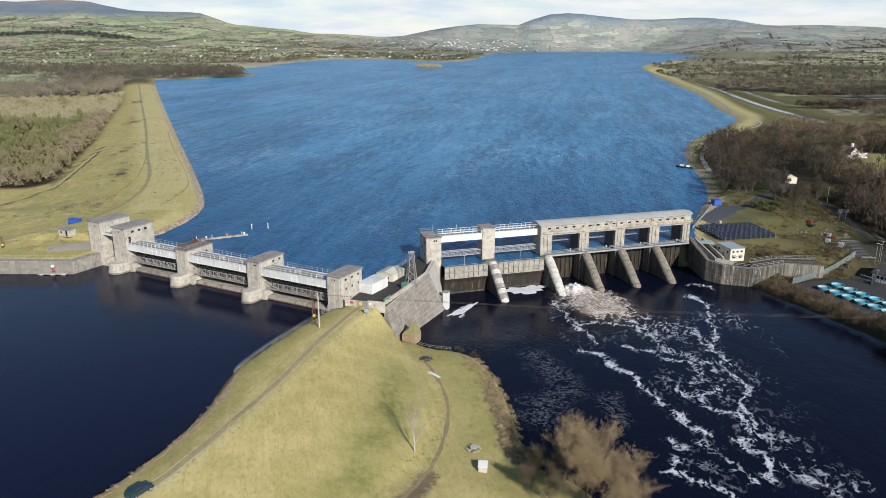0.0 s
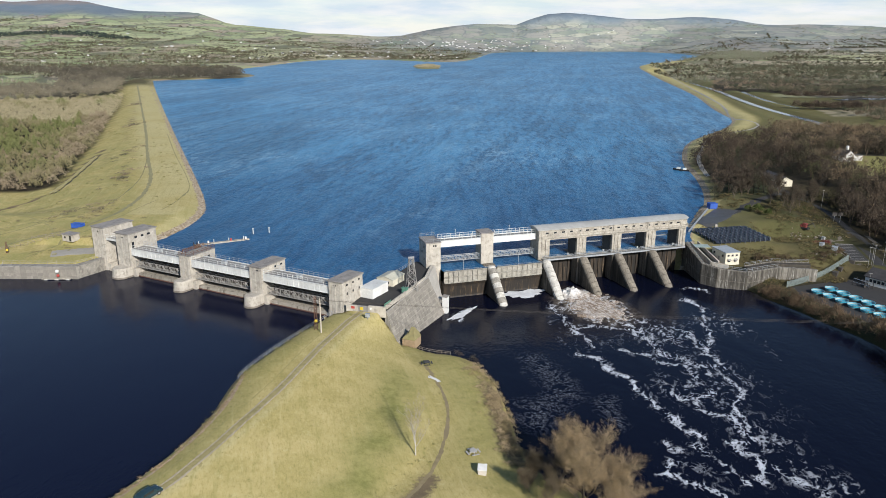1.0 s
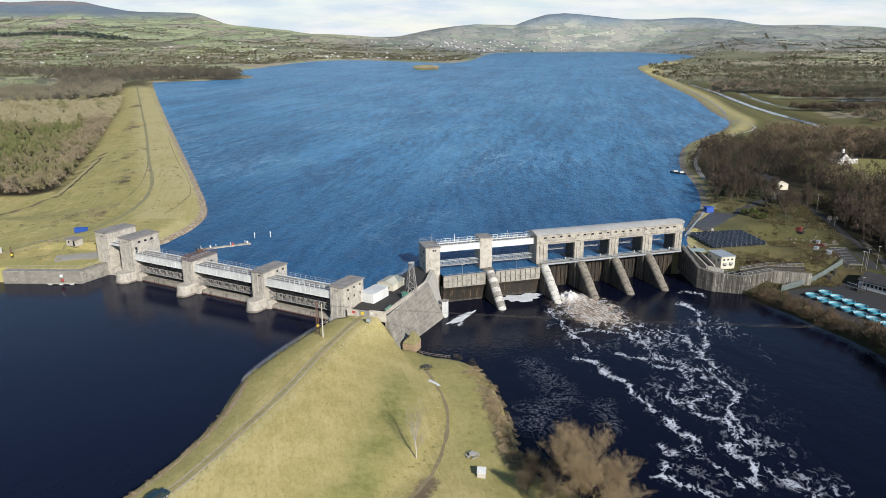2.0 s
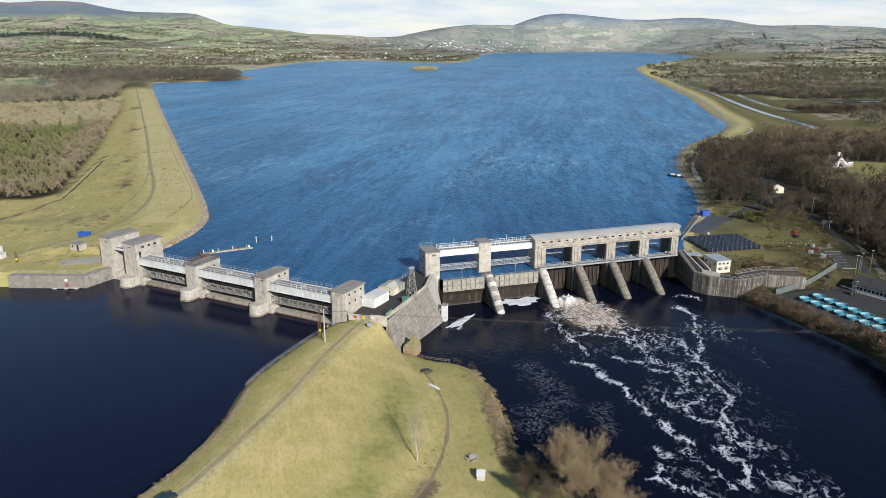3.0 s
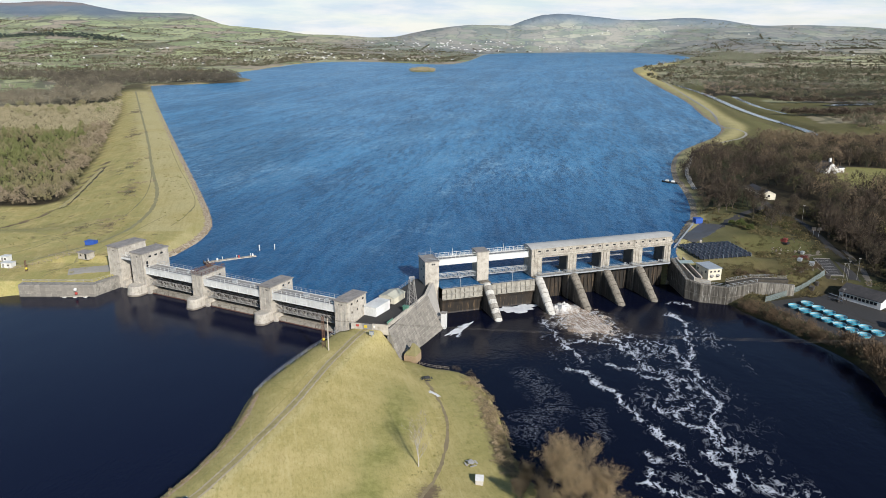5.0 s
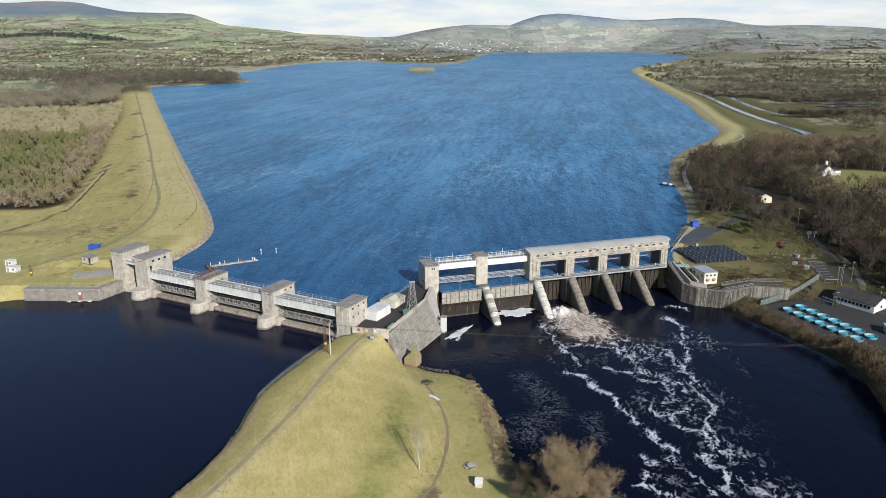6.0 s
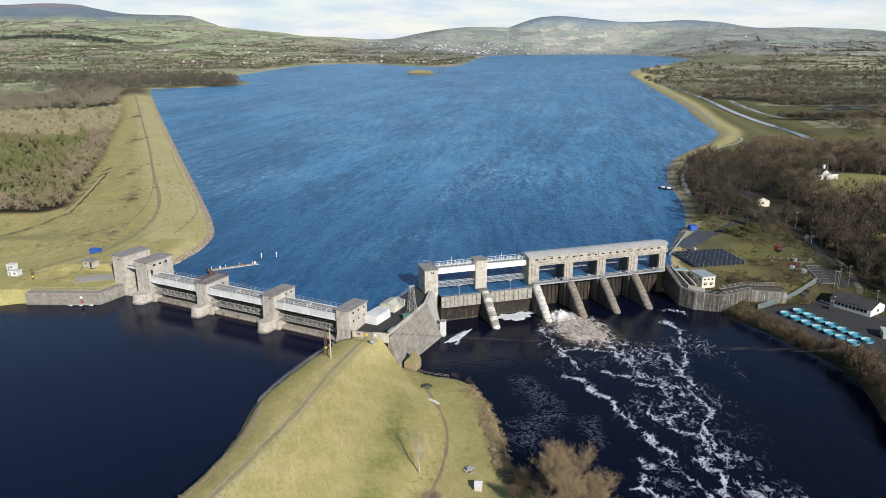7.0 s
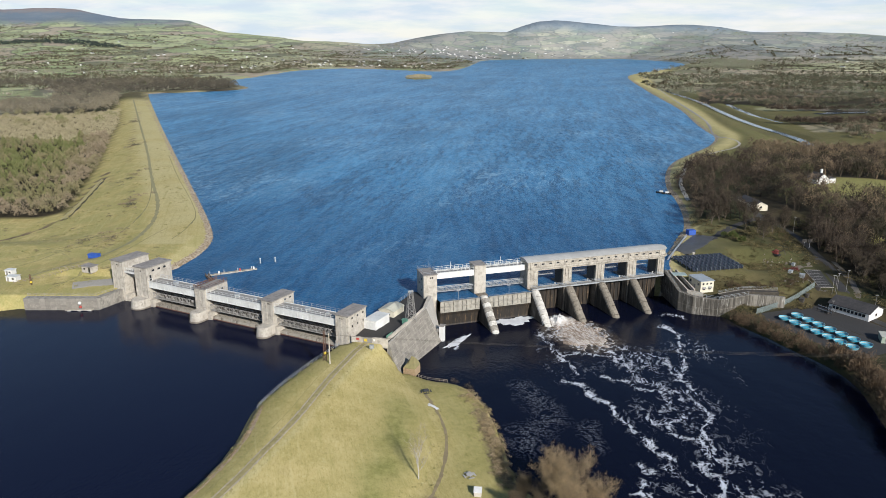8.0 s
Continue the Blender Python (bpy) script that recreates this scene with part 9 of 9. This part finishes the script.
        tagged(t, category="bush", group="evergreen bushes")
        del t["kind"]
    red = crowns("red_shrub", np.array([142.5, 144.0, 140.8]), np.array([275.0, 273.5, 274.0]), np.array([3.4, 3.0, 2.8]), np.array([2.6, 2.2, 2.0]), 420, rng, foliage("red_dogwood", (0.22, 0.06, 0.05), (0.17, 0.05, 0.045), (0.13, 0.05, 0.04)), "clump of dark red leafless shrubs", np.array([0.3, 0.6, 0.9]), (0.25, 0.02))


single_trees()

# ---------------------------------------------------------------- far houses


def far_houses():
    rng = np.random.default_rng(21)
    kinds = []
    for w, d, e, r, lbl in ((7, 11, 3.0, 5.4, "distant white house with a dark slate roof"), (6, 17, 2.8, 4.8, "distant long white farm building"), (8, 9, 4.6, 6.8, "distant white two-storey house")):
        t = thing("far_house", pose(0, 0, 0), lbl, "house", "far white houses")
        gabled(t, w, d, e, r, WHITE_WALL, SLATE, 0.4)
        kinds.append(t)
    spots = []
    # the town at the lake's far end, a village on the left shore, and scattered farms
    for n, cx, cy, sx, sy in ((60, 60, 3900, 260, 90), (34, 430, 4130, 190, 50), (20, -430, 3000, 190, 120), (12, -700, 2550, 180, 140), (7, -870, 2150, 120, 60), (10, -180, 2720, 120, 60), (26, 900, 4150, 260, 110), (18, -1250, 3000, 350, 350), (16, 1600, 3600, 500, 500)):
        for _ in range(n):
            spots.append((rng.normal(cx, sx), rng.normal(cy, sy)))
    for _ in range(40):
        y = rng.uniform(1900, 4200)
        spots.append((rng.uniform(-0.6, 0.6) * y, y))
    x, y = np.array([s[0] for s in spots]), np.array([s[1] for s in spots])
    z = land(x, y)
    ok = (signed(x, y, LAKE_AREA) > 30) & (z < 150) & (y < 4330)
    done = [False] * 3
    for px, py, pz in zip(x[ok], y[ok], z[ok]):
        k = int(rng.integers(0, 3))
        m = pose(float(px), float(py), float(pz), 0, 0, float(rng.uniform(-50, 50)))
        if not done[k]:
            kinds[k].matrix_world = m
            done[k] = True
        else:
            copy_thing(kinds[k], m)


far_houses()
